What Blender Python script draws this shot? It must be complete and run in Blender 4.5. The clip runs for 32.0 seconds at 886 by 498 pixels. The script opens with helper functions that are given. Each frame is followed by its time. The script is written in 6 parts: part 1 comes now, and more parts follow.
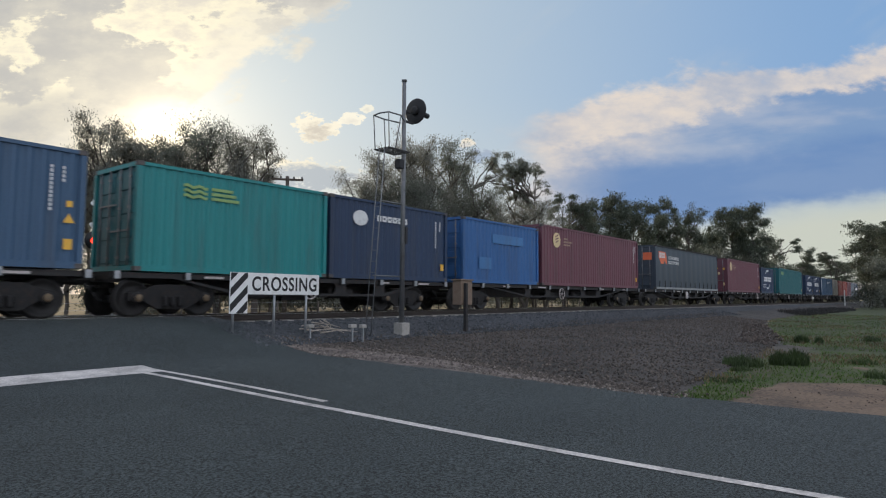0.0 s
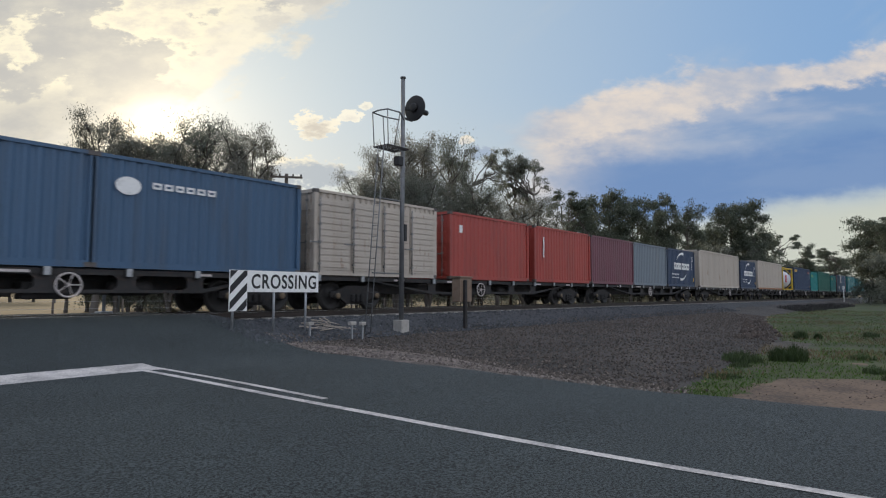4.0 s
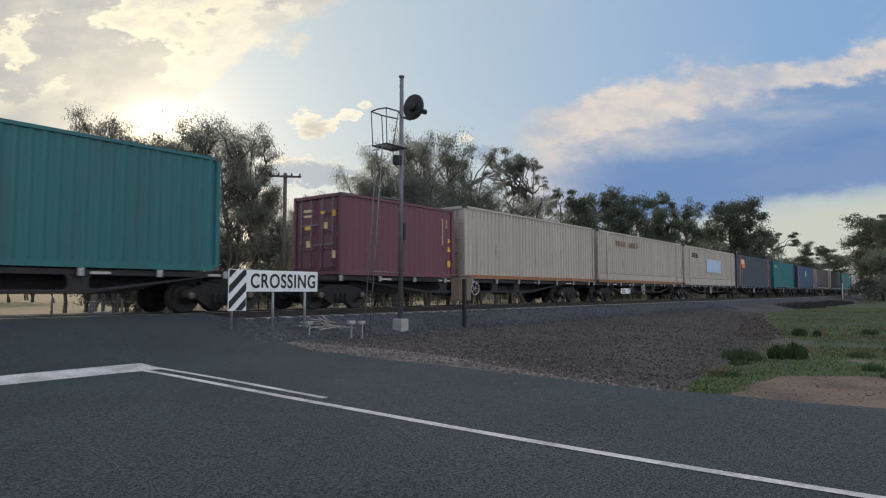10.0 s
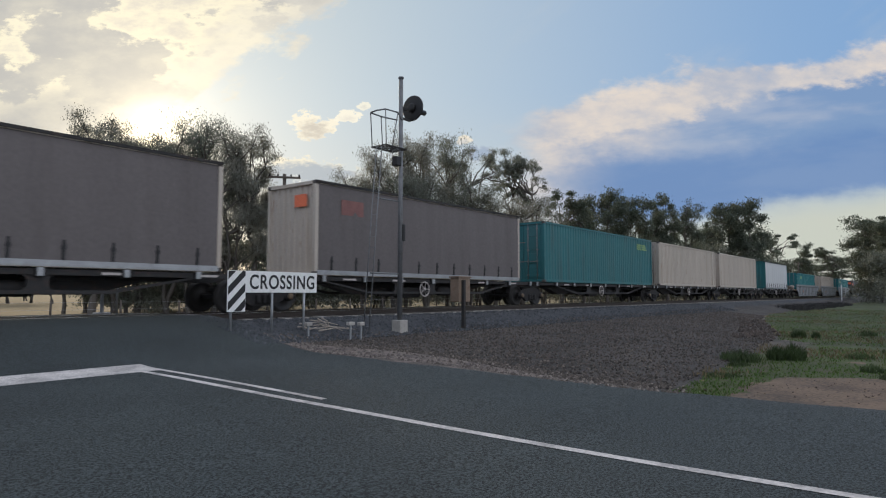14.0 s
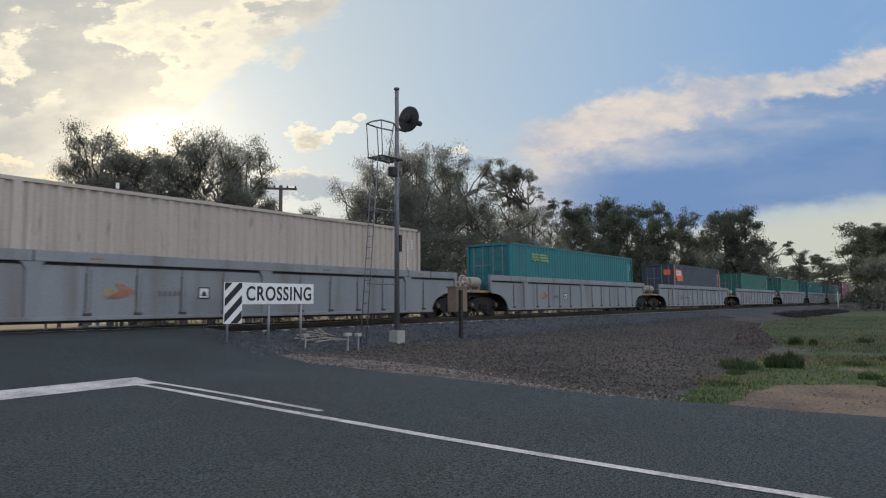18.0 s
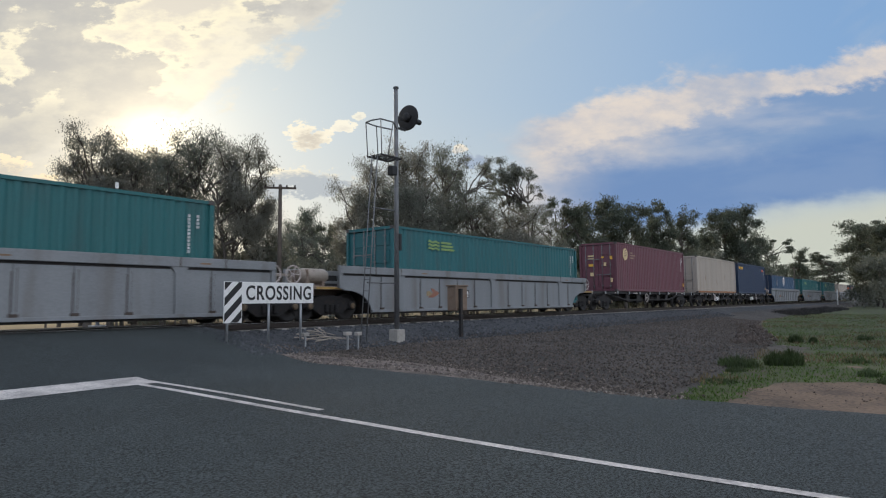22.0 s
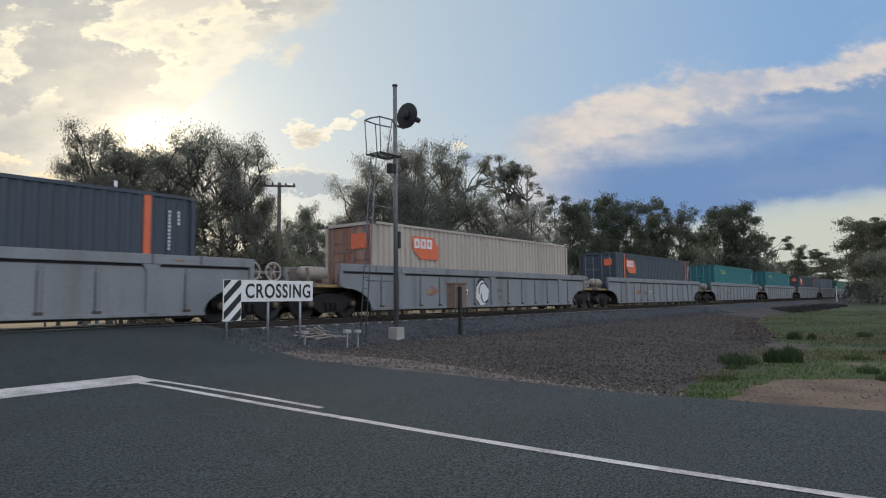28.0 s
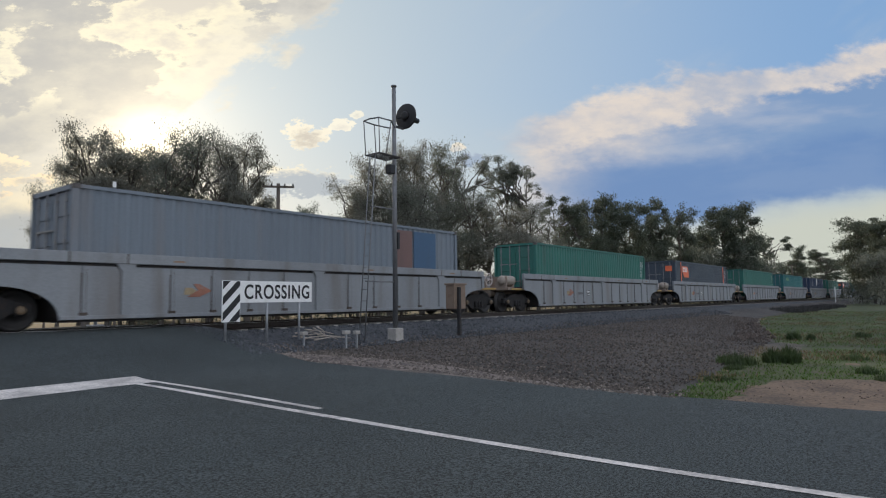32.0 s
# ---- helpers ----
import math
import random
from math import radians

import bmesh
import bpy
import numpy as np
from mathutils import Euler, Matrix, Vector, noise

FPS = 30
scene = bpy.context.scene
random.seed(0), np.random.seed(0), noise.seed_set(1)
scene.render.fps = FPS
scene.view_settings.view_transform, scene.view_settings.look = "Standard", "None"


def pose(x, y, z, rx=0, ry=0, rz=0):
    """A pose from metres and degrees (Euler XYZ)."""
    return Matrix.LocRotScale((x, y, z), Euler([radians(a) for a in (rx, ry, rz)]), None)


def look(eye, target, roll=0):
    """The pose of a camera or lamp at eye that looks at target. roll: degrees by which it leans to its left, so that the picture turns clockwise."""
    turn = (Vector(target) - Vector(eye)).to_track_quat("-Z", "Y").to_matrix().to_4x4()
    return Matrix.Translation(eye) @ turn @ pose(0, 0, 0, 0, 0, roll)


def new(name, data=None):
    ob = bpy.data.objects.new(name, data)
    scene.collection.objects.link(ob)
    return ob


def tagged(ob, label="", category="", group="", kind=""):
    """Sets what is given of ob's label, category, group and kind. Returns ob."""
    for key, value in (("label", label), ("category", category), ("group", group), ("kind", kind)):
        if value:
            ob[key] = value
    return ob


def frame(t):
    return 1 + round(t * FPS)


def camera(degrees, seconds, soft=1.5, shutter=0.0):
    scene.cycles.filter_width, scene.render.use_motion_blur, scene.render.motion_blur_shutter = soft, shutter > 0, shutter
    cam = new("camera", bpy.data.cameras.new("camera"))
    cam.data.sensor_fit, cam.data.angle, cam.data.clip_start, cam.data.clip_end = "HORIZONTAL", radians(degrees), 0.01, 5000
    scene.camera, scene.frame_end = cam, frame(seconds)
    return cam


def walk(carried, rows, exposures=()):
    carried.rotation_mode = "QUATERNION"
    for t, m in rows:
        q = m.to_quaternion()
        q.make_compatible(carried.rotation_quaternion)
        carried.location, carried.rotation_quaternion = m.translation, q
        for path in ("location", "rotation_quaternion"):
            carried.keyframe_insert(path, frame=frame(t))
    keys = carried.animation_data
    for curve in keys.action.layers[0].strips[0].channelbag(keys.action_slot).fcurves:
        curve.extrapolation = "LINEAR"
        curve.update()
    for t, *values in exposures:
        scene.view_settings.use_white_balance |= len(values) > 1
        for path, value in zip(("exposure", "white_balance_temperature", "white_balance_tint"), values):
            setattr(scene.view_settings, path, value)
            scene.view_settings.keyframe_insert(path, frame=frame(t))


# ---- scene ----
# World: x runs along the railway, y across it, z = 0 at the rail head.
cam = camera(69.97, 32.0, soft=1.15, shutter=0.08)
PATH = [
    (0, pose(0, 0, 0.56, 94.267, -0.359, -51.466)),
    (0.5, pose(0, 0, 0.56, 94.225, -0.292, -51.460)),
    (1, pose(0, 0, 0.56, 94.140, -0.299, -51.459)),
    (1.5, pose(0, 0, 0.56, 94.087, -0.209, -51.461)),
    (2, pose(0, 0, 0.56, 94.060, -0.234, -51.506)),
    (3, pose(0, 0, 0.56, 94.041, -0.165, -51.508)),
    (3.5, pose(0, 0, 0.56, 94.015, -0.193, -51.509)),
    (5.5, pose(0, 0, 0.56, 93.967, -0.138, -51.511)),
    (6, pose(0, 0, 0.56, 93.906, -0.124, -51.493)),
    (7, pose(0, 0, 0.56, 93.921, -0.085, -51.506)),
    (8, pose(0, 0, 0.56, 93.937, -0.003, -51.531)),
    (9, pose(0, 0, 0.56, 93.880, 0.000, -51.530)),
    (10, pose(0, 0, 0.56, 93.897, 0.018, -51.581)),
    (11, pose(0, 0, 0.56, 93.900, 0.024, -51.588)),
    (12, pose(0, 0, 0.56, 93.976, 0.071, -51.601)),
    (13, pose(0, 0, 0.56, 93.959, 0.012, -51.610)),
    (14, pose(0, 0, 0.56, 94.008, -0.047, -51.655)),
    (14.5, pose(0, 0, 0.56, 94.055, 0.044, -51.669)),
    (16.5, pose(0, 0, 0.56, 94.888, 0.313, -51.867)),
    (17, pose(0, 0, 0.56, 94.875, 0.371, -51.897)),
    (18, pose(0, 0, 0.56, 94.917, 0.430, -51.910)),
    (19, pose(0, 0, 0.56, 94.880, 0.468, -51.888)),
    (20, pose(0, 0, 0.56, 94.789, 0.535, -51.884)),
    (21, pose(0, 0, 0.56, 94.803, 0.594, -51.924)),
    (22, pose(0, 0, 0.56, 94.803, 0.594, -51.924)),
    (23, pose(0, 0, 0.56, 94.723, 0.636, -51.920)),
    (24, pose(0, 0, 0.56, 94.667, 0.638, -51.933)),
    (25, pose(0, 0, 0.56, 94.634, 0.684, -51.956)),
    (25.5, pose(0, 0, 0.56, 94.581, 0.685, -51.964)),
    (27.5, pose(0, 0, 0.56, 94.599, 0.709, -51.981)),
    (28, pose(0, 0, 0.56, 94.599, 0.709, -51.981)),
    (29, pose(0, 0, 0.56, 94.619, 0.804, -51.998)),
    (30, pose(0, 0, 0.56, 94.661, 0.794, -52.019)),
    (31, pose(0, 0, 0.56, 94.686, 0.741, -52.040)),
    (32, pose(0, 0, 0.56, 94.665, 0.758, -52.065)),
]
walk(cam, PATH, exposures=[(0.0, 0.0), (32.0, 0.0)])

# ---- sky and sun ----
SUN_AZ, SUN_EL = radians(63.2), radians(13.6)
VIEW_AZ = radians(38.47)


def make_world():
    w = bpy.data.worlds.new("dusk_sky")
    scene.world = w
    w.use_nodes = True
    nt = w.node_tree
    nt.nodes.clear()
    L = nt.links

    def val(x):
        n = nt.nodes.new("ShaderNodeValue")
        n.outputs[0].default_value = x
        return n.outputs[0]

    def m(op, a, b=0.0, c=0.0, clamp=False):
        n = nt.nodes.new("ShaderNodeMath")
        n.operation, n.use_clamp = op, clamp
        for i, x in enumerate((a, b, c)):
            if isinstance(x, (int, float)):
                n.inputs[i].default_value = x
            else:
                L.new(x, n.inputs[i])
        return n.outputs[0]

    def step(x, lo, hi):
        n = nt.nodes.new("ShaderNodeMapRange")
        n.interpolation_type = "SMOOTHSTEP"
        L.new(x, n.inputs[0])
        n.inputs[1].default_value, n.inputs[2].default_value = lo, hi
        return n.outputs[0]

    def mix(f, a, b):
        n = nt.nodes.new("ShaderNodeMix")
        n.data_type = "RGBA"
        for i, x in ((0, f), (6, a), (7, b)):
            if isinstance(x, (tuple, float, int)):
                n.inputs[i].default_value = (*x, 1) if isinstance(x, tuple) else x
            else:
                L.new(x, n.inputs[i])
        return n.outputs[2]

    def dot(v, d):
        n = nt.nodes.new("ShaderNodeVectorMath")
        n.operation = "DOT_PRODUCT"
        L.new(v, n.inputs[0])
        n.inputs[1].default_value = d
        return n.outputs["Value"]

    def noise_of(vec, scale, detail, rough=0.55):
        n = nt.nodes.new("ShaderNodeTexNoise")
        L.new(vec, n.inputs["Vector"])
        n.inputs["Scale"].default_value, n.inputs["Detail"].default_value = scale, detail
        n.inputs["Roughness"].default_value = rough
        return n.outputs["Fac"]

    co = nt.nodes.new("ShaderNodeTexCoord").outputs["Generated"]
    ca, sa = math.cos(VIEW_AZ), math.sin(VIEW_AZ)
    fwd = dot(co, (ca, sa, 0))
    rgt = dot(co, (sa, -ca, 0))
    up = dot(co, (0, 0, 1))
    safe = m("MAXIMUM", fwd, 0.05)
    u0, v0 = m("DIVIDE", rgt, safe), m("DIVIDE", up, safe)
    flat = nt.nodes.new("ShaderNodeCombineXYZ")
    L.new(u0, flat.inputs[0])
    L.new(m("MULTIPLY", v0, 1.9), flat.inputs[1])
    flat = flat.outputs[0]
    slant = nt.nodes.new("ShaderNodeCombineXYZ")
    L.new(m("ADD", m("MULTIPLY", u0, 0.77), m("MULTIPLY", v0, 0.64)), slant.inputs[0])
    L.new(m("MULTIPLY", m("ADD", m("MULTIPLY", u0, -0.64), m("MULTIPLY", v0, 0.77)), 3.2), slant.inputs[1])
    streaky = slant.outputs[0]
    lvl = nt.nodes.new("ShaderNodeCombineXYZ")
    L.new(u0, lvl.inputs[0])
    L.new(m("MULTIPLY", m("SUBTRACT", v0, m("MULTIPLY", u0, 0.10)), 3.6), lvl.inputs[1])
    level = lvl.outputs[0]
    ragged = m("SUBTRACT", noise_of(flat, 7.0, 8.0, 0.62), 0.5)
    coarse = m("SUBTRACT", noise_of(flat, 2.6, 3.0), 0.5)
    u = m("MULTIPLY_ADD", coarse, 0.10, u0)
    v = m("MULTIPLY_ADD", coarse, 0.06, v0)

    sky = nt.nodes.new("ShaderNodeTexSky")
    sky.sky_type, sky.sun_disc = "NISHITA", False
    sky.sun_elevation, sky.sun_rotation = SUN_EL, math.pi / 2 - SUN_AZ
    sky.air_density, sky.dust_density, sky.ozone_density = 1.0, 0.6, 1.0
    dim = nt.nodes.new("ShaderNodeVectorMath")
    dim.operation = "SCALE"
    L.new(sky.outputs[0], dim.inputs[0])
    dim.inputs["Scale"].default_value = SKY_STRENGTH
    base = dim.outputs[0]

    # high haze: pale towards the sun, clearer blue away from it
    side = step(u0, -0.35, 0.75)
    haze = mix(side, (0.60, 0.69, 0.73), (0.255, 0.44, 0.735))
    haze = mix(step(v0, 0.34, 0.10), haze, mix(side, (0.62, 0.66, 0.66), (0.52, 0.60, 0.66)))
    wisps = noise_of(streaky, 3.0, 6.0)
    haze = mix(m("MULTIPLY", step(wisps, 0.5, 0.75), 0.25), haze, (0.62, 0.66, 0.68))
    base = mix(0.80, base, haze)

    # bright cloud round the sun: all that lies left of a slanting ragged edge
    edge = m("ADD", m("MULTIPLY", u, 0.61), m("MULTIPLY", v, -0.79))
    edge = m("ADD", edge, m("ADD", m("MULTIPLY", ragged, 0.24), m("MULTIPLY", m("SUBTRACT", wisps, 0.5), 0.22)))
    cover = m("SUBTRACT", 1.0, step(edge, -0.512, -0.470))
    tufts = noise_of(flat, 5.0, 10.0, 0.58)
    fluff = m("SUBTRACT", noise_of(flat, 24.0, 7.0, 0.6), 0.5)
    lumps = m("ADD", noise_of(flat, 3.9, 10.0, 0.60), m("MULTIPLY", fluff, 0.12))
    bright = m("MULTIPLY", step(lumps, 0.495, 0.535), step(m("ADD", v0, m("MULTIPLY", coarse, 0.2)), 0.28, 0.36))
    soft = step(noise_of(flat, 4.6, 9.0, 0.6), 0.40, 0.60)
    fine = m("SUBTRACT", noise_of(flat, 62.0, 6.0, 0.66), 0.5)
    cloud_a = mix(soft, (0.50, 0.49, 0.47), (0.68, 0.64, 0.55))
    cloud_a = mix(bright, cloud_a, mix(step(lumps, 0.53, 0.62), (1.0, 0.91, 0.68), (0.76, 0.70, 0.60)))
    rim = m("MULTIPLY", step(m("ADD", edge, m("MULTIPLY", m("SUBTRACT", tufts, 0.5), 0.25)), -0.60, -0.515), 0.72)
    cloud_a = mix(rim, cloud_a, mix(step(tufts, 0.42, 0.6), (0.74, 0.70, 0.62), (0.93, 0.86, 0.70)))
    base = mix(m("MULTIPLY", cover, 0.92), base, cloud_a)
    low = m("MULTIPLY", step(v0, 0.24, 0.12), step(u0, -0.45, -0.62))
    base = mix(m("MULTIPLY", low, step(m("ADD", tufts, m("MULTIPLY", v0, 0.6)), 0.50, 0.66)), base, (0.90, 0.78, 0.55))

    base = mix(m("MULTIPLY", m("MULTIPLY", step(m("ADD", v0, m("MULTIPLY", ragged, 0.05)), 0.165, 0.135), step(u0, -0.52, -0.62)), 0.85), base, (0.40, 0.44, 0.48))

    # bank on the far side: peach crest, blue belly, pale gap under it
    along = step(m("ADD", u0, m("MULTIPLY", ragged, 0.30)), 0.06, 0.20)
    heap = m("SUBTRACT", noise_of(flat, 4.2, 7.0, 0.5), 0.5)
    crest = m("ADD", m("MULTIPLY_ADD", u0, 0.20, 0.254), m("ADD", m("MULTIPLY", heap, 0.17), m("MULTIPLY", fluff, 0.06)))
    top = m("SUBTRACT", 1.0, step(m("SUBTRACT", v0, crest), -0.004, 0.030))
    tilted = m("MULTIPLY_ADD", u0, -0.12, m("ADD", v0, 0.06))
    foot = step(m("ADD", tilted, m("ADD", m("MULTIPLY", coarse, 0.10), m("MULTIPLY", fluff, 0.04))), 0.112, 0.152)
    bank = m("MULTIPLY", m("MULTIPLY", top, foot), along)
    rough = m("ADD", m("MULTIPLY", heap, 0.10), m("MULTIPLY", fluff, 0.06))
    low_line = m("ADD", m("MULTIPLY_ADD", u0, 0.127, 0.172), m("MULTIPLY", coarse, 0.05))
    low_band = m("MULTIPLY", step(m("ADD", m("SUBTRACT", v0, low_line), m("MULTIPLY", rough, 0.5)), 0.022, -0.016), step(u0, 0.13, 0.30))
    high_line = m("MULTIPLY_ADD", u0, 0.225, 0.190)
    high_band = m("MULTIPLY", step(m("ADD", m("SUBTRACT", v0, high_line), rough), 0.016, -0.010), step(m("ADD", u0, m("MULTIPLY", ragged, 0.4)), 0.14, 0.40))
    strands = step(noise_of(level, 3.4, 7.0), 0.42, 0.62)
    crown_tone = mix(step(m("ADD", tufts, m("MULTIPLY", fluff, 0.4)), 0.28, 0.68), (0.46, 0.49, 0.57), (0.80, 0.70, 0.61))
    mid_tone = mix(strands, (0.205, 0.320, 0.530), (0.36, 0.43, 0.57))
    deep_tone = mix(m("MULTIPLY", strands, 0.30), (0.145, 0.260, 0.500), (0.26, 0.36, 0.55))
    tint = mix(low_band, mix(high_band, crown_tone, mid_tone), deep_tone)
    base = mix(m("MULTIPLY", bank, 0.92), base, tint)
    under = m("MULTIPLY", m("SUBTRACT", 1.0, step(m("ADD", tilted, m("MULTIPLY", coarse, 0.10)), 0.100, 0.146)), step(u0, 0.1, 0.5))
    base = mix(m("MULTIPLY", under, 0.85), base, (0.60, 0.62, 0.53))

    # loose puffs and a low bar of cloud over the middle of the view
    def puffs(cu, cv, ru, rv, amp, lit, shade, cut):
        p = m("ADD", m("POWER", m("DIVIDE", m("SUBTRACT", u0, cu), ru), 2.0), m("POWER", m("DIVIDE", m("SUBTRACT", v0, cv), rv), 2.0))
        edge_noise = m("ADD", m("MULTIPLY", fine, amp * 1.1), m("MULTIPLY", fluff, amp * 1.2))
        f = step(m("ADD", edge_noise, m("SUBTRACT", 1.0, p)), 0.20, 0.55)
        f = m("MULTIPLY", f, step(m("SUBTRACT", 2.8, p), 0.0, 0.8))
        core = m("ADD", m("SUBTRACT", 1.0, p), m("ADD", m("MULTIPLY", fine, 1.6), m("MULTIPLY", m("SUBTRACT", cv, v0), 0.5 / rv)))
        return mix(m("MULTIPLY", f, 0.92), base, mix(m("MULTIPLY", step(core, cut, cut + 0.7), 0.9), lit, shade))

    base = puffs(-0.205, 0.268, 0.040, 0.026, 3.0, (0.98, 0.90, 0.72), (0.62, 0.56, 0.48), 0.45)
    base = puffs(-0.150, 0.283, 0.026, 0.011, 3.0, (0.98, 0.92, 0.76), (0.80, 0.75, 0.66), 0.6)
    base = puffs(-0.125, 0.300, 0.012, 0.008, 3.0, (0.92, 0.88, 0.74), (0.70, 0.68, 0.62), 0.7)
    base = puffs(-0.22, 0.190, 0.11, 0.030, 2.4, (0.92, 0.85, 0.68), (0.40, 0.46, 0.53), 0.0)
    base = puffs(-0.700, 0.222, 0.070, 0.020, 2.8, (1.0, 0.86, 0.60), (0.62, 0.58, 0.52), 0.4)
    base = puffs(-0.640, 0.200, 0.050, 0.014, 2.8, (0.98, 0.82, 0.56), (0.60, 0.56, 0.50), 0.5)
    base = puffs(-0.690, 0.178, 0.020, 0.007, 2.6, (0.95, 0.78, 0.54), (0.60, 0.56, 0.50), 0.6)
    base = puffs(0.035, 0.245, 0.016, 0.009, 2.5, (0.85, 0.78, 0.66), (0.60, 0.60, 0.60), 0.6)
    base = puffs(0.06, 0.225, 0.03, 0.014, 2.5, (0.40, 0.47, 0.58), (0.36, 0.44, 0.56), 0.3)

    # aureole of the veiled sun
    sd = (math.cos(SUN_AZ) * math.cos(SUN_EL), math.sin(SUN_AZ) * math.cos(SUN_EL), math.sin(SUN_EL))
    near = m("MAXIMUM", dot(co, sd), 0.0)
    halo = m("ADD", m("MULTIPLY", m("POWER", near, 1500.0), 0.9), m("ADD", m("MULTIPLY", m("POWER", near, 220.0), 0.32), m("MULTIPLY", m("POWER", near, 30.0), 0.10)))
    glow = nt.nodes.new("ShaderNodeVectorMath")
    glow.operation = "MULTIPLY_ADD"
    glow.inputs[0].default_value = (1.0, 0.82, 0.50)
    L.new(halo, glow.inputs[1])
    L.new(base, glow.inputs[2])
    seen = glow.outputs[0]

    # thin cloud added over the unseen sky, brighter behind to light near sides
    veil = mix(noise_of(co, 2.2, 5.0), (0.82, 0.93, 1.15), (1.24, 1.27, 1.36))
    veil = mix(step(dot(co, (0.45, -0.89, 0)), -0.50, 0.50), mix(0.75, veil, (0.28, 0.38, 0.58)), veil)
    behind = m("MAXIMUM", step(fwd, 0.35, -0.2), step(up, 0.5, 0.85))
    whole = mix(behind, seen, veil)
    bg = nt.nodes.new("ShaderNodeBackground")
    L.new(whole, bg.inputs[0])
    bg.inputs[1].default_value = 1.0
    out = nt.nodes.new("ShaderNodeOutputWorld")
    L.new(bg.outputs[0], out.inputs[0])


SKY_STRENGTH = 0.08
make_world()
sun = new("sun", bpy.data.lights.new("sun", "SUN"))
sun.data.energy, sun.data.angle, sun.data.color = 2.0, radians(12), (1.0, 0.80, 0.56)
sun.matrix_world = look((0, 0, 60), (-math.cos(SUN_AZ) * math.cos(SUN_EL) * 50, -math.sin(SUN_AZ) * math.cos(SUN_EL) * 50, 60 - math.sin(SUN_EL) * 50))

# ---- materials ----
MATS = {}


def material(name, color, rough=0.6, metal=0.0, vary=0.25, scale=3.0, grain=60.0, bump=0.15, dirt=None, dirt_amount=0.3, streak=False, emit=0.0, per_object=0.0, spec=0.5, contrast=1.0, patch=0.0):
    """Procedural surface: colour varied at two scales, stains of a second colour, fine relief."""
    if name in MATS:
        return MATS[name]
    mt = bpy.data.materials.new(name)
    MATS[name] = mt
    mt.use_nodes = True
    nt = mt.node_tree
    L = nt.links
    bs = nt.nodes["Principled BSDF"]
    tc = nt.nodes.new("ShaderNodeTexCoord")
    mp = nt.nodes.new("ShaderNodeMapping")
    L.new(tc.outputs["Object"], mp.inputs[0])
    if streak:
        mp.inputs["Scale"].default_value = (1.0, 1.0, 0.12)

    def nz(sc, det, src):
        n = nt.nodes.new("ShaderNodeTexNoise")
        n.inputs["Scale"].default_value, n.inputs["Detail"].default_value = sc, det
        L.new(src, n.inputs["Vector"])
        return n.outputs["Fac"]

    big, fine = nz(scale, 4.0, mp.outputs[0]), nz(grain, 3.0, tc.outputs["Object"])
    k = nt.nodes.new("ShaderNodeMath")
    k.operation = "ADD"
    L.new(big, k.inputs[0])
    L.new(fine, k.inputs[1])
    r = nt.nodes.new("ShaderNodeMapRange")
    L.new(k.outputs[0], r.inputs[0])
    r.inputs[1].default_value, r.inputs[2].default_value = 1 - 0.4 / contrast, 1 + 0.4 / contrast
    r.inputs[3].default_value, r.inputs[4].default_value = 1 - vary, 1 + vary
    fac = r.outputs[0]
    if per_object:
        oi = nt.nodes.new("ShaderNodeObjectInfo")
        q = nt.nodes.new("ShaderNodeMath")
        q.operation = "MULTIPLY_ADD"
        L.new(oi.outputs["Random"], q.inputs[0])
        q.inputs[1].default_value = per_object
        L.new(fac, q.inputs[2])
        fac = q.outputs[0]
    if patch:
        wide = nt.nodes.new("ShaderNodeMapRange")
        L.new(nz(0.45, 5.0, tc.outputs["Object"]), wide.inputs[0])
        wide.inputs[1].default_value, wide.inputs[2].default_value = 0.3, 0.7
        wide.inputs[3].default_value, wide.inputs[4].default_value = 1 - patch, 1 + patch
        q = nt.nodes.new("ShaderNodeMath")
        q.operation = "MULTIPLY"
        L.new(fac, q.inputs[0])
        L.new(wide.outputs[0], q.inputs[1])
        fac = q.outputs[0]
    hs = nt.nodes.new("ShaderNodeVectorMath")
    hs.operation = "SCALE"
    hs.inputs[0].default_value = color
    L.new(fac, hs.inputs["Scale"])
    col = hs.outputs[0]
    if dirt:
        st = nz(scale * 2.3, 6.0, mp.outputs[0])
        rr = nt.nodes.new("ShaderNodeMapRange")
        L.new(st, rr.inputs[0])
        rr.inputs[1].default_value, rr.inputs[2].default_value = 0.52, 0.75
        rr.inputs[4].default_value = dirt_amount
        mx = nt.nodes.new("ShaderNodeMix")
        mx.data_type = "RGBA"
        L.new(rr.outputs[0], mx.inputs[0])
        L.new(col, mx.inputs[6])
        mx.inputs[7].default_value = (*dirt, 1)
        col = mx.outputs[2]
    L.new(col, bs.inputs["Base Color"])
    bs.inputs["Roughness"].default_value, bs.inputs["Metallic"].default_value = rough, metal
    bs.inputs["Specular IOR Level"].default_value = spec
    if bump:
        b = nt.nodes.new("ShaderNodeBump")
        b.inputs["Strength"].default_value, b.inputs["Distance"].default_value = bump, 0.02
        L.new(k.outputs[0], b.inputs["Height"])
        L.new(b.outputs[0], bs.inputs["Normal"])
    if emit:
        L.new(col, bs.inputs["Emission Color"])
        bs.inputs["Emission Strength"].default_value = emit
    return mt


RUST = (0.16, 0.07, 0.035)
GRIME = (0.06, 0.055, 0.05)


def paint(name, color, dirt_amount=0.35):
    return material(name, color, 0.5, 0.0, 0.16, 0.9, 25.0, 0.03, GRIME, dirt_amount, streak=True)


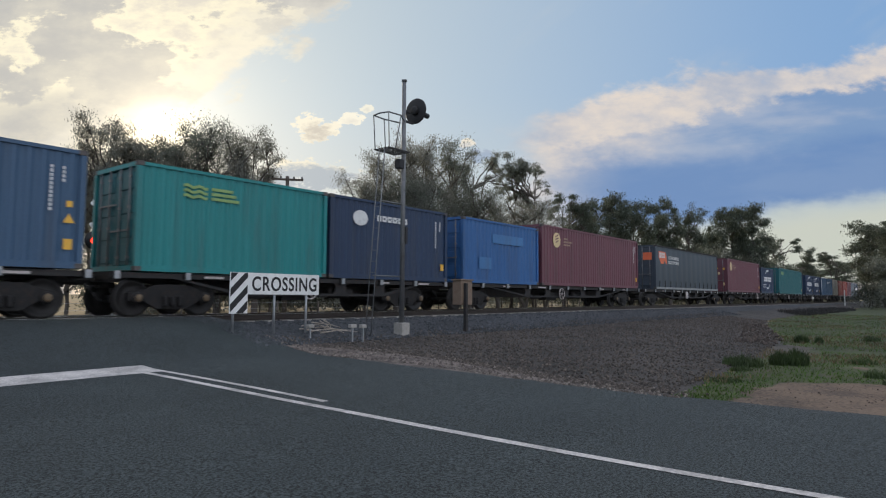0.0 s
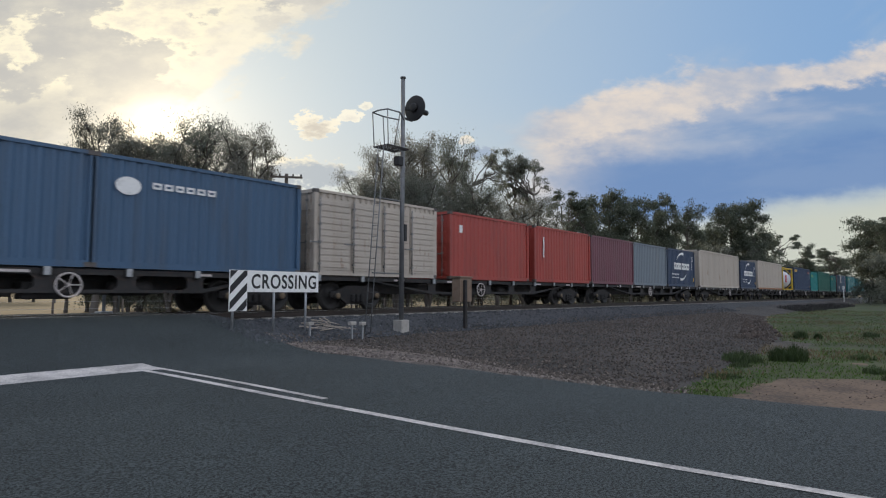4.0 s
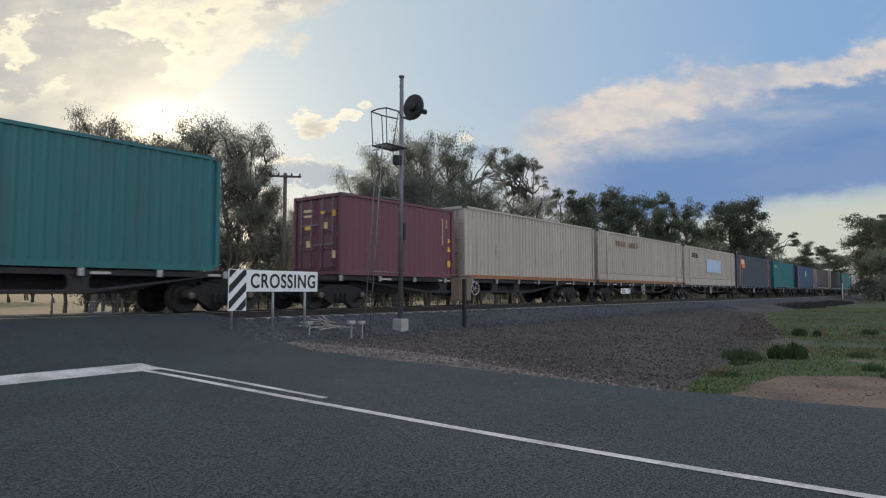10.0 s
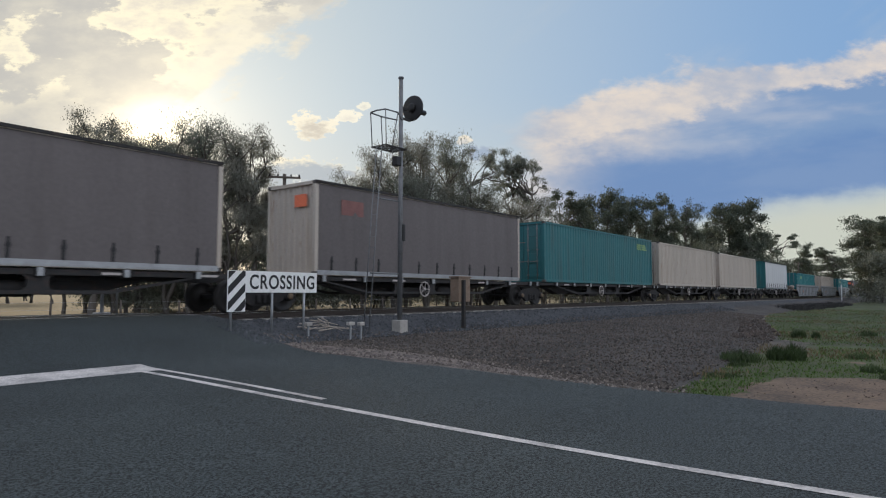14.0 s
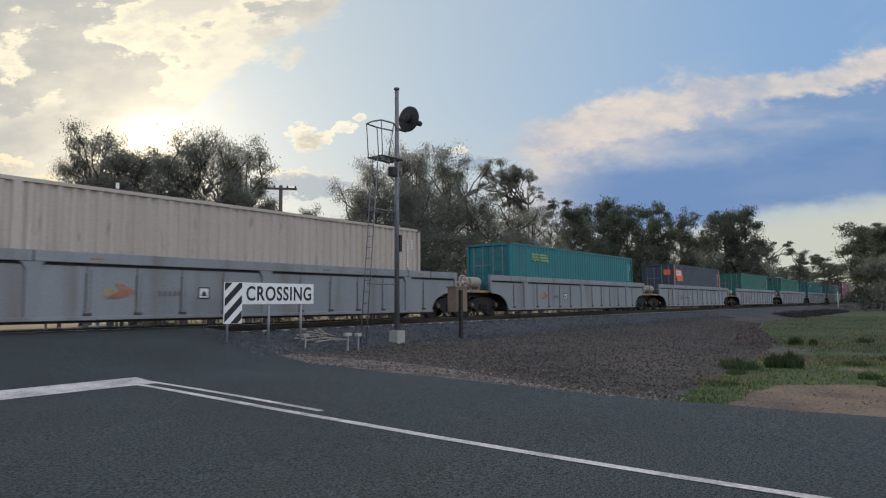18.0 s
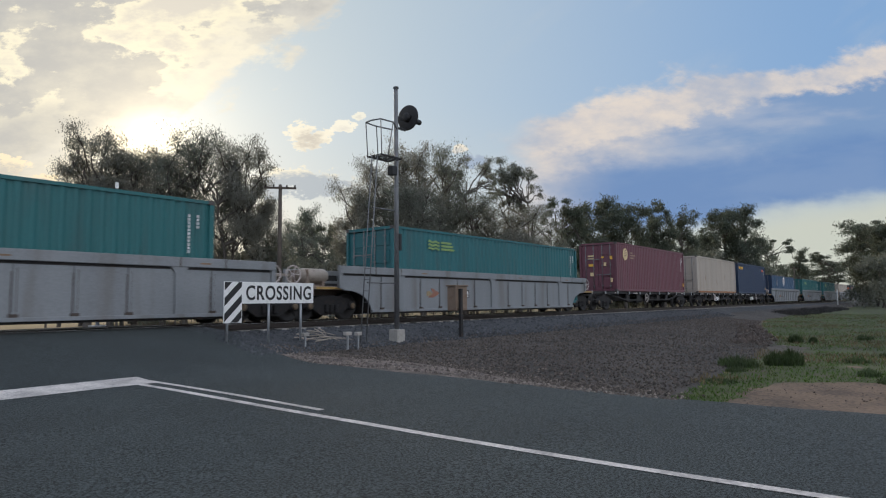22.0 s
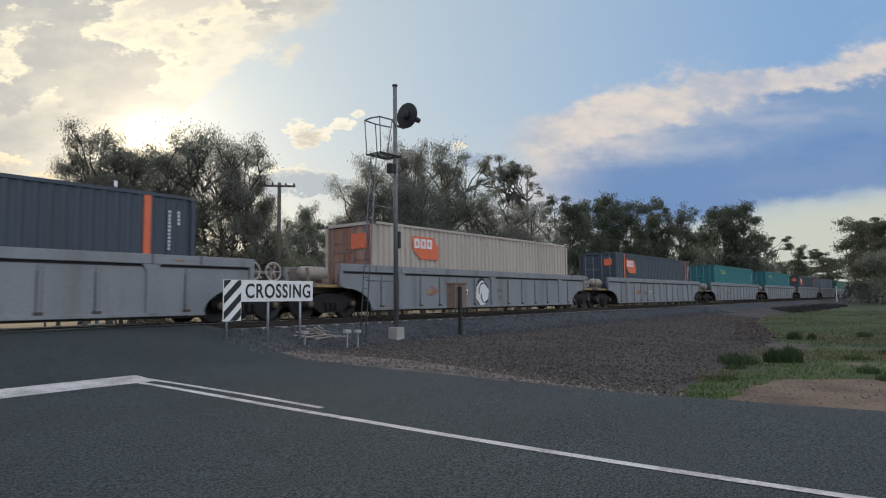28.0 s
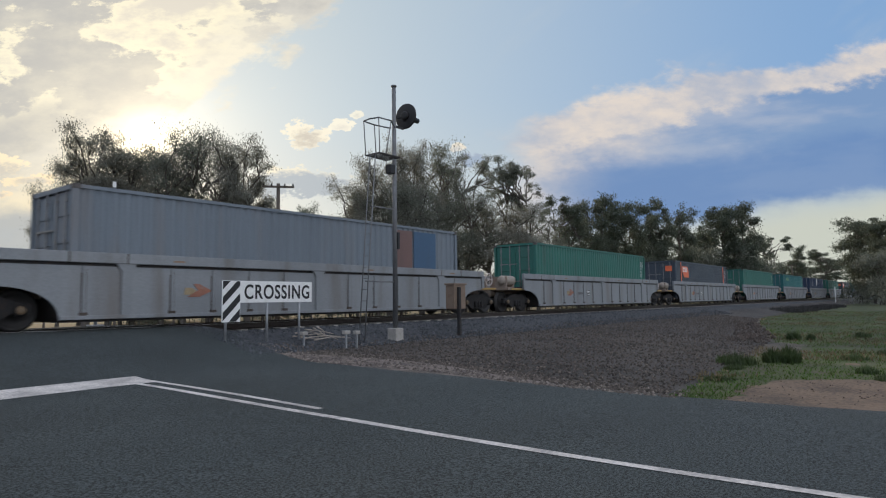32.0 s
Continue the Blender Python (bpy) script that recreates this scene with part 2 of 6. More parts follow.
M_ASPHALT = material("asphalt", (0.038, 0.046, 0.046), 0.86, 0, 0.85, 40, 105, 0.55, spec=0.38, contrast=3.4, patch=0.15)
M_MARK = material("road_paint", (0.52, 0.480, 0.450), 0.75, 0, 0.3, 2.0, 30, 0.2, (0.16, 0.15, 0.15), 0.7, contrast=1.8)
M_GROUND = material("dry_field", (0.140, 0.104, 0.046), 0.95, 0, 0.35, 0.12, 4, 0.4, (0.055, 0.062, 0.024), 0.7)
M_VERGE = material("verge_grass", (0.042, 0.054, 0.013), 0.95, 0, 0.5, 0.5, 12, 0.5, (0.074, 0.056, 0.034), 0.9, contrast=1.8)
M_DIRT = material("bare_dirt", (0.125, 0.084, 0.056), 0.95, 0, 0.4, 0.8, 16, 0.5, (0.062, 0.046, 0.034), 0.7, contrast=2.4)
M_GRIT = material("pale_grit", (0.125, 0.098, 0.085), 0.95, 0, 0.5, 1.2, 14, 0.6, (0.07, 0.06, 0.055), 0.7, contrast=2.2)
M_GRAVEL = material("brown_gravel", (0.050, 0.042, 0.036), 0.95, 0, 0.5, 0.5, 22, 0.9, (0.038, 0.035, 0.034), 0.6, contrast=2.2)
M_EARTH = material("grey_earth", (0.088, 0.070, 0.055), 0.95, 0, 0.4, 0.9, 14, 0.6, (0.05, 0.045, 0.036), 0.7, contrast=2.0)
M_BALLAST = material("blue_ballast", (0.039, 0.041, 0.045), 0.95, 0, 0.45, 0.7, 18, 0.9, (0.05, 0.05, 0.055), 0.6)
M_RAIL = material("rail_steel", (0.045, 0.035, 0.03), 0.6, 0.4, 0.3, 2, 30, 0.2)
M_RAILTOP = material("polished_rail", (0.55, 0.55, 0.55), 0.25, 1.0, 0.1, 3, 40, 0.0)
M_CONCRETE = material("concrete", (0.36, 0.34, 0.31), 0.9, 0, 0.2, 4, 50, 0.3, (0.15, 0.13, 0.1), 0.4)
M_GALV = material("galvanised", (0.34, 0.35, 0.36), 0.5, 0.6, 0.2, 3, 50, 0.05, (0.12, 0.1, 0.08), 0.3)
M_MAST = material("dull_galvanised", (0.17, 0.175, 0.18), 0.55, 0.4, 0.25, 3, 50, 0.05, (0.08, 0.07, 0.06), 0.4)
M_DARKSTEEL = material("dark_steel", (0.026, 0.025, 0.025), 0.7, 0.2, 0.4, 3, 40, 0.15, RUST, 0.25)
M_BOGIE = material("bogie_iron", (0.016, 0.015, 0.015), 0.8, 0.1, 0.4, 4, 40, 0.2, (0.07, 0.04, 0.025), 0.35)
M_WHEEL = material("wheel_steel", (0.032, 0.030, 0.029), 0.6, 0.4, 0.3, 4, 40, 0.1)
M_BLACK = material("black_paint", (0.015, 0.015, 0.016), 0.6, 0, 0.2, 4, 40, 0.05)
M_SIGN = material("sign_white", (0.78, 0.78, 0.76), 0.45, 0, 0.05, 3, 40, 0.0, (0.4, 0.38, 0.34), 0.3)
M_WELL = material("well_grey", (0.230, 0.243, 0.254), 0.6, 0.1, 0.16, 0.8, 25, 0.05, (0.14, 0.115, 0.095), 0.6, streak=True, contrast=1.3)


def leaves(name, color, thin, second=None):
    """Leaf surface that lets some of the light behind it through."""
    mt = material(name, color, 0.55, 0, 0.5, 0.45, 2.5, 0.0, second or (color[0] * 1.15, color[1] * 1.0, color[2] * 0.9), 0.9 if second else 0.5)
    nt = mt.node_tree
    bs = nt.nodes["Principled BSDF"]
    tr = nt.nodes.new("ShaderNodeBsdfTranslucent")
    nt.links.new(bs.inputs["Base Color"].links[0].from_socket, tr.inputs[0])
    mx = nt.nodes.new("ShaderNodeMixShader")
    mx.inputs[0].default_value = thin
    nt.links.new(bs.outputs[0], mx.inputs[1])
    nt.links.new(tr.outputs[0], mx.inputs[2])
    nt.links.new(mx.outputs[0], nt.nodes["Material Output"].inputs[0])
    return mt


# near leaf tones are lifted for hazy light, the far copy darkened as shade
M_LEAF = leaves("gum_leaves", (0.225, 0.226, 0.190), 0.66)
M_LEAF_DARK = leaves("dense_leaves", (0.165, 0.178, 0.145), 0.62)
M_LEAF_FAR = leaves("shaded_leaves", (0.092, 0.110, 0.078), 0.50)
M_RUSH = leaves("rush_blades", (0.055, 0.085, 0.030), 0.3)
M_BLADE = leaves("grass_blades", (0.056, 0.112, 0.012), 0.3, (0.105, 0.082, 0.036))
M_BURNT = leaves("burnt_stalks", (0.022, 0.021, 0.020), 0.1)
M_STRAW = leaves("straw_blades", (0.15, 0.115, 0.06), 0.3)
M_BARK = material("gum_bark", (0.090, 0.080, 0.070), 0.9, 0, 0.35, 1.2, 12, 0.4, (0.06, 0.045, 0.035), 0.7, streak=True)
M_TIMBER = material("weathered_timber", (0.085, 0.070, 0.058), 0.9, 0, 0.3, 3, 30, 0.3)
M_REDLAMP = material("red_lamp", (1.0, 0.03, 0.01), 0.3, 0, 0.0, 3, 30, 0.0, emit=7.0)

# ---- mesh helpers ----


def part(name, bm, mat, parent=None, label="", at=None):
    """Links a bmesh or mesh as one object under parent."""
    if isinstance(bm, bmesh.types.BMesh):
        me = bpy.data.meshes.new(name)
        bm.to_mesh(me)
        bm.free()
        me.materials.append(mat)
    else:
        me = bm
    ob = new(name, me)
    ob.parent = parent
    if at is not None:
        ob.matrix_basis = at if isinstance(at, Matrix) else Matrix.Translation(at)
    if label:
        tagged(ob, label)
    return ob


def box(bm, x0, x1, y0, y1, z0, z1, bevel=0.0):
    vs = [bm.verts.new(p) for p in ((x0, y0, z0), (x1, y0, z0), (x1, y1, z0), (x0, y1, z0), (x0, y0, z1), (x1, y0, z1), (x1, y1, z1), (x0, y1, z1))]
    fs = [bm.faces.new([vs[i] for i in q]) for q in ((3, 2, 1, 0), (4, 5, 6, 7), (0, 1, 5, 4), (1, 2, 6, 5), (2, 3, 7, 6), (3, 0, 4, 7))]
    if bevel:
        es = list({e for f in fs for e in f.edges})
        bmesh.ops.bevel(bm, geom=es, offset=bevel, segments=2, affect="EDGES", profile=0.5)
    return bm


def boxes(*args, bevel=0.0):
    bm = bmesh.new()
    for a in args:
        box(bm, *a, bevel=bevel)
    return bm


def tube(bm, p0, p1, r0, r1=None, n=8, caps=True):
    r1 = r0 if r1 is None else r1
    p0, p1 = Vector(p0), Vector(p1)
    q = (p1 - p0).to_track_quat("Z", "Y")
    rings = []
    for p, r in ((p0, r0), (p1, r1)):
        rings.append([bm.verts.new(p + q @ Vector((r * math.cos(2 * math.pi * i / n), r * math.sin(2 * math.pi * i / n), 0))) for i in range(n)])
    for i in range(n):
        f = bm.faces.new((rings[0][i], rings[0][(i + 1) % n], rings[1][(i + 1) % n], rings[1][i]))
        f.smooth = True
    if caps:
        bm.faces.new(rings[0][::-1])
        bm.faces.new(rings[1])
    return bm


def lathe(bm, prof, axis="Y", n=24, center=(0, 0, 0)):
    """Turns (radius, along) pairs round an axis."""
    c = Vector(center)
    rings = []
    for r, a in prof:
        ring = []
        for i in range(n):
            ca, sa = math.cos(2 * math.pi * i / n) * r, math.sin(2 * math.pi * i / n) * r
            ring.append(bm.verts.new(c + Vector({"Y": (ca, a, sa), "X": (a, ca, sa), "Z": (ca, sa, a)}[axis])))
        rings.append(ring)
    for j in range(len(rings) - 1):
        for i in range(n):
            f = bm.faces.new((rings[j][i], rings[j][(i + 1) % n], rings[j + 1][(i + 1) % n], rings[j + 1][i]))
            f.smooth = True
    bm.faces.new(rings[0])
    bm.faces.new(rings[-1])
    bmesh.ops.recalc_face_normals(bm, faces=bm.faces)
    return bm


def prism(bm, pts, y0, y1):
    """A flat outline in x and z, given thickness in y."""
    a = [bm.verts.new((x, y0, z)) for x, z in pts]
    b = [bm.verts.new((x, y1, z)) for x, z in pts]
    bm.faces.new(a)
    bm.faces.new(b[::-1])
    for i in range(len(pts)):
        j = (i + 1) % len(pts)
        bm.faces.new((a[j], a[i], b[i], b[j]))
    bmesh.ops.recalc_face_normals(bm, faces=bm.faces)
    return bm


def mesh_of(name, bm, mat):
    me = bpy.data.meshes.new(name)
    bm.to_mesh(me)
    bm.free()
    me.materials.append(mat)
    return me


def sheet(name, xs, ys, height, mat):
    """A sheet over a grid of x and y with its height from a function."""
    verts = [(x, y, height(x, y)) for y in ys for x in xs]
    n = len(xs)
    faces = [(j * n + i, j * n + i + 1, (j + 1) * n + i + 1, (j + 1) * n + i) for j in range(len(ys) - 1) for i in range(n - 1)]
    me = bpy.data.meshes.new(name)
    me.from_pydata(verts, [], faces)
    me.polygons.foreach_set("use_smooth", [True] * len(faces))
    me.materials.append(mat)
    return new(name, me)


def smooth(a, b, x):
    t = min(1, max(0, (x - a) / (b - a)))
    return t * t * (3 - 2 * t)


# ---- ground ----
TRACK_Y = 16.62
ROAD_X0, ROAD_X1 = -6.0, 9.52


def toe(x):
    """Where the gravel bank runs out onto the verge."""
    return float(np.interp(x, (10, 12, 13.5, 15.2, 17.8, 21.5, 25.4, 32.8, 38.8, 49.5, 70, 95), (3.3, 3.4, 3.5, 3.6, 3.65, 4.05, 4.65, 6.4, 7.9, 9.8, 10.6, 11.2)))


def ground_z(x, y):
    d = abs(y - TRACK_Y)
    if y < TRACK_Y:
        t = toe(x)
        bank_top = -0.26
        bank = -0.95 + 0.33 * max(0.0, min(1.0, (y - t) / (12.5 - t))) + 0.36 * smooth(12.3, 14.3, y)
        z = bank if y < 14.3 else bank_top
    else:
        z = -0.26 - 0.7 * smooth(2.4, 6.0, d)
    z += 0.05 * noise.noise((x * 0.13, y * 0.13, 0)) * (1 if d > 4 else 0.2)
    if ROAD_X0 - 2 < x < ROAD_X1 + 0.6:
        k = smooth(ROAD_X1 + 0.6, ROAD_X1 - 0.4, x) if x > 0 else 1
        z = z * (1 - k) + (road_z(y) - 0.06) * k
    return z


def road_z(y):
    if y > TRACK_Y:
        return -0.02 - 0.80 * smooth(TRACK_Y + 1.5, TRACK_Y + 12, y)
    return -0.865 + 0.145 * smooth(1, 11, y) + 0.70 * smooth(10.4, 15.6, y)


def spread(a, b, n, p=1.0):
    return [a + (b - a) * (i / n) ** p for i in range(n + 1)]


GX = [-2500, -900, -300, -120, -60, -30, -15] + spread(-8, 72, 320) + spread(73, 240, 70) + [300, 450, 700, 1200, 2500]
GY = [-2500, -900, -300, -100, -40, -15] + spread(-8, 24, 128) + spread(25, 100, 60) + [140, 220, 400, 800, 1500, 2500]
tagged(sheet("ground", GX, GY, ground_z, M_GROUND), "dry straw-coloured paddock grass reaching the horizon", "ground", kind="structure")


def overlay(name, inside, mat, x0, x1, y0, y1, lift, label, category):
    """A ragged layer on the ground: it dips below where it runs out."""
    xs, ys = [x for x in GX if x0 <= x <= x1], [y for y in GY if y0 <= y <= y1]

    def z(x, y):
        e = inside(x, y) + 0.45 * noise.noise((x * 0.6, y * 0.6, 3.0)) + 0.25 * noise.noise((x * 2.1, y * 2.1, 7.0))
        return ground_z(x, y) + max(-0.08, min(lift, e * 0.08))
    return tagged(sheet(name, xs, ys, z, mat), label, category, kind="structure")


def dirt_edge(x):
    """Where the bare dirt beside the road gives way to grass."""
    return 2.85 - 0.03 * (x - 10.0) - 1.9 * max(0.0, x - 12.9)


overlay("verge", lambda x, y: min(x - 8.9, toe(x) - y + 0.1, 3.0), M_VERGE, 8, 240, -40, 14.5, 0.012, "green and brown grass verge beside the railway bank", "grass")
overlay("dirt_patch", lambda x, y: max(min(x - 8.9, dirt_edge(x) - y), 0.42 - math.hypot((x - 17.35) / 0.8, (y - 3.05) / 1.3) * 0.8, 0.40 - math.hypot((x - 16.3) / 0.7, (y - 1.45) / 0.7) * 0.8), M_DIRT, 8, 24, -15, 6, 0.03, "bare sandy dirt at the edge of the road", "dirt")
overlay("bare_earth", lambda x, y: 0.75 - math.hypot((x - 20.4) / 3.0, (y - 3.6 - 0.15 * (x - 20)) / 1.1) * 0.8, M_EARTH, 14, 30, 0, 8, 0.02, "bare grey-brown earth where the bank runs out into the grass", "earth")
overlay("gravel_bank", lambda x, y: min(x - 8.0, y - toe(x), 14.4 - y), M_GRAVEL, 8, 240, 1, 16, 0.024, "brown gravel bank sloping up to the railway", "gravel")
overlay("shoulder_grit", lambda x, y: min(x - 8.7, 10.15 + 0.15 * math.sin(y * 0.9) + 0.75 * smooth(4.5, 8.5, y) - x, y - 2.9, 12.6 - y), M_GRIT, 8, 13, 1, 14, 0.034, "pale crumbled grit along the broken road edge", "grit")
overlay("ballast", lambda x, y: min(x - 8.2, y - 12.2 - 0.01 * x, 20.6 - y), M_BALLAST, 8, 240, 10, 22, 0.045, "blue-grey crushed stone ballast under the track", "ballast")
overlay("ballast_far", lambda x, y: min(-7.0 - x, 20.6 - y, y - 12.5), M_BALLAST, -300, -4, 10, 22, 0.05, "blue-grey crushed stone ballast beyond the crossing", "ballast")

# road over the crossing
RX = spread(ROAD_X0, ROAD_X1, 30)
RY = [-300, -100, -40, -15] + spread(-8, 40, 96) + [60, 100, 200, 400]


def road_top(x, y):
    return road_z(y) + 0.012 - 0.02 * ((x - 5.2) / 3.7) ** 2 * (0.3 if abs(y - TRACK_Y) < 3 else 1) - (0.03 if x >= ROAD_X1 - 0.01 else 0)


road = sheet("road", RX, RY, road_top, M_ASPHALT)
for vtx in road.data.vertices:
    if vtx.co.x > ROAD_X1 - 0.6:
        vtx.co.x += 0.40 * smooth(4.5, -1.0, vtx.co.y) + 0.16 * noise.noise((0.0, vtx.co.y * 0.55, 5.0)) + 0.12 * noise.noise((0.0, vtx.co.y * 1.7, 8.0))
tagged(road, "dark grey asphalt road rising to the level crossing", "road", kind="structure")


def marking(x0, x1, y0, y1, label, swing=0.0):
    ys = spread(y0, y1, max(2, int((y1 - y0) / 0.5)))
    xs = spread(x0, x1, 6)
    ob = sheet("road_marking", xs, ys, lambda x, y: road_top(x, y) + 0.006, M_MARK)
    for v in ob.data.vertices:
        v.co.x += swing * max(0.0, 7.0 - v.co.y) + 0.006 * noise.noise((v.co.x * 30, v.co.y * 2.0, 1.0))
    return tagged(ob, label, "road marking", kind="structure")


marking(5.055, 5.175, -30, 10.25, "worn white centre line painted on the asphalt", 0.034)
marking(5.37, 5.47, 6.2, 10.20, "short white barrier line beside the centre line")
marking(1.2, 5.47, 10.20, 11.05, "worn white stop line before the crossing")

# ---- track ----
RAIL_X0, RAIL_X1 = -260.0, 620.0


def rail(y):
    pts = [(-0.07, -0.17), (0.07, -0.17), (0.07, -0.155), (0.012, -0.135), (0.012, -0.045), (0.035, -0.03), (0.035, -0.005)]
    pts += [(-x, z) for x, z in reversed(pts[2:])]
    bm = bmesh.new()
    a = [bm.verts.new((RAIL_X0, y + px, z)) for px, z in pts]
    b = [bm.verts.new((RAIL_X1, y + px, z)) for px, z in pts]
    for i in range(len(pts)):
        k = (i + 1) % len(pts)
        bm.faces.new((a[i], a[k], b[k], b[i]))
    bmesh.ops.recalc_face_normals(bm, faces=bm.faces)
    ob = tagged(part("rail", bm, M_RAIL), "rusty steel rail with a polished head", "rail", "rails", "structure")
    part("rail_head", boxes((RAIL_X0, RAIL_X1, y - 0.034, y + 0.034, -0.005, 0.0)), M_RAILTOP, ob, "polished running surface")


rail(TRACK_Y - 0.752)
rail(TRACK_Y + 0.752)
sleepers = bmesh.new()
for i in range(260):
    sx = 9.3 + i * 0.68
    box(sleepers, sx - 0.12, sx + 0.12, TRACK_Y - 1.25, TRACK_Y + 1.25, -0.36, -0.17)
tagged(part("sleepers", sleepers, M_CONCRETE), "grey concrete sleepers half buried in ballast", "sleepers", kind="stuff")

# ---- train: moving stock ----
ADVANCE = [(0, 0.0), (2, 56.43), (3.5, 99.09), (5.5, 155.97), (8, 227.07), (10, 283.79), (12, 340.58), (14.5, 411.38), (16.5, 467.75), (18, 509.94), (20, 565.98), (22, 622.1), (24, 678.45), (25.5, 721.1), (27.5, 778.2), (29, 821.23), (30.5, 864.6), (32, 908.08)]
MOVING = []


def rolling(ob, x, z):
    """Registers a thing of the train: its place along the train and its height."""
    MOVING.append((ob, x, z))
    ob.location = (x, TRACK_Y, z)
    return ob


CACHE = {}


def cached(key, build):
    if key not in CACHE:
        CACHE[key] = build()
    return CACHE[key]


def wave(bm, n, length, depth, place):
    """A corrugated wall: place(a, d, k) gives the point at a along, d deep, at the bottom or top."""
    prev = None
    per = length / n
    for i in range(n):
        for fa, d in ((0.0, 0.0), (0.34, 0.0), (0.5, depth), (0.84, depth)):
            a = (i + fa) * per
            cur = (bm.verts.new(place(a, d, 0)), bm.verts.new(place(a, d, 1)))
            if prev:
                bm.faces.new((prev[0], cur[0], cur[1], prev[1]))
            prev = cur
    cur = (bm.verts.new(place(length, 0.0, 0)), bm.verts.new(place(length, 0.0, 1)))
    bm.faces.new((prev[0], cur[0], cur[1], prev[1]))


CW, HC, SC, HW = 2.438, 3.01, 2.72, 2.90


def side_wall(length, h, s, smooth_side, deep=0.034):
    bm = bmesh.new()
    hw, hl = CW / 2 - 0.02, length / 2 - 0.06
    n = max(8, round(length / 0.29))
    if smooth_side:
        k = round(length / 1.1)
        for i in range(k):
            x0, x1 = -hl + 2 * hl * i / k, -hl + 2 * hl * (i + 1) / k
            prev = None
            for q in range(7):
                f = q / 6
                x, d = x0 + (x1 - x0) * f, 0.02 + 0.022 * math.sin(math.pi * f)
                cur = [bm.verts.new((x, s * (hw - 0.02 + d * b), z)) for z, b in ((0.10, 0.3), (0.5, 1.0), (h * 0.5, 1.3), (h - 0.5, 0.9), (h - 0.1, 0.2))]
                if prev:
                    for a in range(4):
                        bm.faces.new((prev[a], cur[a], cur[a + 1], prev[a + 1])).smooth = True
                prev = cur
        bmesh.ops.remove_doubles(bm, verts=bm.verts, dist=0.004)
    else:
        wave(bm, n, 2 * hl, deep, lambda a, d, k: (-hl + a, s * (hw - 0.006 - d), 0.12 if k == 0 else h - 0.10))
    bmesh.ops.recalc_face_normals(bm, faces=bm.faces)
    return bm


def end_wall(length, h):
    bm = bmesh.new()
    hw, hl = CW / 2 - 0.02, length / 2 - 0.06
    wave(bm, 8, 2 * hw - 0.1, 0.046, lambda a, d, k: (hl - d, -hw + 0.05 + a, 0.12 if k == 0 else h - 0.10))
    return bm


def roof(length, h):
    bm = bmesh.new()
    hw, hl = CW / 2 - 0.02, length / 2 - 0.06
    wave(bm, max(8, round(length / 0.31)), 2 * hl, 0.02, lambda a, d, k: (-hl + a, -hw if k == 0 else hw, h - 0.012 - d))
    box(bm, -hl, hl, -hw + 0.06, hw - 0.06, 0.06, 0.11)
    return bm


def container_frame(length, h, mids=()):
    hw, hl = CW / 2, length / 2
    bm = bmesh.new()
    for sx in (-1, 1):
        x0, x1 = sorted((sx * hl, sx * (hl - 0.13)))
        for sy in (-1, 1):
            y0, y1 = sorted((sy * hw, sy * (hw - 0.12)))
            box(bm, x0, x1, y0, y1, 0.12, h - 0.12)
        box(bm, x0, x1, -hw + 0.12, hw - 0.12, 0.02, 0.14)
        box(bm, x0, x1, -hw + 0.12, hw - 0.12, h - 0.12, h - 0.01)
    for sy in (-1, 1):
        y0, y1 = sorted((sy * hw, sy * (hw - 0.07)))
        box(bm, -hl + 0.13, hl - 0.13, y0, y1, 0.0, 0.15)
        box(bm, -hl + 0.13, hl - 0.13, y0, y1, h - 0.10, h - 0.015)
        for mx in mids:
            box(bm, mx - 0.09, mx + 0.09, y0, y1, 0.15, h - 0.1)
    return bm


def casting():
    return boxes((-0.09, 0.09, -0.081, 0.081, 0.0, 0.118), bevel=0.012)


def door_leaf(h):
    """One door of the end that faces the way the train goes, hinged at its outer edge, with raised panels."""
    w, z0, z1 = 1.07, 0.16, h - 0.14
    bm = boxes((-0.03, 0.0, 0.0, w, z0, z1))
    n = 4
    for i in range(n):
        a, b = z0 + (z1 - z0) * (i + 0.12) / n, z0 + (z1 - z0) * (i + 0.88) / n
        box(bm, -0.055, -0.03, 0.10, w - 0.10, a, b, 0.018)
    return bm


def rod(h):
    bm = bmesh.new()
    tube(bm, (0, 0, 0.08), (0, 0, h - 0.08), 0.021, n=6)
    for z in (0.35, 1.05, 1.6, h - 0.35):
        box(bm, -0.02, 0.03, -0.05, 0.05, z - 0.03, z + 0.03)
    box(bm, -0.03, -0.008, -0.02, 0.42, 1.0, 1.04)
    return bm


def bars(parent, mat, *rects, y=-CW / 2 - 0.004, name="marking", label=""):
    """Flat painted bars on the near side, as x0, x1, z0, z1."""
    if name == "lettering":
        return [bars(parent, mat, q, y=y, name="word_bar", label=label) for q in rects]
    bm = bmesh.new()
    for x0, x1, z0, z1 in rects:
        box(bm, x0, x1, y, y + 0.01, z0, z1)
    ob = part(name, bm, mat, parent, label)
    return tagged(ob, kind="stuff") if len(rects) > 1 else ob


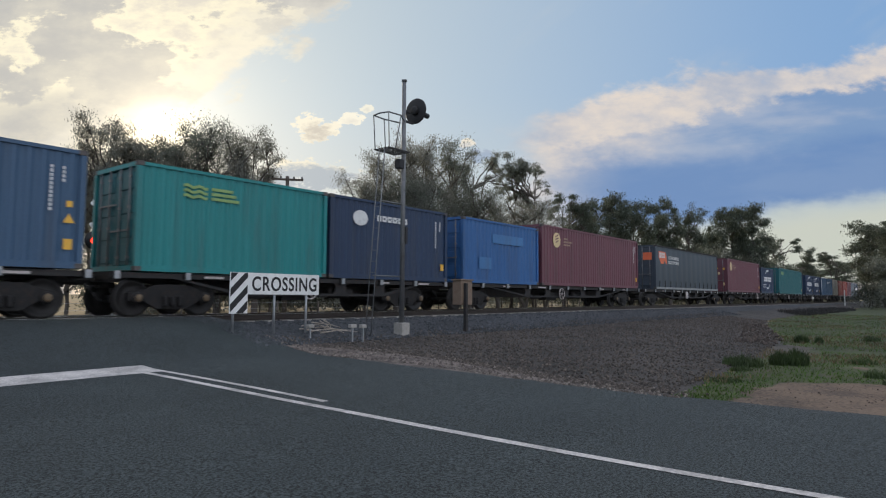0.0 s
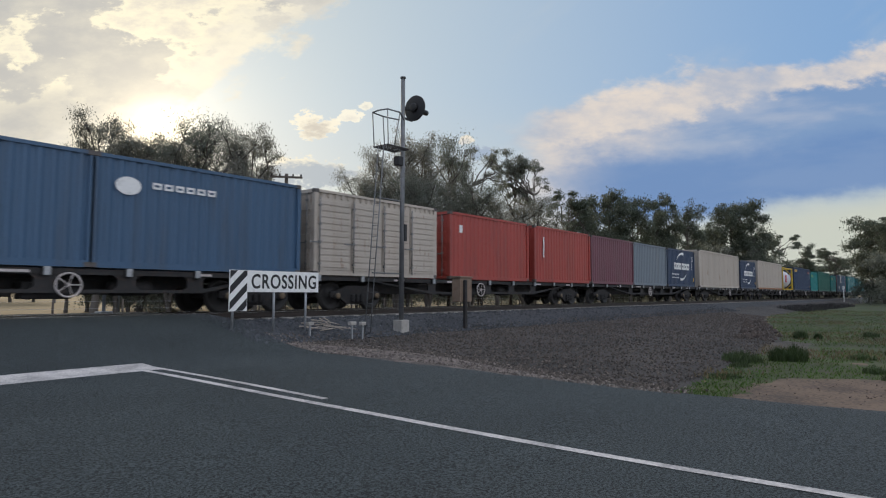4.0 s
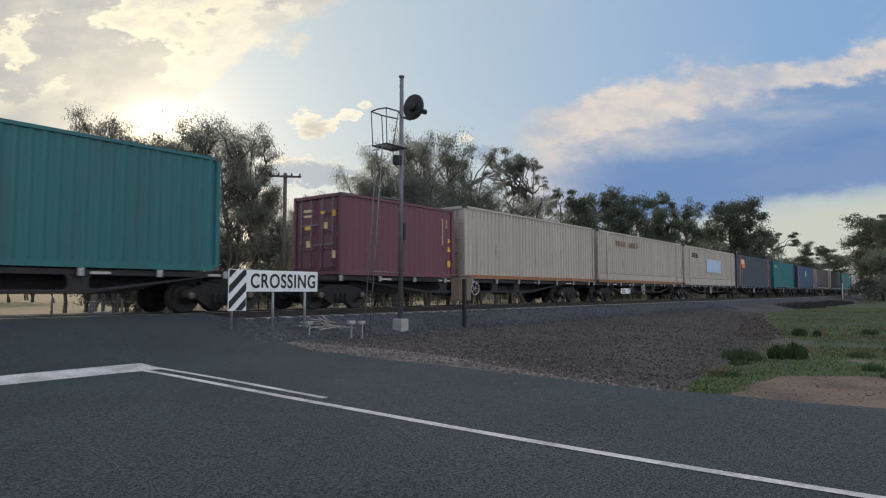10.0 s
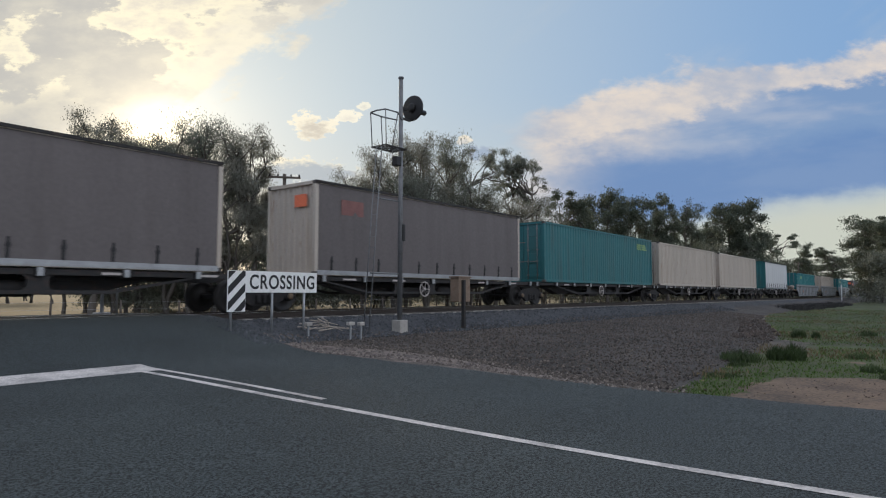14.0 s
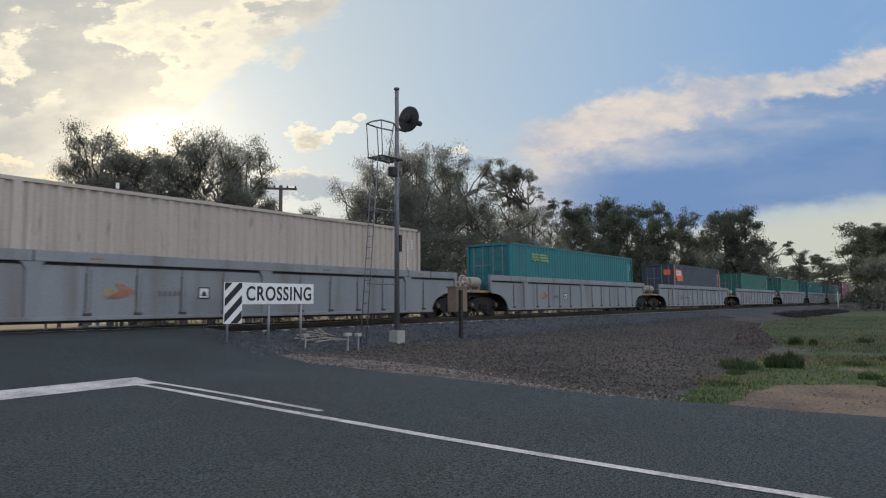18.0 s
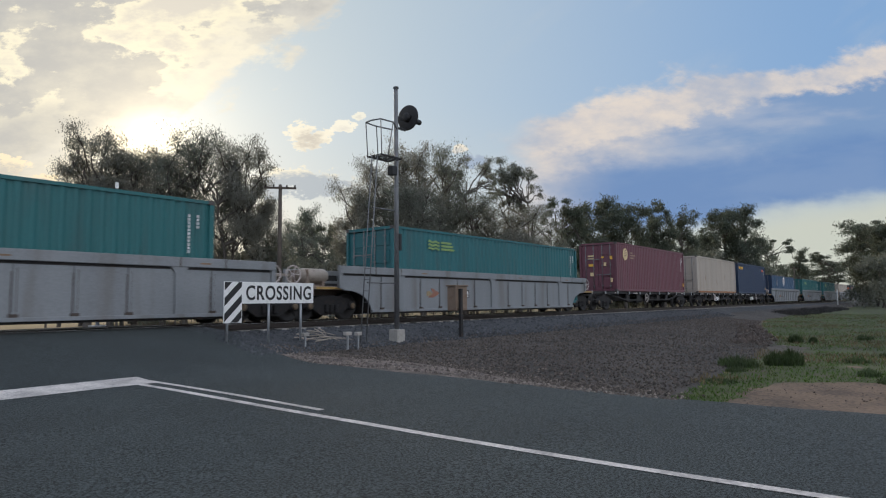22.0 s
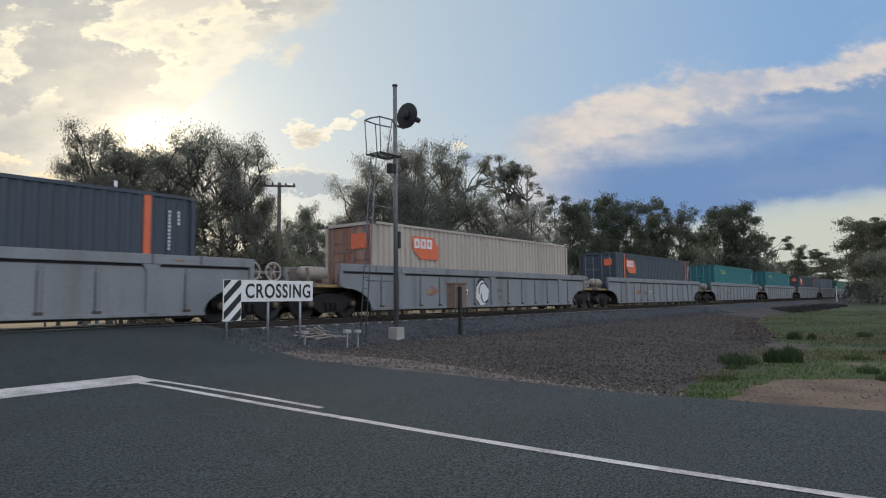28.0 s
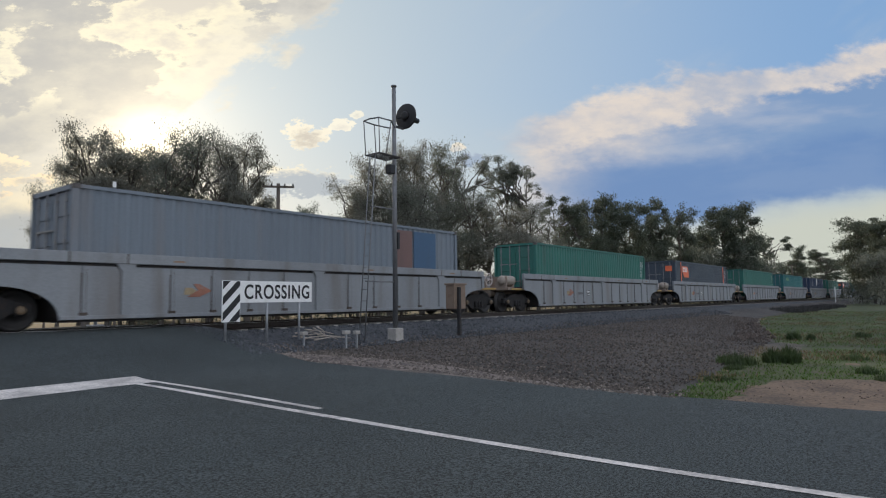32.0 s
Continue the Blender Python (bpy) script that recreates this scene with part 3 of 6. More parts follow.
def letter_mesh(body, width, height, mat, bold=0.008, space=1.05):
    """The built-in font as a thin mesh of that width and height, centred on its origin."""
    cu = bpy.data.curves.new("lettering", "FONT")
    cu.body, cu.size, cu.extrude, cu.offset = body, 0.50, 0.003, bold
    cu.align_x, cu.align_y, cu.space_character = "CENTER", "CENTER", space
    tmp = bpy.data.objects.new("lettering", cu)
    scene.collection.objects.link(tmp)
    me = bpy.data.meshes.new_from_object(tmp.evaluated_get(bpy.context.evaluated_depsgraph_get()))
    bpy.data.objects.remove(tmp)
    bpy.data.curves.remove(cu)
    xs, ys = [v.co.x for v in me.vertices], [v.co.y for v in me.vertices]
    me.transform(Matrix.Diagonal((width / (max(xs) - min(xs)), height / (max(ys) - min(ys)), 1, 1)) @ Matrix.Translation((-(max(xs) + min(xs)) / 2, -(max(ys) + min(ys)) / 2, 0)))
    me.materials.clear()
    me.materials.append(mat)
    return me


def words(parent, body, x0, x1, z0, z1, mat, label):
    """Readable words on the near side of a container."""
    me = cached(("words", body), lambda: letter_mesh(body, x1 - x0, z1 - z0, mat))
    part("lettering", me, mat, parent, label, at=Matrix.Translation(((x0 + x1) / 2, -CW / 2 - 0.006, (z0 + z1) / 2)) @ Matrix.Rotation(math.pi / 2, 4, "X"))


def disc_mark(parent, mat, x, z, r, label, sq=1.0):
    bm = bmesh.new()
    prism(bm, [(x + r * sq * math.cos(a * math.pi / 16), z + r * math.sin(a * math.pi / 16)) for a in range(32)], -CW / 2 - 0.006, -CW / 2 + 0.006)
    return part("emblem", bm, mat, parent, label)


def disc_at(parent, mat, x, z, r, y, label):
    pts = [(x + r * (0.92 + 0.06 * math.sin(a * 1.3)) * math.cos(a * math.pi / 14), z + r * (1.0 + 0.07 * math.cos(a * 0.9)) * math.sin(a * math.pi / 14)) for a in range(28)]
    return part("sprayed_tag", prism(bmesh.new(), pts, y, y + 0.01), mat, parent, label)


def arc_mark(parent, mat, x, z, r, a0, a1, w0, w1, label):
    n = 14
    out, inn = [], []
    for i in range(n + 1):
        a = radians(a0 + (a1 - a0) * i / n)
        w = w0 + (w1 - w0) * i / n
        out.append((x + r * 1.25 * math.cos(a), z + r * math.sin(a)))
        inn.append((x + (r - w) * 1.25 * math.cos(a), z + (r - w) * math.sin(a)))
    return part("swoosh", prism(bmesh.new(), out + inn[::-1], -CW / 2 - 0.006, -CW / 2 + 0.006), mat, parent, label)


RUSTY = material("rust_stain", (0.24, 0.15, 0.09), 0.8, 0, 0.3, 3, 30, 0.0)
M_PLATFORM = material("worn_platform", (0.22, 0.175, 0.14), 0.7, 0.1, 0.25, 2, 30, 0.1, RUST, 0.5)
M_RESERVOIR = material("beige_reservoir_paint", (0.30, 0.26, 0.22), 0.6, 0.1, 0.25, 2, 30, 0.05, (0.10, 0.07, 0.05), 0.6)
M_CAP = material("bearing_cap", (0.15, 0.105, 0.06), 0.6, 0.1, 0.4, 8, 40, 0.1, GRIME, 0.6)
M_EDGE = material("worn_yellow_edge", (0.36, 0.23, 0.07), 0.6, 0, 0.3, 2, 30, 0.05, RUST, 0.6)
M_PINKGREY = material("pale_brake_paint", (0.50, 0.45, 0.43), 0.6, 0, 0.15, 5, 40, 0.0, (0.2, 0.15, 0.12), 0.4)
M_BASERAIL = material("orange_base_rail", (0.30, 0.125, 0.045), 0.6, 0, 0.3, 1.5, 25, 0.03, RUST, 0.6, streak=True)
M_CASTING = material("casting_steel", (0.10, 0.09, 0.085), 0.6, 0.4, 0.3, 6, 40, 0.1)
M_ROD = material("lock_rod", (0.20, 0.20, 0.20), 0.5, 0.4, 0.2, 6, 40, 0.05)
M_WHITE = material("white_marking", (0.74, 0.74, 0.73), 0.5, 0, 0.1, 3, 30, 0.0, GRIME, 0.25)
M_LIME = material("lime_marking", (0.24, 0.38, 0.13), 0.5, 0, 0.1, 3, 30, 0.0, GRIME, 0.3)
M_ORANGE = material("orange_marking", (0.72, 0.15, 0.06), 0.5, 0, 0.1, 3, 30, 0.0, GRIME, 0.2)
M_YELLOW = material("yellow_marking", (0.80, 0.45, 0.06), 0.5, 0, 0.1, 3, 30, 0.0, GRIME, 0.2)
M_CREAM = material("cream_marking", (0.72, 0.55, 0.30), 0.5, 0, 0.1, 3, 30, 0.0, GRIME, 0.2)
M_DIM_CREAM = material("dim_cream_marking", (0.36, 0.24, 0.18), 0.6, 0, 0.2, 3, 30, 0.0, GRIME, 0.3)
M_SKYBLUE = material("pale_blue_patch", (0.42, 0.55, 0.68), 0.5, 0, 0.1, 3, 30, 0.0, GRIME, 0.2)


def rusting(mt, amount=0.55, cut=0.62):
    """Adds small rust runs, drawn out downwards, to a painted surface."""
    nt = mt.node_tree
    bs = nt.nodes["Principled BSDF"]
    tc = nt.nodes.new("ShaderNodeTexCoord")
    run = nt.nodes.new("ShaderNodeMapping")
    run.inputs["Scale"].default_value = (1.0, 1.0, 0.16)
    nt.links.new(tc.outputs["Object"], run.inputs[0])
    n = nt.nodes.new("ShaderNodeTexNoise")
    n.inputs["Scale"].default_value, n.inputs["Detail"].default_value = 9.0, 5.0
    nt.links.new(run.outputs[0], n.inputs["Vector"])
    f = nt.nodes.new("ShaderNodeMapRange")
    nt.links.new(n.outputs["Fac"], f.inputs[0])
    f.inputs[1].default_value, f.inputs[2].default_value, f.inputs[4].default_value = cut, cut + 0.10, amount
    mx = nt.nodes.new("ShaderNodeMix")
    mx.data_type = "RGBA"
    nt.links.new(f.outputs[0], mx.inputs[0])
    nt.links.new(bs.inputs["Base Color"].links[0].from_socket, mx.inputs[6])
    mx.inputs[7].default_value = (0.20, 0.10, 0.05, 1)
    nt.links.new(mx.outputs[2], bs.inputs["Base Color"])
    return mt


COLORS = {
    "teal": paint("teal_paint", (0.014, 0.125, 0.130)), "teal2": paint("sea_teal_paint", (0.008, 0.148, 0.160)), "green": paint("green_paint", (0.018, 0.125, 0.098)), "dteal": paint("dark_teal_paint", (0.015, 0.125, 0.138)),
    "navy": paint("navy_paint", (0.015, 0.036, 0.085)), "blue": paint("blue_paint", (0.028, 0.115, 0.30)), "steel": paint("steel_blue_paint", (0.040, 0.092, 0.168)),
    "maroon": paint("maroon_paint", (0.150, 0.050, 0.068)), "red": paint("red_paint", (0.33, 0.050, 0.038)), "char": paint("charcoal_paint", (0.042, 0.058, 0.078)),
    "white": rusting(material("worn_white_paint", (0.445, 0.392, 0.335), 0.6, 0, 0.16, 0.8, 25, 0.03, (0.34, 0.26, 0.19), 0.55, streak=True)), "grey": material("grey_paint", (0.155, 0.185, 0.215), 0.6, 0, 0.12, 0.8, 25, 0.03, (0.20, 0.16, 0.13), 0.4, streak=True),
    "curtain": material("grey_curtain", (0.130, 0.114, 0.112), 0.75, 0, 0.16, 0.7, 12, 0.12, (0.07, 0.06, 0.055), 0.4, streak=True), "pale": material("pale_curtain", (0.55, 0.56, 0.57), 0.45, 0, 0.10, 0.6, 12, 0.10, (0.38, 0.38, 0.38), 0.4, streak=True),
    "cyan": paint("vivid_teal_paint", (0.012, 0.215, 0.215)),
    "rusted": material("rusted_end_paint", (0.30, 0.15, 0.10), 0.8, 0, 0.3, 1.2, 25, 0.05, (0.42, 0.34, 0.28), 0.6, streak=True),
    "yellow": paint("yellow_frame_paint", (0.62, 0.42, 0.03)),
}
CNAMES = {"cyan": "vivid teal", "teal": "teal-green", "teal2": "bright sea-teal", "green": "bottle-green", "dteal": "dark teal", "navy": "navy blue", "blue": "bright blue", "steel": "faded steel-blue", "maroon": "dark maroon", "red": "faded red", "char": "charcoal grey", "white": "weathered off-white", "grey": "dull blue-grey", "curtain": "dirty grey", "pale": "pale silver", "yellow": "yellow"}
DECK_Z, WELL_Z = 1.13, 0.46


def container(x, length, h, color, extra="", end=None, frame_color=None, curtain=False, z=DECK_Z, mids=(), doors=True):
    c = COLORS[color]
    fc = COLORS[frame_color] if frame_color else c
    ec = COLORS[end] if end else fc
    feet = {6.06: "twenty-foot", 12.19: "forty-foot", 12.90: "forty-foot"}.get(length, "forty-eight-foot")
    kind = "curtain-sided container" if curtain else "container"
    where = "in well wagon" if z < 1 else "on flat wagon"
    ob = rolling(new("shipping_container"), x, z)
    tagged(ob, f"{CNAMES[color]} {feet} {kind} {extra + ' ' if extra else ''}{where}", "container", "containers of the train")
    key = (length, h)
    for sy in (-1, 1):
        part("side_wall", cached(("side", key, color, curtain, sy), lambda: mesh_of("side_wall", side_wall(length, h, sy, curtain, 0.055 if color == "white" else 0.034), c)), c, ob)
    part("end_wall", cached(("end", key, frame_color or color), lambda: mesh_of("end_wall", end_wall(length, h), fc)), fc, ob)
    part("roof", cached(("roof", key, frame_color or color), lambda: mesh_of("roof", roof(length, h), fc)), fc, ob)
    part("frame", cached(("frame", key, frame_color or color, mids), lambda: mesh_of("frame", container_frame(length, h, mids), fc)), fc, ob)
    if "orange base" in extra:
        bars(ob, M_BASERAIL, (-length / 2 + 0.02, length / 2 - 0.02, 0.01, 0.15), name="base_rail", label="orange-brown bottom rail")
    cm = cached("casting", lambda: mesh_of("corner_casting", casting(), M_CASTING))
    for sx in (-1, 1):
        for sy in (-1, 1):
            for zz in (0.0, h - 0.118):
                part("corner_casting", cm, M_CASTING, ob, at=(sx * (length / 2 - 0.085), sy * (CW / 2 - 0.077), zz))
    dm = cached(("door", h, end or frame_color or color), lambda: mesh_of("door", door_leaf(h), ec))
    rm = cached(("rod", h), lambda: mesh_of("lock_rod", rod(h), M_ROD))
    if color == "maroon" and doors:
        for i, (yy, zz, w, hh) in enumerate(((-0.95, 1.95, 0.16, 0.20), (-0.95, 0.55, 0.14, 0.26), (-0.55, 1.55, 0.16, 0.22), (-0.40, 2.05, 0.18, 0.10), (0.25, 2.15, 0.40, 0.10), (0.25, 1.98, 0.40, 0.08), (0.30, 1.55, 0.30, 0.16), (0.30, 0.95, 0.22, 0.22))):
            part("door_label", boxes((-length / 2 - 0.004, -length / 2 + 0.012, yy, yy + w, zz, zz + hh)), M_CREAM if i % 3 else M_YELLOW, ob, "small pale label on the door end")
    if not doors:
        part("end_wall", cached(("end", key, frame_color or color), lambda: None), fc, ob, at=Matrix.Rotation(math.pi, 4, "Z"))
        return ob
    for sy in (-1, 1):
        m4 = Matrix.Translation((-length / 2 + 0.09, sy * 1.085, 0)) @ (Matrix.Identity(4) if sy < 0 else Matrix.Rotation(math.pi, 4, "X") @ Matrix.Translation((0, 0, -h)))
        d = part("door", dm, ec, ob, at=m4)
        for yy in (0.28, 0.80):
            part("lock_rod", rm, M_ROD, d, "galvanised lock rod", at=(-0.075, yy, 0))
    return ob


# wagons
def wheelset():
    bm = bmesh.new()
    for s in (-1, 1):
        y = s * 0.752
        lathe(bm, [(0.07, y - 0.075), (0.16, y - 0.07), (0.18, y - 0.035), (0.36, y - 0.03), (0.39, y - 0.065), (0.455, y - 0.065), (0.46, y + 0.03), (0.49, y + 0.045), (0.49, y + 0.07), (0.39, y + 0.07), (0.36, y + 0.03), (0.18, y + 0.035), (0.07, y + 0.07)], "Y", 18)
    tube(bm, (0, -1.02, 0), (0, 1.02, 0), 0.075, n=10)
    return bm


def side_frame():
    """Cast three-piece bogie frame seen from the side, with its bolster opening."""
    bm = bmesh.new()
    pts = [(-1.13, 0.42), (-1.13, 0.60), (-0.80, 0.66), (-0.45, 0.80), (0.45, 0.80), (0.80, 0.66), (1.13, 0.60), (1.13, 0.42), (0.74, 0.40), (0.42, 0.20), (-0.42, 0.20), (-0.74, 0.40)]
    prism(bm, pts, -0.07, 0.07)
    for s in (-1, 1):
        lathe(bm, [(0.05, -0.16), (0.13, -0.15), (0.15, -0.05), (0.15, 0.03)], "Y", 14, (s * 0.9, 0, 0.47))
    return bm


def spring():
    return lathe(bmesh.new(), [(0.085 if i % 2 else 0.065, 0.26 + i * 0.045) for i in range(7)], "Z", 7, (0, -0.10, 0))


def bogie(parent, x, z0):
    """Two wheelsets, two side frames and a bolster, under a wagon whose origin lies z0 above the rail."""
    b = part("bogie", cached("bolster", lambda: mesh_of("bolster", boxes((-0.22, 0.22, -1.0, 1.0, 0.48, 0.82), (-1.0, 1.0, -0.3, 0.3, 0.60, 0.72), bevel=0.02), M_BOGIE)), M_BOGIE, parent, at=(x, 0, -z0))
    ws = cached("wheelset", lambda: mesh_of("wheelset", wheelset(), M_WHEEL))
    sf = cached("side_frame", lambda: mesh_of("side_frame", side_frame(), M_BOGIE))
    sp = cached("spring", lambda: mesh_of("spring", spring(), M_BOGIE))
    for s in (-0.9, 0.9):
        part("wheelset", ws, M_WHEEL, b, at=(s, 0, 0.462))
    for s in (-1, 1):
        m4 = Matrix.Translation((0, s * 1.0, 0)) @ (Matrix.Identity(4) if s < 0 else Matrix.Rotation(math.pi, 4, "Z"))
        part("side_frame", sf, M_BOGIE, b, at=m4)
        for x2 in (-0.9, 0.9) if s < 0 else ():
            part("axle_cap", cached("cap", lambda: mesh_of("axle_cap", lathe(bmesh.new(), [(0.03, -0.19), (0.085, -0.185), (0.10, -0.15)], "Y", 12, (0, 0, 0.47)), M_CAP)), M_CAP, b, "tan axle bearing cap", at=m4 @ Matrix.Translation((x2, 0, 0)))
        for x2 in (-0.2, 0.0, 0.2) if s < 0 else ():
            part("spring", sp, M_BOGIE, b, at=m4 @ Matrix.Translation((x2, 0, 0)))


def coupler():
    bm = boxes((0, 0.75, -0.07, 0.07, 0.78, 0.92), (0.70, 0.98, -0.13, 0.13, 0.72, 0.99), bevel=0.02)
    return bm


def hose():
    bm = bmesh.new()
    pts = [(0.25, -0.35, 0.80), (0.45, -0.36, 0.60), (0.62, -0.30, 0.42), (0.85, -0.22, 0.36), (1.05, -0.15, 0.42)]
    for a, b in zip(pts, pts[1:]):
        tube(bm, a, b, 0.028, n=7)
    return bm


def hand_wheel(r):
    bm = bmesh.new()
    n = 20
    for i in range(n):
        a, b = 2 * math.pi * i / n, 2 * math.pi * (i + 1) / n
        tube(bm, (r * math.cos(a), 0, r * math.sin(a)), (r * math.cos(b), 0, r * math.sin(b)), 0.021, n=6, caps=False)
    for i in range(5):
        a = 2 * math.pi * i / 5
        tube(bm, (0, 0, 0), (r * math.cos(a), 0, r * math.sin(a)), 0.013, n=5)
    tube(bm, (0, -0.04, 0), (0, 0.12, 0), 0.035, n=8)
    return bm


def coupling_ends(ob, hl):
    cp, hs = cached("coupler", lambda: mesh_of("coupler", coupler(), M_BOGIE)), cached("hose", lambda: mesh_of("brake_hose", hose(), M_BLACK))
    for s in (-1, 1):
        m4 = Matrix.Translation((s * (hl - 0.1), 0, 0)) @ (Matrix.Identity(4) if s > 0 else Matrix.Rotation(math.pi, 4, "Z"))
        part("coupler", cp, M_BOGIE, ob, at=m4)
        part("brake_hose", hs, M_BLACK, ob, at=m4)


def flat_wagon(x0, x1, trucks, plate=None, wheel=None, solid=False):
    """Skeletal container flat from x0 to x1 over its headstocks."""
    hl = (x1 - x0) / 2
    ob = rolling(new("flat_wagon"), (x0 + x1) / 2, 0.0)
    tagged(ob, "black and rusty skeletal container flat wagon on two bogies", "wagon", "wagons of the train")
    bm = boxes((-hl, hl, -0.30, 0.30, 0.86, 1.02))
    prism(bm, [(-hl + 2.9, 0.86), (-hl + 4.2, 0.52), (hl - 4.2, 0.52), (hl - 2.9, 0.86)], -0.20, 0.20)
    part("centre_sill", bm, M_DARKSTEEL, ob)
    n = max(3, round(2 * hl / 1.9))
    for s in (-1, 1):
        y = s * 1.10
        part("side_sill", boxes((-hl, hl, y - 0.06, y + 0.06, 0.96, 1.09)), M_DARKSTEEL, ob)
        a = min(3.9, hl * 0.45)
        part("lower_flange", prism(bmesh.new(), [(-a - (hl - a) * 0.55, 0.96), (-hl + hl - a, 0.54), (a, 0.54), (a + (hl - a) * 0.55, 0.96), (a + (hl - a) * 0.55 - 0.25, 0.96), (a - 0.05, 0.62), (-a + 0.05, 0.62), (-a - (hl - a) * 0.55 + 0.25, 0.96)], y - 0.06, y + 0.06), M_DARKSTEEL, ob)
        for i in range(n + 1):
            cx = -hl + 0.12 + (2 * hl - 0.24) * i / n
            if abs(cx) < a + 0.1:
                part("web_post", cached("web", lambda: mesh_of("web_post", prism(bmesh.new(), [(-0.34, 0.60), (0.34, 0.60), (0.22, 0.70), (0.22, 0.88), (0.34, 0.97), (-0.34, 0.97), (-0.22, 0.88), (-0.22, 0.70)], -0.03, 0.03), M_DARKSTEEL)), M_DARKSTEEL, ob, at=(cx, y, 0))
    for i in range(n + 1):
        cx = -hl + 0.12 + (2 * hl - 0.24) * i / n
        part("cross_bearer", cached("bearer", lambda: mesh_of("cross_bearer", boxes((-0.09, 0.09, -1.22, 1.22, 0.92, 1.10)), M_DARKSTEEL)), M_DARKSTEEL, ob, at=(cx, 0, 0))
        part("clamp_plate", cached("clamp", lambda: mesh_of("clamp_plate", boxes((-0.07, 0.07, -1.265, -1.225, 0.93, 1.12), bevel=0.008), M_GALV)), M_GALV, ob, "pale worn steel plate", at=(cx, 0, 0))
    for lx, lw in ((-hl * 0.62, 0.55), (-hl * 0.30, 0.70), (hl * 0.42, 0.45), (hl * 0.74, 0.60)):
        part("sill_label", boxes((lx, lx + lw, -1.174, -1.158, 0.985, 1.045)), M_PINKGREY, ob, "pale painted label strip")
    xm = (x0 + x1) / 2
    for bx in trucks:
        bogie(ob, bx - xm, 0.0)
    coupling_ends(ob, hl)
    wx = -hl * 0.07 if wheel is None else wheel - (x0 + x1) / 2
    if solid:
        part("hand_brake_wheel", cached("hwd", lambda: mesh_of("hand_brake_wheel", lathe(bmesh.new(), [(0.03, -0.05), (0.07, -0.045), (0.08, -0.02), (0.25, -0.015), (0.28, 0.0), (0.28, 0.03), (0.02, 0.035)], "Y", 28), M_PINKGREY)), M_PINKGREY, ob, "pale dished hand brake wheel", at=(wx, -1.24, 0.74))
    else:
        part("hand_brake_wheel", cached("hw", lambda: mesh_of("hand_brake_wheel", hand_wheel(0.27), M_PINKGREY)), M_PINKGREY, ob, "pale spoked hand brake wheel", at=(wx, -1.24, 0.72))
    part("air_tank", cached("tank", lambda: mesh_of("air_tank", lathe(bmesh.new(), [(0.02, -0.55), (0.16, -0.50), (0.19, -0.4), (0.19, 0.4), (0.16, 0.5), (0.02, 0.55)], "X", 14), M_BOGIE)), M_BOGIE, ob, at=(hl * 0.18, -0.75, 0.66))
    part("brake_rigging", cached("rig", lambda: mesh_of("brake_rigging", boxes((-0.5, 0.5, -0.9, -0.45, 0.40, 0.78), (0.6, 1.5, -0.8, -0.5, 0.50, 0.60), (-1.5, -0.6, -0.7, -0.55, 0.45, 0.55), bevel=0.02), M_BOGIE)), M_BOGIE, ob, at=(-hl * 0.12, 0, 0))
    if plate is not None:
        p = part("number_panel", boxes((-0.70, 0.70, -1.20, -1.17, 0.46, 0.78)), M_SIGN, ob, "white data panel with grey bars", at=(plate - xm, 0, 0))
        bars(p, M_BLACK, (-0.62, -0.10, 0.65, 0.71), (-0.62, 0.0, 0.53, 0.59), (0.36, 0.62, 0.50, 0.53), (0.36, 0.39, 0.53, 0.71), (0.59, 0.62, 0.53, 0.71), (0.36, 0.62, 0.71, 0.74), y=-1.206)
    return ob


M_FADED_ORANGE = material("faded_orange_emblem", (0.30, 0.13, 0.085), 0.7, 0, 0.3, 6, 40, 0.0, (0.25, 0.24, 0.24), 0.7)
M_FADED_YELLOW = material("faded_yellow_emblem", (0.34, 0.26, 0.15), 0.7, 0, 0.3, 6, 40, 0.0, (0.25, 0.24, 0.24), 0.7)
M_FADED_NUMBER = material("faded_number_paint", (0.15, 0.14, 0.14), 0.7, 0, 0.3, 6, 40, 0.0)
# dark rusty brown: joints, and the shade painted along the ribs
M_SEAM_SHADE = material("rusty_seam_shade", (0.075, 0.058, 0.048), 0.8, 0, 0.4, 3, 30, 0.05)


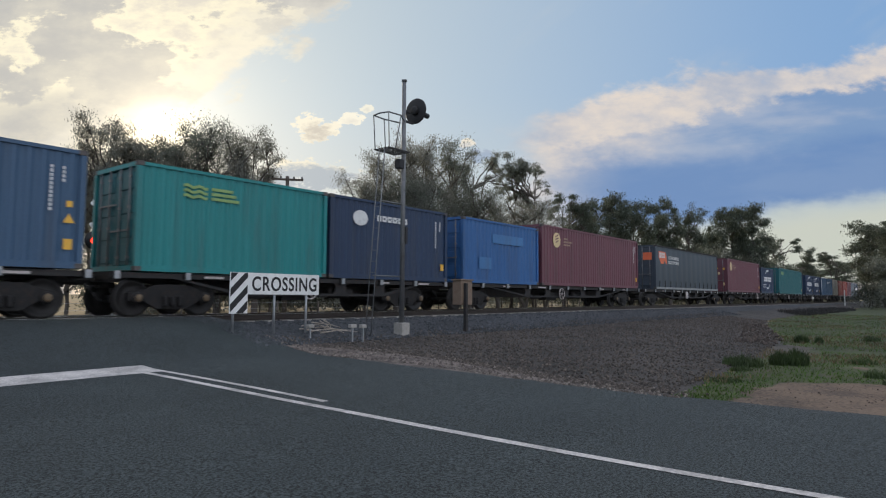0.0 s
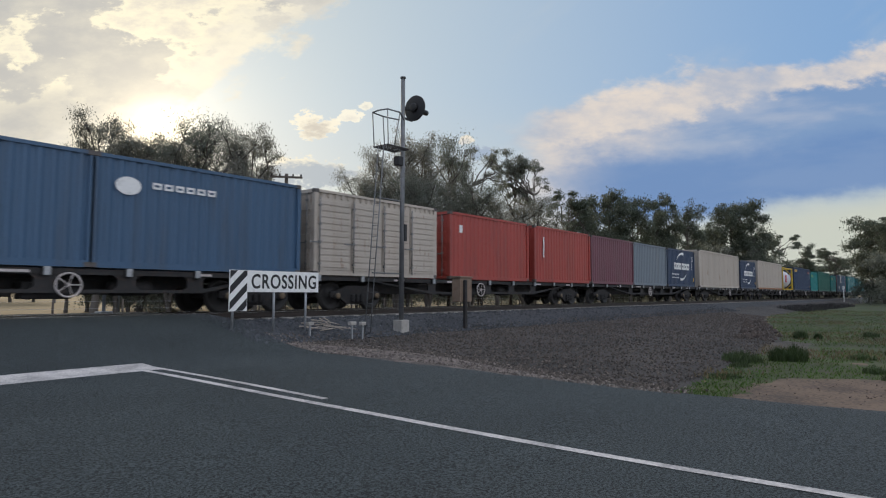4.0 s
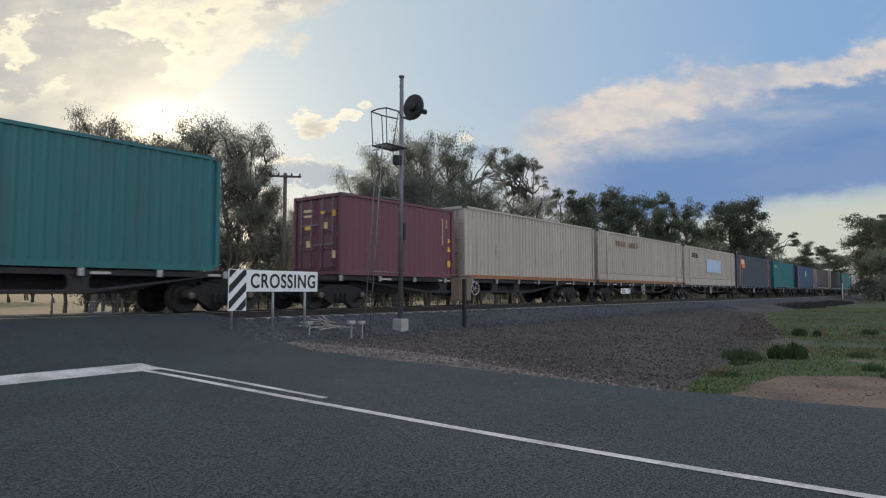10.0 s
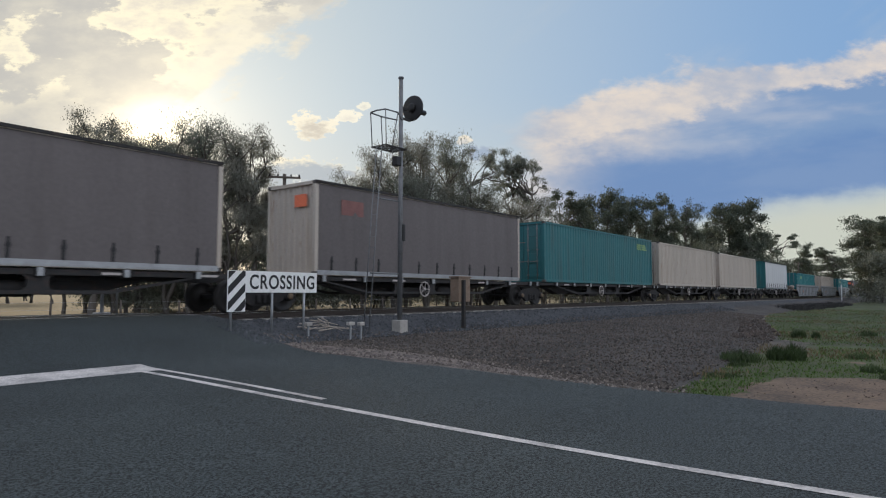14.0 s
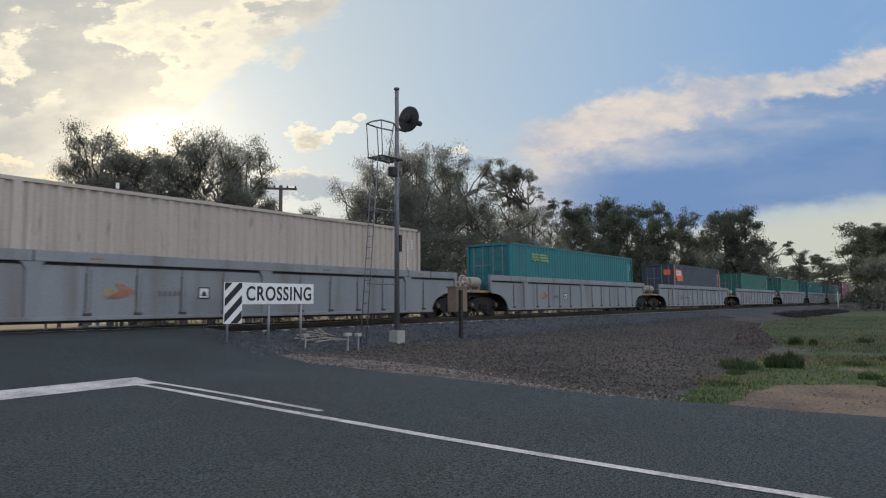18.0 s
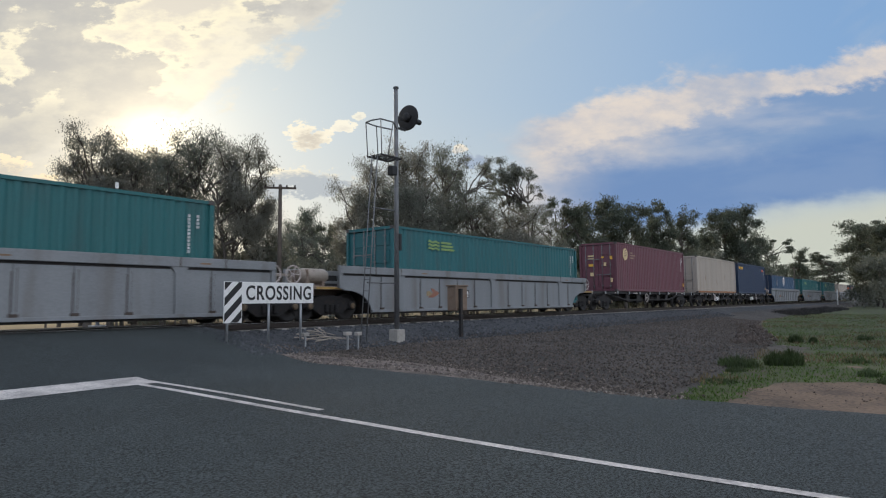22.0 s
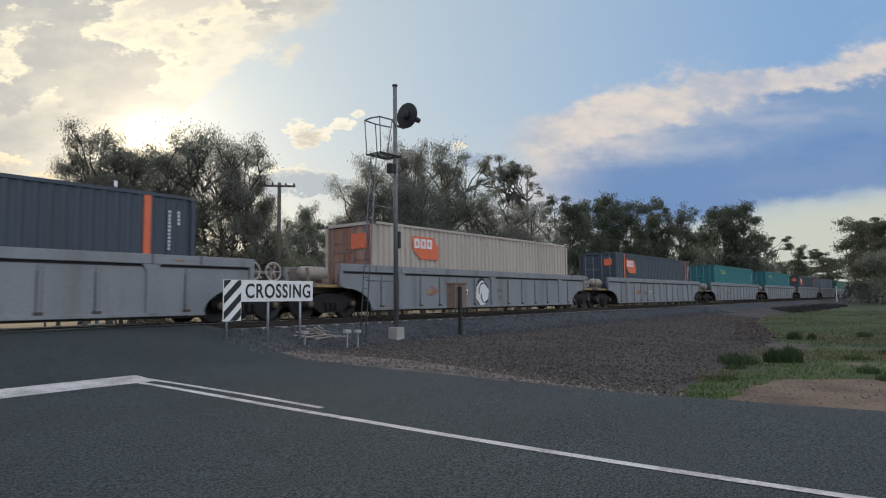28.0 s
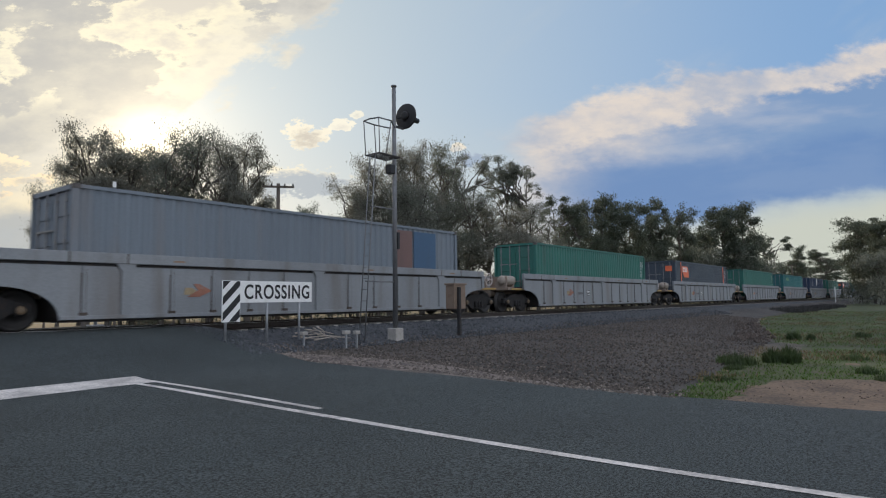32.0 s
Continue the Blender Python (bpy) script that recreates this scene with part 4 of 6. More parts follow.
def well_wagon(xc, marks=True):
    """Well wagon centred at xc: deep side girders between raised end platforms."""
    ob = rolling(new("well_wagon"), xc, 0.0)
    tagged(ob, "pale grey well wagon with ribbed side girders", "wagon", "wagons of the train")
    hl, yo = 9.0, 1.46
    for s in (-1, 1):
        bm = bmesh.new()
        y0, y1 = sorted((s * yo, s * (yo - 0.12)))
        box(bm, -hl, hl, y0, y1, 1.53, 1.775, 0.012)
        t = part("top_chord", bm, M_WELL, ob)
        y0, y1 = sorted((s * (yo - 0.07), s * (yo - 0.11)))
        arch = []
        for i in range(9):
            a = math.pi / 2 * i / 8
            arch.append((-hl + 0.30 + 1.20 * math.sin(a), 0.28 + 0.70 * math.cos(a)))
        outline = [(-hl, 1.06)] + arch + [(-x, z) for x, z in reversed(arch)] + [(hl, 1.06), (hl, 1.46), (-hl, 1.46)]
        # dark strip set behind the slot to stand for the shade in it
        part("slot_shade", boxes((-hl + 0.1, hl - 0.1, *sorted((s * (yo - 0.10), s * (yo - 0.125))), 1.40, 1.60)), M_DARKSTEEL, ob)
        part("side_plate", prism(bmesh.new(), outline, y0, y1), M_WELL, ob)
        y0, y1 = sorted((s * (yo - 0.01), s * (yo - 0.15)))
        part("bottom_chord", boxes((-hl + 1.5, hl - 1.5, y0, y1, 0.24, 0.33), bevel=0.008), M_WELL, ob)
        mains = (-6.05, -0.1, 6.05)
        pm = cached(("post", s), lambda: mesh_of("main_post", prism(bmesh.new(), [(-0.12, 0.33), (0.12, 0.33), (0.12, 1.36), (0.24, 1.53), (-0.24, 1.53), (-0.12, 1.36)], *sorted((s * (yo - 0.015), s * (yo - 0.10)))), M_WELL))
        rb = cached(("rib", s), lambda: mesh_of("rib", boxes((-0.035, 0.035, *sorted((s * (yo - 0.03), s * (yo - 0.10))), 0.33, 1.46)), M_WELL))
        for mx in mains:
            part("main_post", pm, M_WELL, ob, at=(mx, 0, 0))
        for rx in (-4.9, -3.75, -2.6, -1.4, 1.2, 2.4, 3.6, 4.8, -7.0, 7.0):
            part("rib", rb, M_WELL, ob, at=(rx, 0, 0))
        # dark strips paint in the shade beside each rib, over a rusty foot
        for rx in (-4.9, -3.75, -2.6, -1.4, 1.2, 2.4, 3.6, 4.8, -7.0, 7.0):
            part("rust_seam", cached(("seam", s), lambda: mesh_of("rust_seam", boxes((0.035, 0.062, *sorted((s * (yo - 0.065), s * (yo - 0.08))), 0.35, 1.38), (-0.062, -0.04, *sorted((s * (yo - 0.065), s * (yo - 0.08))), 0.35, 1.30), (-0.09, 0.09, *sorted((s * (yo - 0.028), s * (yo - 0.08))), 0.33, 0.40)), M_SEAM_SHADE)), M_SEAM_SHADE, ob, "painted shade beside the rib, with a rusty foot", at=(rx, 0, 0)) if s < 0 else None
        for jx in (-7.35, -6.05, 6.05, 7.35):
            part("chord_joint", boxes((jx - 0.018, jx + 0.018, *sorted((s * (yo + 0.004), s * (yo - 0.02))), 1.53, 1.775)), M_SEAM_SHADE, ob) if s < 0 else None
        part("end_post", boxes((-hl, -hl + 0.14, *sorted((s * (yo - 0.01), s * (yo - 0.13))), 1.06, 1.53)), M_WELL, ob)
        part("end_post", boxes((hl - 0.14, hl, *sorted((s * (yo - 0.01), s * (yo - 0.13))), 1.06, 1.53)), M_WELL, ob)
    # plates added to keep the wheel arches dark where the load would show
    for s in (-1, 1):
        for e in (-1, 1):
            part("well_shroud", boxes((*sorted((e * 6.6, e * 7.5)), *sorted((s * 1.30, s * 1.34)), 0.18, 1.3)), M_DARKSTEEL, ob)
    part("well_floor", boxes((-7.4, 7.4, -1.3, 1.3, 0.18, 0.28), (-7.5, -7.4, -1.3, 1.3, 0.28, 1.2), (7.4, 7.5, -1.3, 1.3, 0.28, 1.2)), M_DARKSTEEL, ob)
    for s in (-1, 1):
        x0, x1 = sorted((s * 7.5, s * 10.15))
        part("end_platform", boxes((x0, x1, -1.30, 1.30, 1.00, 1.10), (x0, x1, -0.35, 0.35, 0.72, 1.0), bevel=0.015), M_PLATFORM, ob)
        part("platform_edge", boxes((x0 + 0.3, x1 - 0.05, -1.315, -1.30, 1.01, 1.085)), M_EDGE, ob, "worn yellow platform edge")
        bogie(ob, s * 9.05, 0.0)
    part("air_reservoir", lathe(bmesh.new(), [(0.02, -0.55), (0.17, -0.52), (0.23, -0.42), (0.23, 0.42), (0.17, 0.52), (0.02, 0.55)], "X", 16, (-9.72, -0.95, 1.44)), M_RESERVOIR, ob, "beige air reservoir")
    part("reservoir_bracket", boxes((-10.05, -9.95, -1.12, -0.75, 1.10, 1.30), (-9.45, -9.35, -1.12, -0.75, 1.10, 1.30), (-10.14, -10.08, -1.2, -0.3, 1.1, 1.62), (-10.08, -9.35, -1.12, -0.75, 1.09, 1.13)), M_PLATFORM, ob)
    for k in (0.0, 0.75):
        part("hand_brake_wheel", cached("hw2", lambda: mesh_of("hand_brake_wheel", hand_wheel(0.27), M_PINKGREY)), M_PINKGREY, ob, "pale spoked hand brake wheel", at=(9.30 + k - 0.1, -1.05, 1.46))
    part("brake_stand", boxes((9.15, 9.25, -0.95, -0.85, 1.10, 1.5), (9.90, 10.0, -0.95, -0.85, 1.10, 1.5), (9.05, 10.10, -0.93, -0.81, 1.40, 1.48)), M_RESERVOIR, ob)
    coupling_ends(ob, 10.1)
    if marks:
        yf = -yo + 0.052
        part("arrow_mark", prism(bmesh.new(), [(-4.50, 0.74), (-4.15, 0.74), (-3.80, 0.90), (-4.15, 1.08), (-4.32, 1.08), (-4.18, 0.92)], yf, yf + 0.01), M_FADED_ORANGE, ob, "faded orange arrow emblem")
        part("arrow_tail", prism(bmesh.new(), [(-4.58, 0.80), (-4.36, 0.80), (-4.24, 0.90), (-4.36, 0.98), (-4.55, 0.98)], yf + 0.003, yf + 0.012), M_FADED_YELLOW, ob, "faded yellow emblem tail")
        bars(ob, M_FADED_NUMBER, *[(-3.25 + q * 0.13, -3.17 + q * 0.13, 0.80, 0.92) for q in range(6)], y=yf, name="number_lettering")
        pl = bars(ob, M_WHITE, (-2.18, -1.86, 0.73, 1.03), y=yf, name="data_plate", label="small white plate with a black triangle")
        bars(pl, M_DARKSTEEL, (-2.18, -1.86, 0.73, 0.76), (-2.18, -2.15, 0.76, 1.00), (-1.89, -1.86, 0.76, 1.00), (-2.18, -1.86, 1.00, 1.03), y=yf - 0.006, name="plate_border")
        part("triangle", prism(bmesh.new(), [(-2.11, 0.80), (-1.93, 0.80), (-2.02, 0.96)], yf - 0.008, yf), M_DARKSTEEL, pl)
        bars(ob, RUSTY, *[(-7.2 + q * 2.3, -6.9 + q * 2.3, 1.61, 1.65) for q in (1, 4, 6)], y=-yo - 0.004, name="rust_streak")
    return ob


# markings of the containers (kept as plain shapes)
def mark_waves(ob, length, x=None, h=HC, mat=None):
    """Lime wavy stripes and short bars near the leading top corner."""
    x = -length / 2 + 1.2 if x is None else x
    mat = mat or M_LIME
    for k in range(3):
        pts = []
        z = h - 0.42 - k * 0.13
        for i in range(9):
            pts.append((x + i * 0.085, z + 0.03 * math.sin(i * 1.5)))
        lo = [(a, b - 0.075) for a, b in pts]
        part("wave_stripe", prism(bmesh.new(), pts + lo[::-1], -CW / 2 - 0.005, -CW / 2 + 0.005), mat, ob, "painted wavy stripe")
    bars(ob, mat, (x + 0.8, x + 1.45, h - 0.50, h - 0.42), (x + 0.8, x + 1.55, h - 0.63, h - 0.55), (x + 0.8, x + 1.65, h - 0.76, h - 0.68), name="lettering")


def word_block(ob, mat, x, z, w, h, y=-CW / 2 - 0.004):
    """One letter-sized mark, as a plain hollow block."""
    k = min(w, h) * 0.32
    bars(ob, mat, (x, x + w, z, z + k), (x, x + w, z + h - k, z + h), (x, x + k, z + k, z + h - k), (x + w - k, x + w, z + k, z + h - k), y=y, name="word_block")


def mark_swoosh(ob, small_words=True):
    """White word bars with a swoosh above and below."""
    for x, w in ((-1.68, 0.44), (-1.18, 0.50), (-0.64, 0.46), (-0.02, 0.50), (0.54, 0.52), (1.12, 0.56)):
        word_block(ob, M_WHITE, x, 1.24, w, 0.48)
    arc_mark(ob, M_WHITE, 0.16, 1.30, 1.22, 80, 150, 0.22, 0.01, "white swoosh")
    arc_mark(ob, M_WHITE, -0.16, 1.46, 1.03, -100, -30, 0.20, 0.01, "white swoosh")
    if not small_words:
        disc_mark(ob, M_WHITE, -2.05, 2.22, 0.11, "small white round mark")
        bars(ob, M_WHITE, (-2.35, -1.75, 1.98, 2.04), name="lettering")
        return
    words(ob, "eco container", -2.27, -0.62, 0.83, 0.95, M_WHITE, "small white words")
    words(ob, "bamboo flooring", -2.16, -0.70, 0.57, 0.70, M_WHITE, "small white words")


def mark_shield(ob, length, x, h):
    """Orange five-sided badge with a pale bar."""
    part("badge", prism(bmesh.new(), [(x, h - 0.40), (x + 1.25, h - 0.40), (x + 1.55, h - 0.75), (x + 1.55, h - 1.25), (x + 0.45, h - 1.25), (x, h - 0.85)], -CW / 2 - 0.006, -CW / 2 + 0.006), M_ORANGE, ob, "orange badge")
    for k in range(3):
        word_block(ob, M_WHITE, x + 0.12 + 0.37 * k, h - 0.84, 0.30, 0.36, -CW / 2 - 0.010)


def mark_disc(ob, length, h, x=1.5):
    x -= length / 2
    disc_mark(ob, M_CREAM, x, h - 0.70, 0.38, "cream round emblem")
    for k in range(3):
        z = h - 0.86 + k * 0.15
        part("emblem_stroke", prism(bmesh.new(), [(x - 0.13, z), (x + 0.16, z + 0.11), (x + 0.16, z + 0.17), (x - 0.13, z + 0.06)], -CW / 2 - 0.010, -CW / 2), COLORS["maroon"], ob)
    for k, w in enumerate((0.45, 0.95, 0.70)):
        z = h - 0.62 - k * 0.16
        n = max(3, round(w / 0.12))
        bars(ob, M_DIM_CREAM, *[(x + 0.75 + i * w / n, x + 0.75 + (i + 0.7) * w / n, z, z + 0.09) for i in range(n)], name="lettering")


def warn_triangle(ob, length):
    """Small yellow warning triangle and label over the data plate."""
    x = length / 2 - 0.33
    part("warning_triangle", prism(bmesh.new(), [(x - 0.12, 1.02), (x + 0.12, 1.02), (x, 1.24)], -CW / 2 - 0.004, -CW / 2 + 0.006), M_YELLOW, ob, "yellow warning triangle")
    part("warning_label", boxes((x - 0.06, x + 0.06, -CW / 2 - 0.004, -CW / 2 + 0.006, 1.38, 1.52)), M_YELLOW, ob, "small yellow label")


def mark_codes(ob, length, h, mat=None):
    """Upright code lettering at the trailing end, and a data plate."""
    mat = mat or M_WHITE
    x = length / 2 - 0.75
    bars(ob, mat, *[(x, x + 0.05, h - 0.50 - i * 0.095, h - 0.43 - i * 0.095) for i in range(11)], name="code_lettering")
    bars(ob, mat, *[(x + 0.25, x + 0.30, h - 0.50 - i * 0.095, h - 0.43 - i * 0.095) for i in range(4)], name="code_lettering")
    bars(ob, M_YELLOW, (length / 2 - 0.42, length / 2 - 0.24, 0.42, 0.66), name="data_plate", label="small yellow data plate")


def mark_word(ob, mat, x, z, w, h, n):
    g = w / n
    for k in range(n):
        word_block(ob, mat, x + k * g, z, 0.78 * g, h)


def scrawl(ob, x, z, w, h, seed):
    """A looping hand-sprayed white scribble."""
    rnd = random.Random(seed)
    bm = bmesh.new()
    p = (x, z + h * 0.5)
    for i in range(14):
        q = (x + w * (i + 1) / 14 + rnd.uniform(-0.08, 0.04), z + h * (rnd.uniform(0.55, 1.0) if i % 2 else rnd.uniform(0.0, 0.4)))
        tube(bm, (p[0], -CW / 2 - 0.002, p[1]), (q[0], -CW / 2 - 0.002, q[1]), 0.016, n=5)
        p = q
    part("scrawl", bm, M_WHITE, ob, "white sprayed scribble")


def mark_ship(ob, x, z, r=0.60):
    disc_mark(ob, M_WHITE, x, z, r, "white round emblem", 0.92)
    part("emblem_sail", prism(bmesh.new(), [(x + a * r, z + b * r) for a, b in ((-0.35, -0.98), (0.45, -0.90), (0.38, -0.2), (0.15, 0.25), (0.05, 0.72), (-0.15, 0.30), (-0.1, -0.3))], -CW / 2 - 0.010, -CW / 2), COLORS["navy"], ob)


def tank_container(x):
    h = SC
    ob = rolling(new("tank_container"), x, DECK_Z)
    tagged(ob, "white cylindrical tank container in a yellow frame on a flat wagon", "tank container", "containers of the train")
    part("tank", lathe(bmesh.new(), [(0.02, -2.78), (0.55, -2.74), (0.95, -2.55), (1.10, -2.3), (1.12, -2.0), (1.12, 2.0), (1.10, 2.3), (0.95, 2.55), (0.55, 2.74), (0.02, 2.78)], "X", 36, (0, 0, 1.32)), paint("tank_white", (0.60, 0.61, 0.64), 0.2), ob, "white insulated tank barrel")
    for sy in (-1, 1):
        y0, y1 = sorted((sy * 1.219, sy * 1.10))
        part("bottom_rail", boxes((-2.9, 2.9, y0, y1, 0.03, 0.15)), COLORS["yellow"], ob)
        part("top_rail", boxes((-2.9, 2.9, y0, y1, h - 0.12, h - 0.02)), COLORS["yellow"], ob)
    for sx in (-1, 1):
        x0, x1 = sorted((sx * 3.03, sx * 2.88))
        part("end_frame", boxes((x0, x1, -1.219, -1.08, 0, h), (x0, x1, 1.08, 1.219, 0, h), (x0, x1, -1.08, 1.08, 0.02, 0.16), (x0, x1, -1.08, 1.08, h - 0.14, h)), COLORS["yellow"], ob)
        bm = bmesh.new()
        for sy in (-1, 1):
            tube(bm, (sx * 2.95, sy * 1.1, 0.75), (sx * 2.95, sy * 0.45, 0.12), 0.05, n=6)
            tube(bm, (sx * 2.95, sy * 1.1, 1.85), (sx * 2.95, sy * 0.45, h - 0.12), 0.05, n=6)
        part("end_brace", bm, COLORS["yellow"], ob)
    part("walkway", boxes((-2.6, 2.6, -0.3, 0.3, h - 0.10, h - 0.06)), M_GALV, ob)
    part("red_emblem", prism(bmesh.new(), [(-0.62 + 0.46 * math.copysign(abs(math.cos(a * math.pi / 16)) ** 0.7, math.cos(a * math.pi / 16)), 1.38 + 0.46 * math.copysign(abs(math.sin(a * math.pi / 16)) ** 0.7, math.sin(a * math.pi / 16))) for a in range(32)], -1.135, -1.09), paint("emblem_red", (0.50, 0.02, 0.035), 0.1), ob, "red rounded emblem")
    bars(ob, M_WHITE, (-0.88, -0.36, 1.12, 1.18), (-0.75, -0.49, 1.40, 1.62), y=-1.142, name="lettering")
    part("hazard_diamond", prism(bmesh.new(), [(2.45, 1.40), (2.65, 1.60), (2.45, 1.80), (2.25, 1.60)], -1.115, -1.05), paint("emblem_red", (0.5, 0.02, 0.03)), ob, "red diamond hazard placard")
    bars(ob, M_SKYBLUE, (1.45, 1.95, 1.30, 1.50), (1.45, 1.95, 1.62, 1.90), (2.02, 2.20, 1.28, 1.55), y=-1.132, name="placard")
    bars(ob, M_BLACK, (2.2, 2.5, 1.98, 2.06), y=-1.05, name="lettering")
    return ob


def vented_container(x):
    """White container whose near side is four slatted leaves."""
    ob = container(x, 6.06, SC, "white", "with slatted side doors")
    for k in range(4):
        x0 = -2.9 + k * 1.46
        d = part("side_door", boxes((x0, x0 + 1.40, -1.235, -1.215, 0.16, 2.45)), COLORS["white"], ob)
        bm = bmesh.new()
        for i in range(11):
            z = 0.24 + i * 0.2
            box(bm, x0 + 0.08, x0 + 1.32, -1.26, -1.235, z, z + 0.14, 0.01)
        part("slats", bm, COLORS["white"], d)
        part("lock_rod", cached("srod", lambda: mesh_of("lock_rod", rod(2.55), M_ROD)), M_ROD, d, at=Matrix.Translation((x0 + 0.05, -1.275, 0)) @ Matrix.Rotation(math.pi / 2, 4, "Z"))
    return ob


def buckles(ob, length):
    """Curtain straps with buckles along the lower edge, and a roof gutter."""
    n = round(length / 1.1)
    for i in range(n):
        x = -length / 2 + 0.7 + i * (length - 1.4) / (n - 1)
        part("strap", cached("strap", lambda: mesh_of("strap", boxes((-0.03, 0.03, -1.235, -1.20, 0.12, 0.62), (-0.05, 0.05, -1.245, -1.21, 0.40, 0.50)), M_BLACK)), M_BLACK, ob, at=(x, 0, 0))
    part("roof_gutter", boxes((-length / 2, length / 2, -1.25, -1.19, HC - 0.08, HC)), M_DARKSTEEL, ob)
    part("lower_rail", boxes((-length / 2 + 0.1, length / 2 - 0.1, -1.24, -1.20, 0.02, 0.16)), M_GALV, ob)


def base_panels(ob, length):
    """Flat pressed panels along the foot of a long container, with a shadow gap over them, and rusty post edges."""
    for a, b in ((-length / 2 + 0.20, -6.15), (-5.88, -4.7), (-4.7, 5.88), (6.15, length / 2 - 0.20)):
        part("base_panel", boxes((a + 0.03, b - 0.03, -CW / 2 + 0.002, -CW / 2 + 0.03, 0.16, 0.50), bevel=0.006), COLORS["white"], ob)
        part("panel_gap", boxes((a + 0.03, b - 0.03, -CW / 2 - 0.002, -CW / 2 + 0.02, 0.505, 0.525)), M_SEAM_SHADE, ob)
    for px in (-6.02, 6.02):
        for e, z0, z1 in ((-0.10, 0.3, 2.7), (0.085, 0.9, 2.8)):
            part("rust_edge", boxes((px + e, px + e + 0.02, -CW / 2 - 0.003, -CW / 2 + 0.01, z0, z1)), RUSTY, ob, "rust-stained post edge")


# ---- the train, from its leading wagon back ----
def mid(a, b):
    return (a + b) / 2


S, F, P = 6.06, 12.19, 14.63
k = container(0.05, F, SC, "steel", "with white code lettering")
mark_codes(k, F, SC)
warn_triangle(k, F)
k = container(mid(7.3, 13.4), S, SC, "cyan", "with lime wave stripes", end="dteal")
mark_waves(k, S, None, SC)
k = container(mid(13.55, 19.55), S, SC, "navy", "with white winged emblem")
mark_word(k, M_WHITE, -0.9, 2.02, 1.6, 0.20, 6)
disc_mark(k, M_WHITE, -1.7, 2.05, 0.26, "white winged emblem", 1.3)
mark_codes(k, S, SC)
k = container(mid(20.7, 26.66), S, SC, "blue", "with paler patches")
bars(k, paint("patch_blue_paint", (0.05, 0.17, 0.38)), (-0.9, 1.6, 1.75, 2.15), (-1.9, -1.0, 0.6, 1.1), name="repaint_patch")
k = container(mid(27.2, 39.1), F, 3.00, "maroon", "with a cream disc emblem")
mark_disc(k, F, 3.00)
mark_codes(k, F, HC)
k = container(mid(42.5, 56.95), P, HC, "char", "with an orange badge", frame_color="char", curtain=True)
part("end_badge", boxes((-P / 2 - 0.012, -P / 2 + 0.004, -0.95, -0.35, 2.0, 2.5)), M_ORANGE, k, "orange badge")
mark_shield(k, P, -P / 2 + 0.60, HC)
words(k, "CONTAINER", -4.84, -2.64, 2.13, 2.36, M_WHITE, "white capital letters")
words(k, "SOLUTIONS", -4.84, -2.64, 1.81, 2.04, M_WHITE, "white capital letters")
buckles(k, P)
k = container(66.42, F, HC, "maroon", "with a cream disc emblem")
mark_disc(k, F, HC, 1.15)
mark_codes(k, F, HC)
k = container(mid(73.3, 79.3), S, SC, "navy", "with white swooshes")
mark_swoosh(k)
k = container(mid(82.4, 97.0), P, HC, "dteal", "with lime wave stripes")
mark_waves(k, P)
mark_codes(k, P, HC)
for a, b in ((99.9, 106.0), (106.2, 112.3)):
    k = container(mid(a, b), S, SC, "navy", "with white swooshes")
    mark_swoosh(k, a < 100)
    mark_codes(k, S, SC)
k = container(mid(113.7, 119.6), S, SC, "steel", "with a white upright strip", end="navy")
bars(k, M_WHITE, (-2.75, -2.45, 0.4, 2.35), name="upright_strip")
k = container(mid(119.7, 125.6), S, SC, "steel", "with white winged emblem")
mark_word(k, M_WHITE, -1.6, 2.0, 1.8, 0.16, 6)
disc_mark(k, M_WHITE, -2.2, 2.0, 0.22, "white winged emblem", 1.4)
vented_container(mid(126.2, 132.3))
k = container(mid(133.1, 139.2), S, SC, "red")
bars(k, M_WHITE, (-2.4, -2.2, 1.9, 2.2), name="small_mark")
k = container(mid(139.7, 145.8), S, SC, "red", end="red")
bars(k, M_WHITE, (-2.2, -2.1, 1.2, 2.2), name="upright_strip")
k = container(mid(146.0, 151.9), S, SC, "maroon")
k = container(mid(152.0, 157.9), S, SC, "grey")
k = container(mid(158.1, 164.4), S, SC, "navy", "with white swooshes")
mark_swoosh(k)
mark_codes(k, S, SC)
container(mid(165.6, 177.7), F, HC, "white", "with rust streaks")
k = container(mid(178.35, 184.5), S, SC, "navy", "with white swooshes")
mark_swoosh(k)
mark_codes(k, S, SC)
container(mid(185.6, 197.75), F, HC, "white", "with an orange base rail")
tank_container(mid(198.4, 204.3))
k = container(mid(205.5, 217.6), F, HC, "navy", "with a yellow word mark")
mark_word(k, M_YELLOW, -F / 2 + 0.5, 2.41, 1.85, 0.28, 5)
mark_word(k, M_ORANGE, F / 2 - 1.9, 2.42, 0.8, 0.12, 3)
mark_codes(k, F, HC)
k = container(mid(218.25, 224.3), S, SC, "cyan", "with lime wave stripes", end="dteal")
mark_waves(k, S, -S / 2 + 0.5, SC)
container(mid(225.2, 237.3), F, HC, "green")
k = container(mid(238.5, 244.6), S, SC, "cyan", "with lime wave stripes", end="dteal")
mark_waves(k, S, -S / 2 + 0.6, SC)
k = container(mid(245.3, 257.6), F, HC, "steel", "with a white oval emblem", frame_color="navy")
mark_ship(k, -0.38, 2.28)
bars(k, M_WHITE, (-1.0, -0.42, 1.62, 1.92), name="emblem_foot", label="white block under the emblem")
word_block(k, M_WHITE, -0.38, 1.62, 0.65, 0.32)
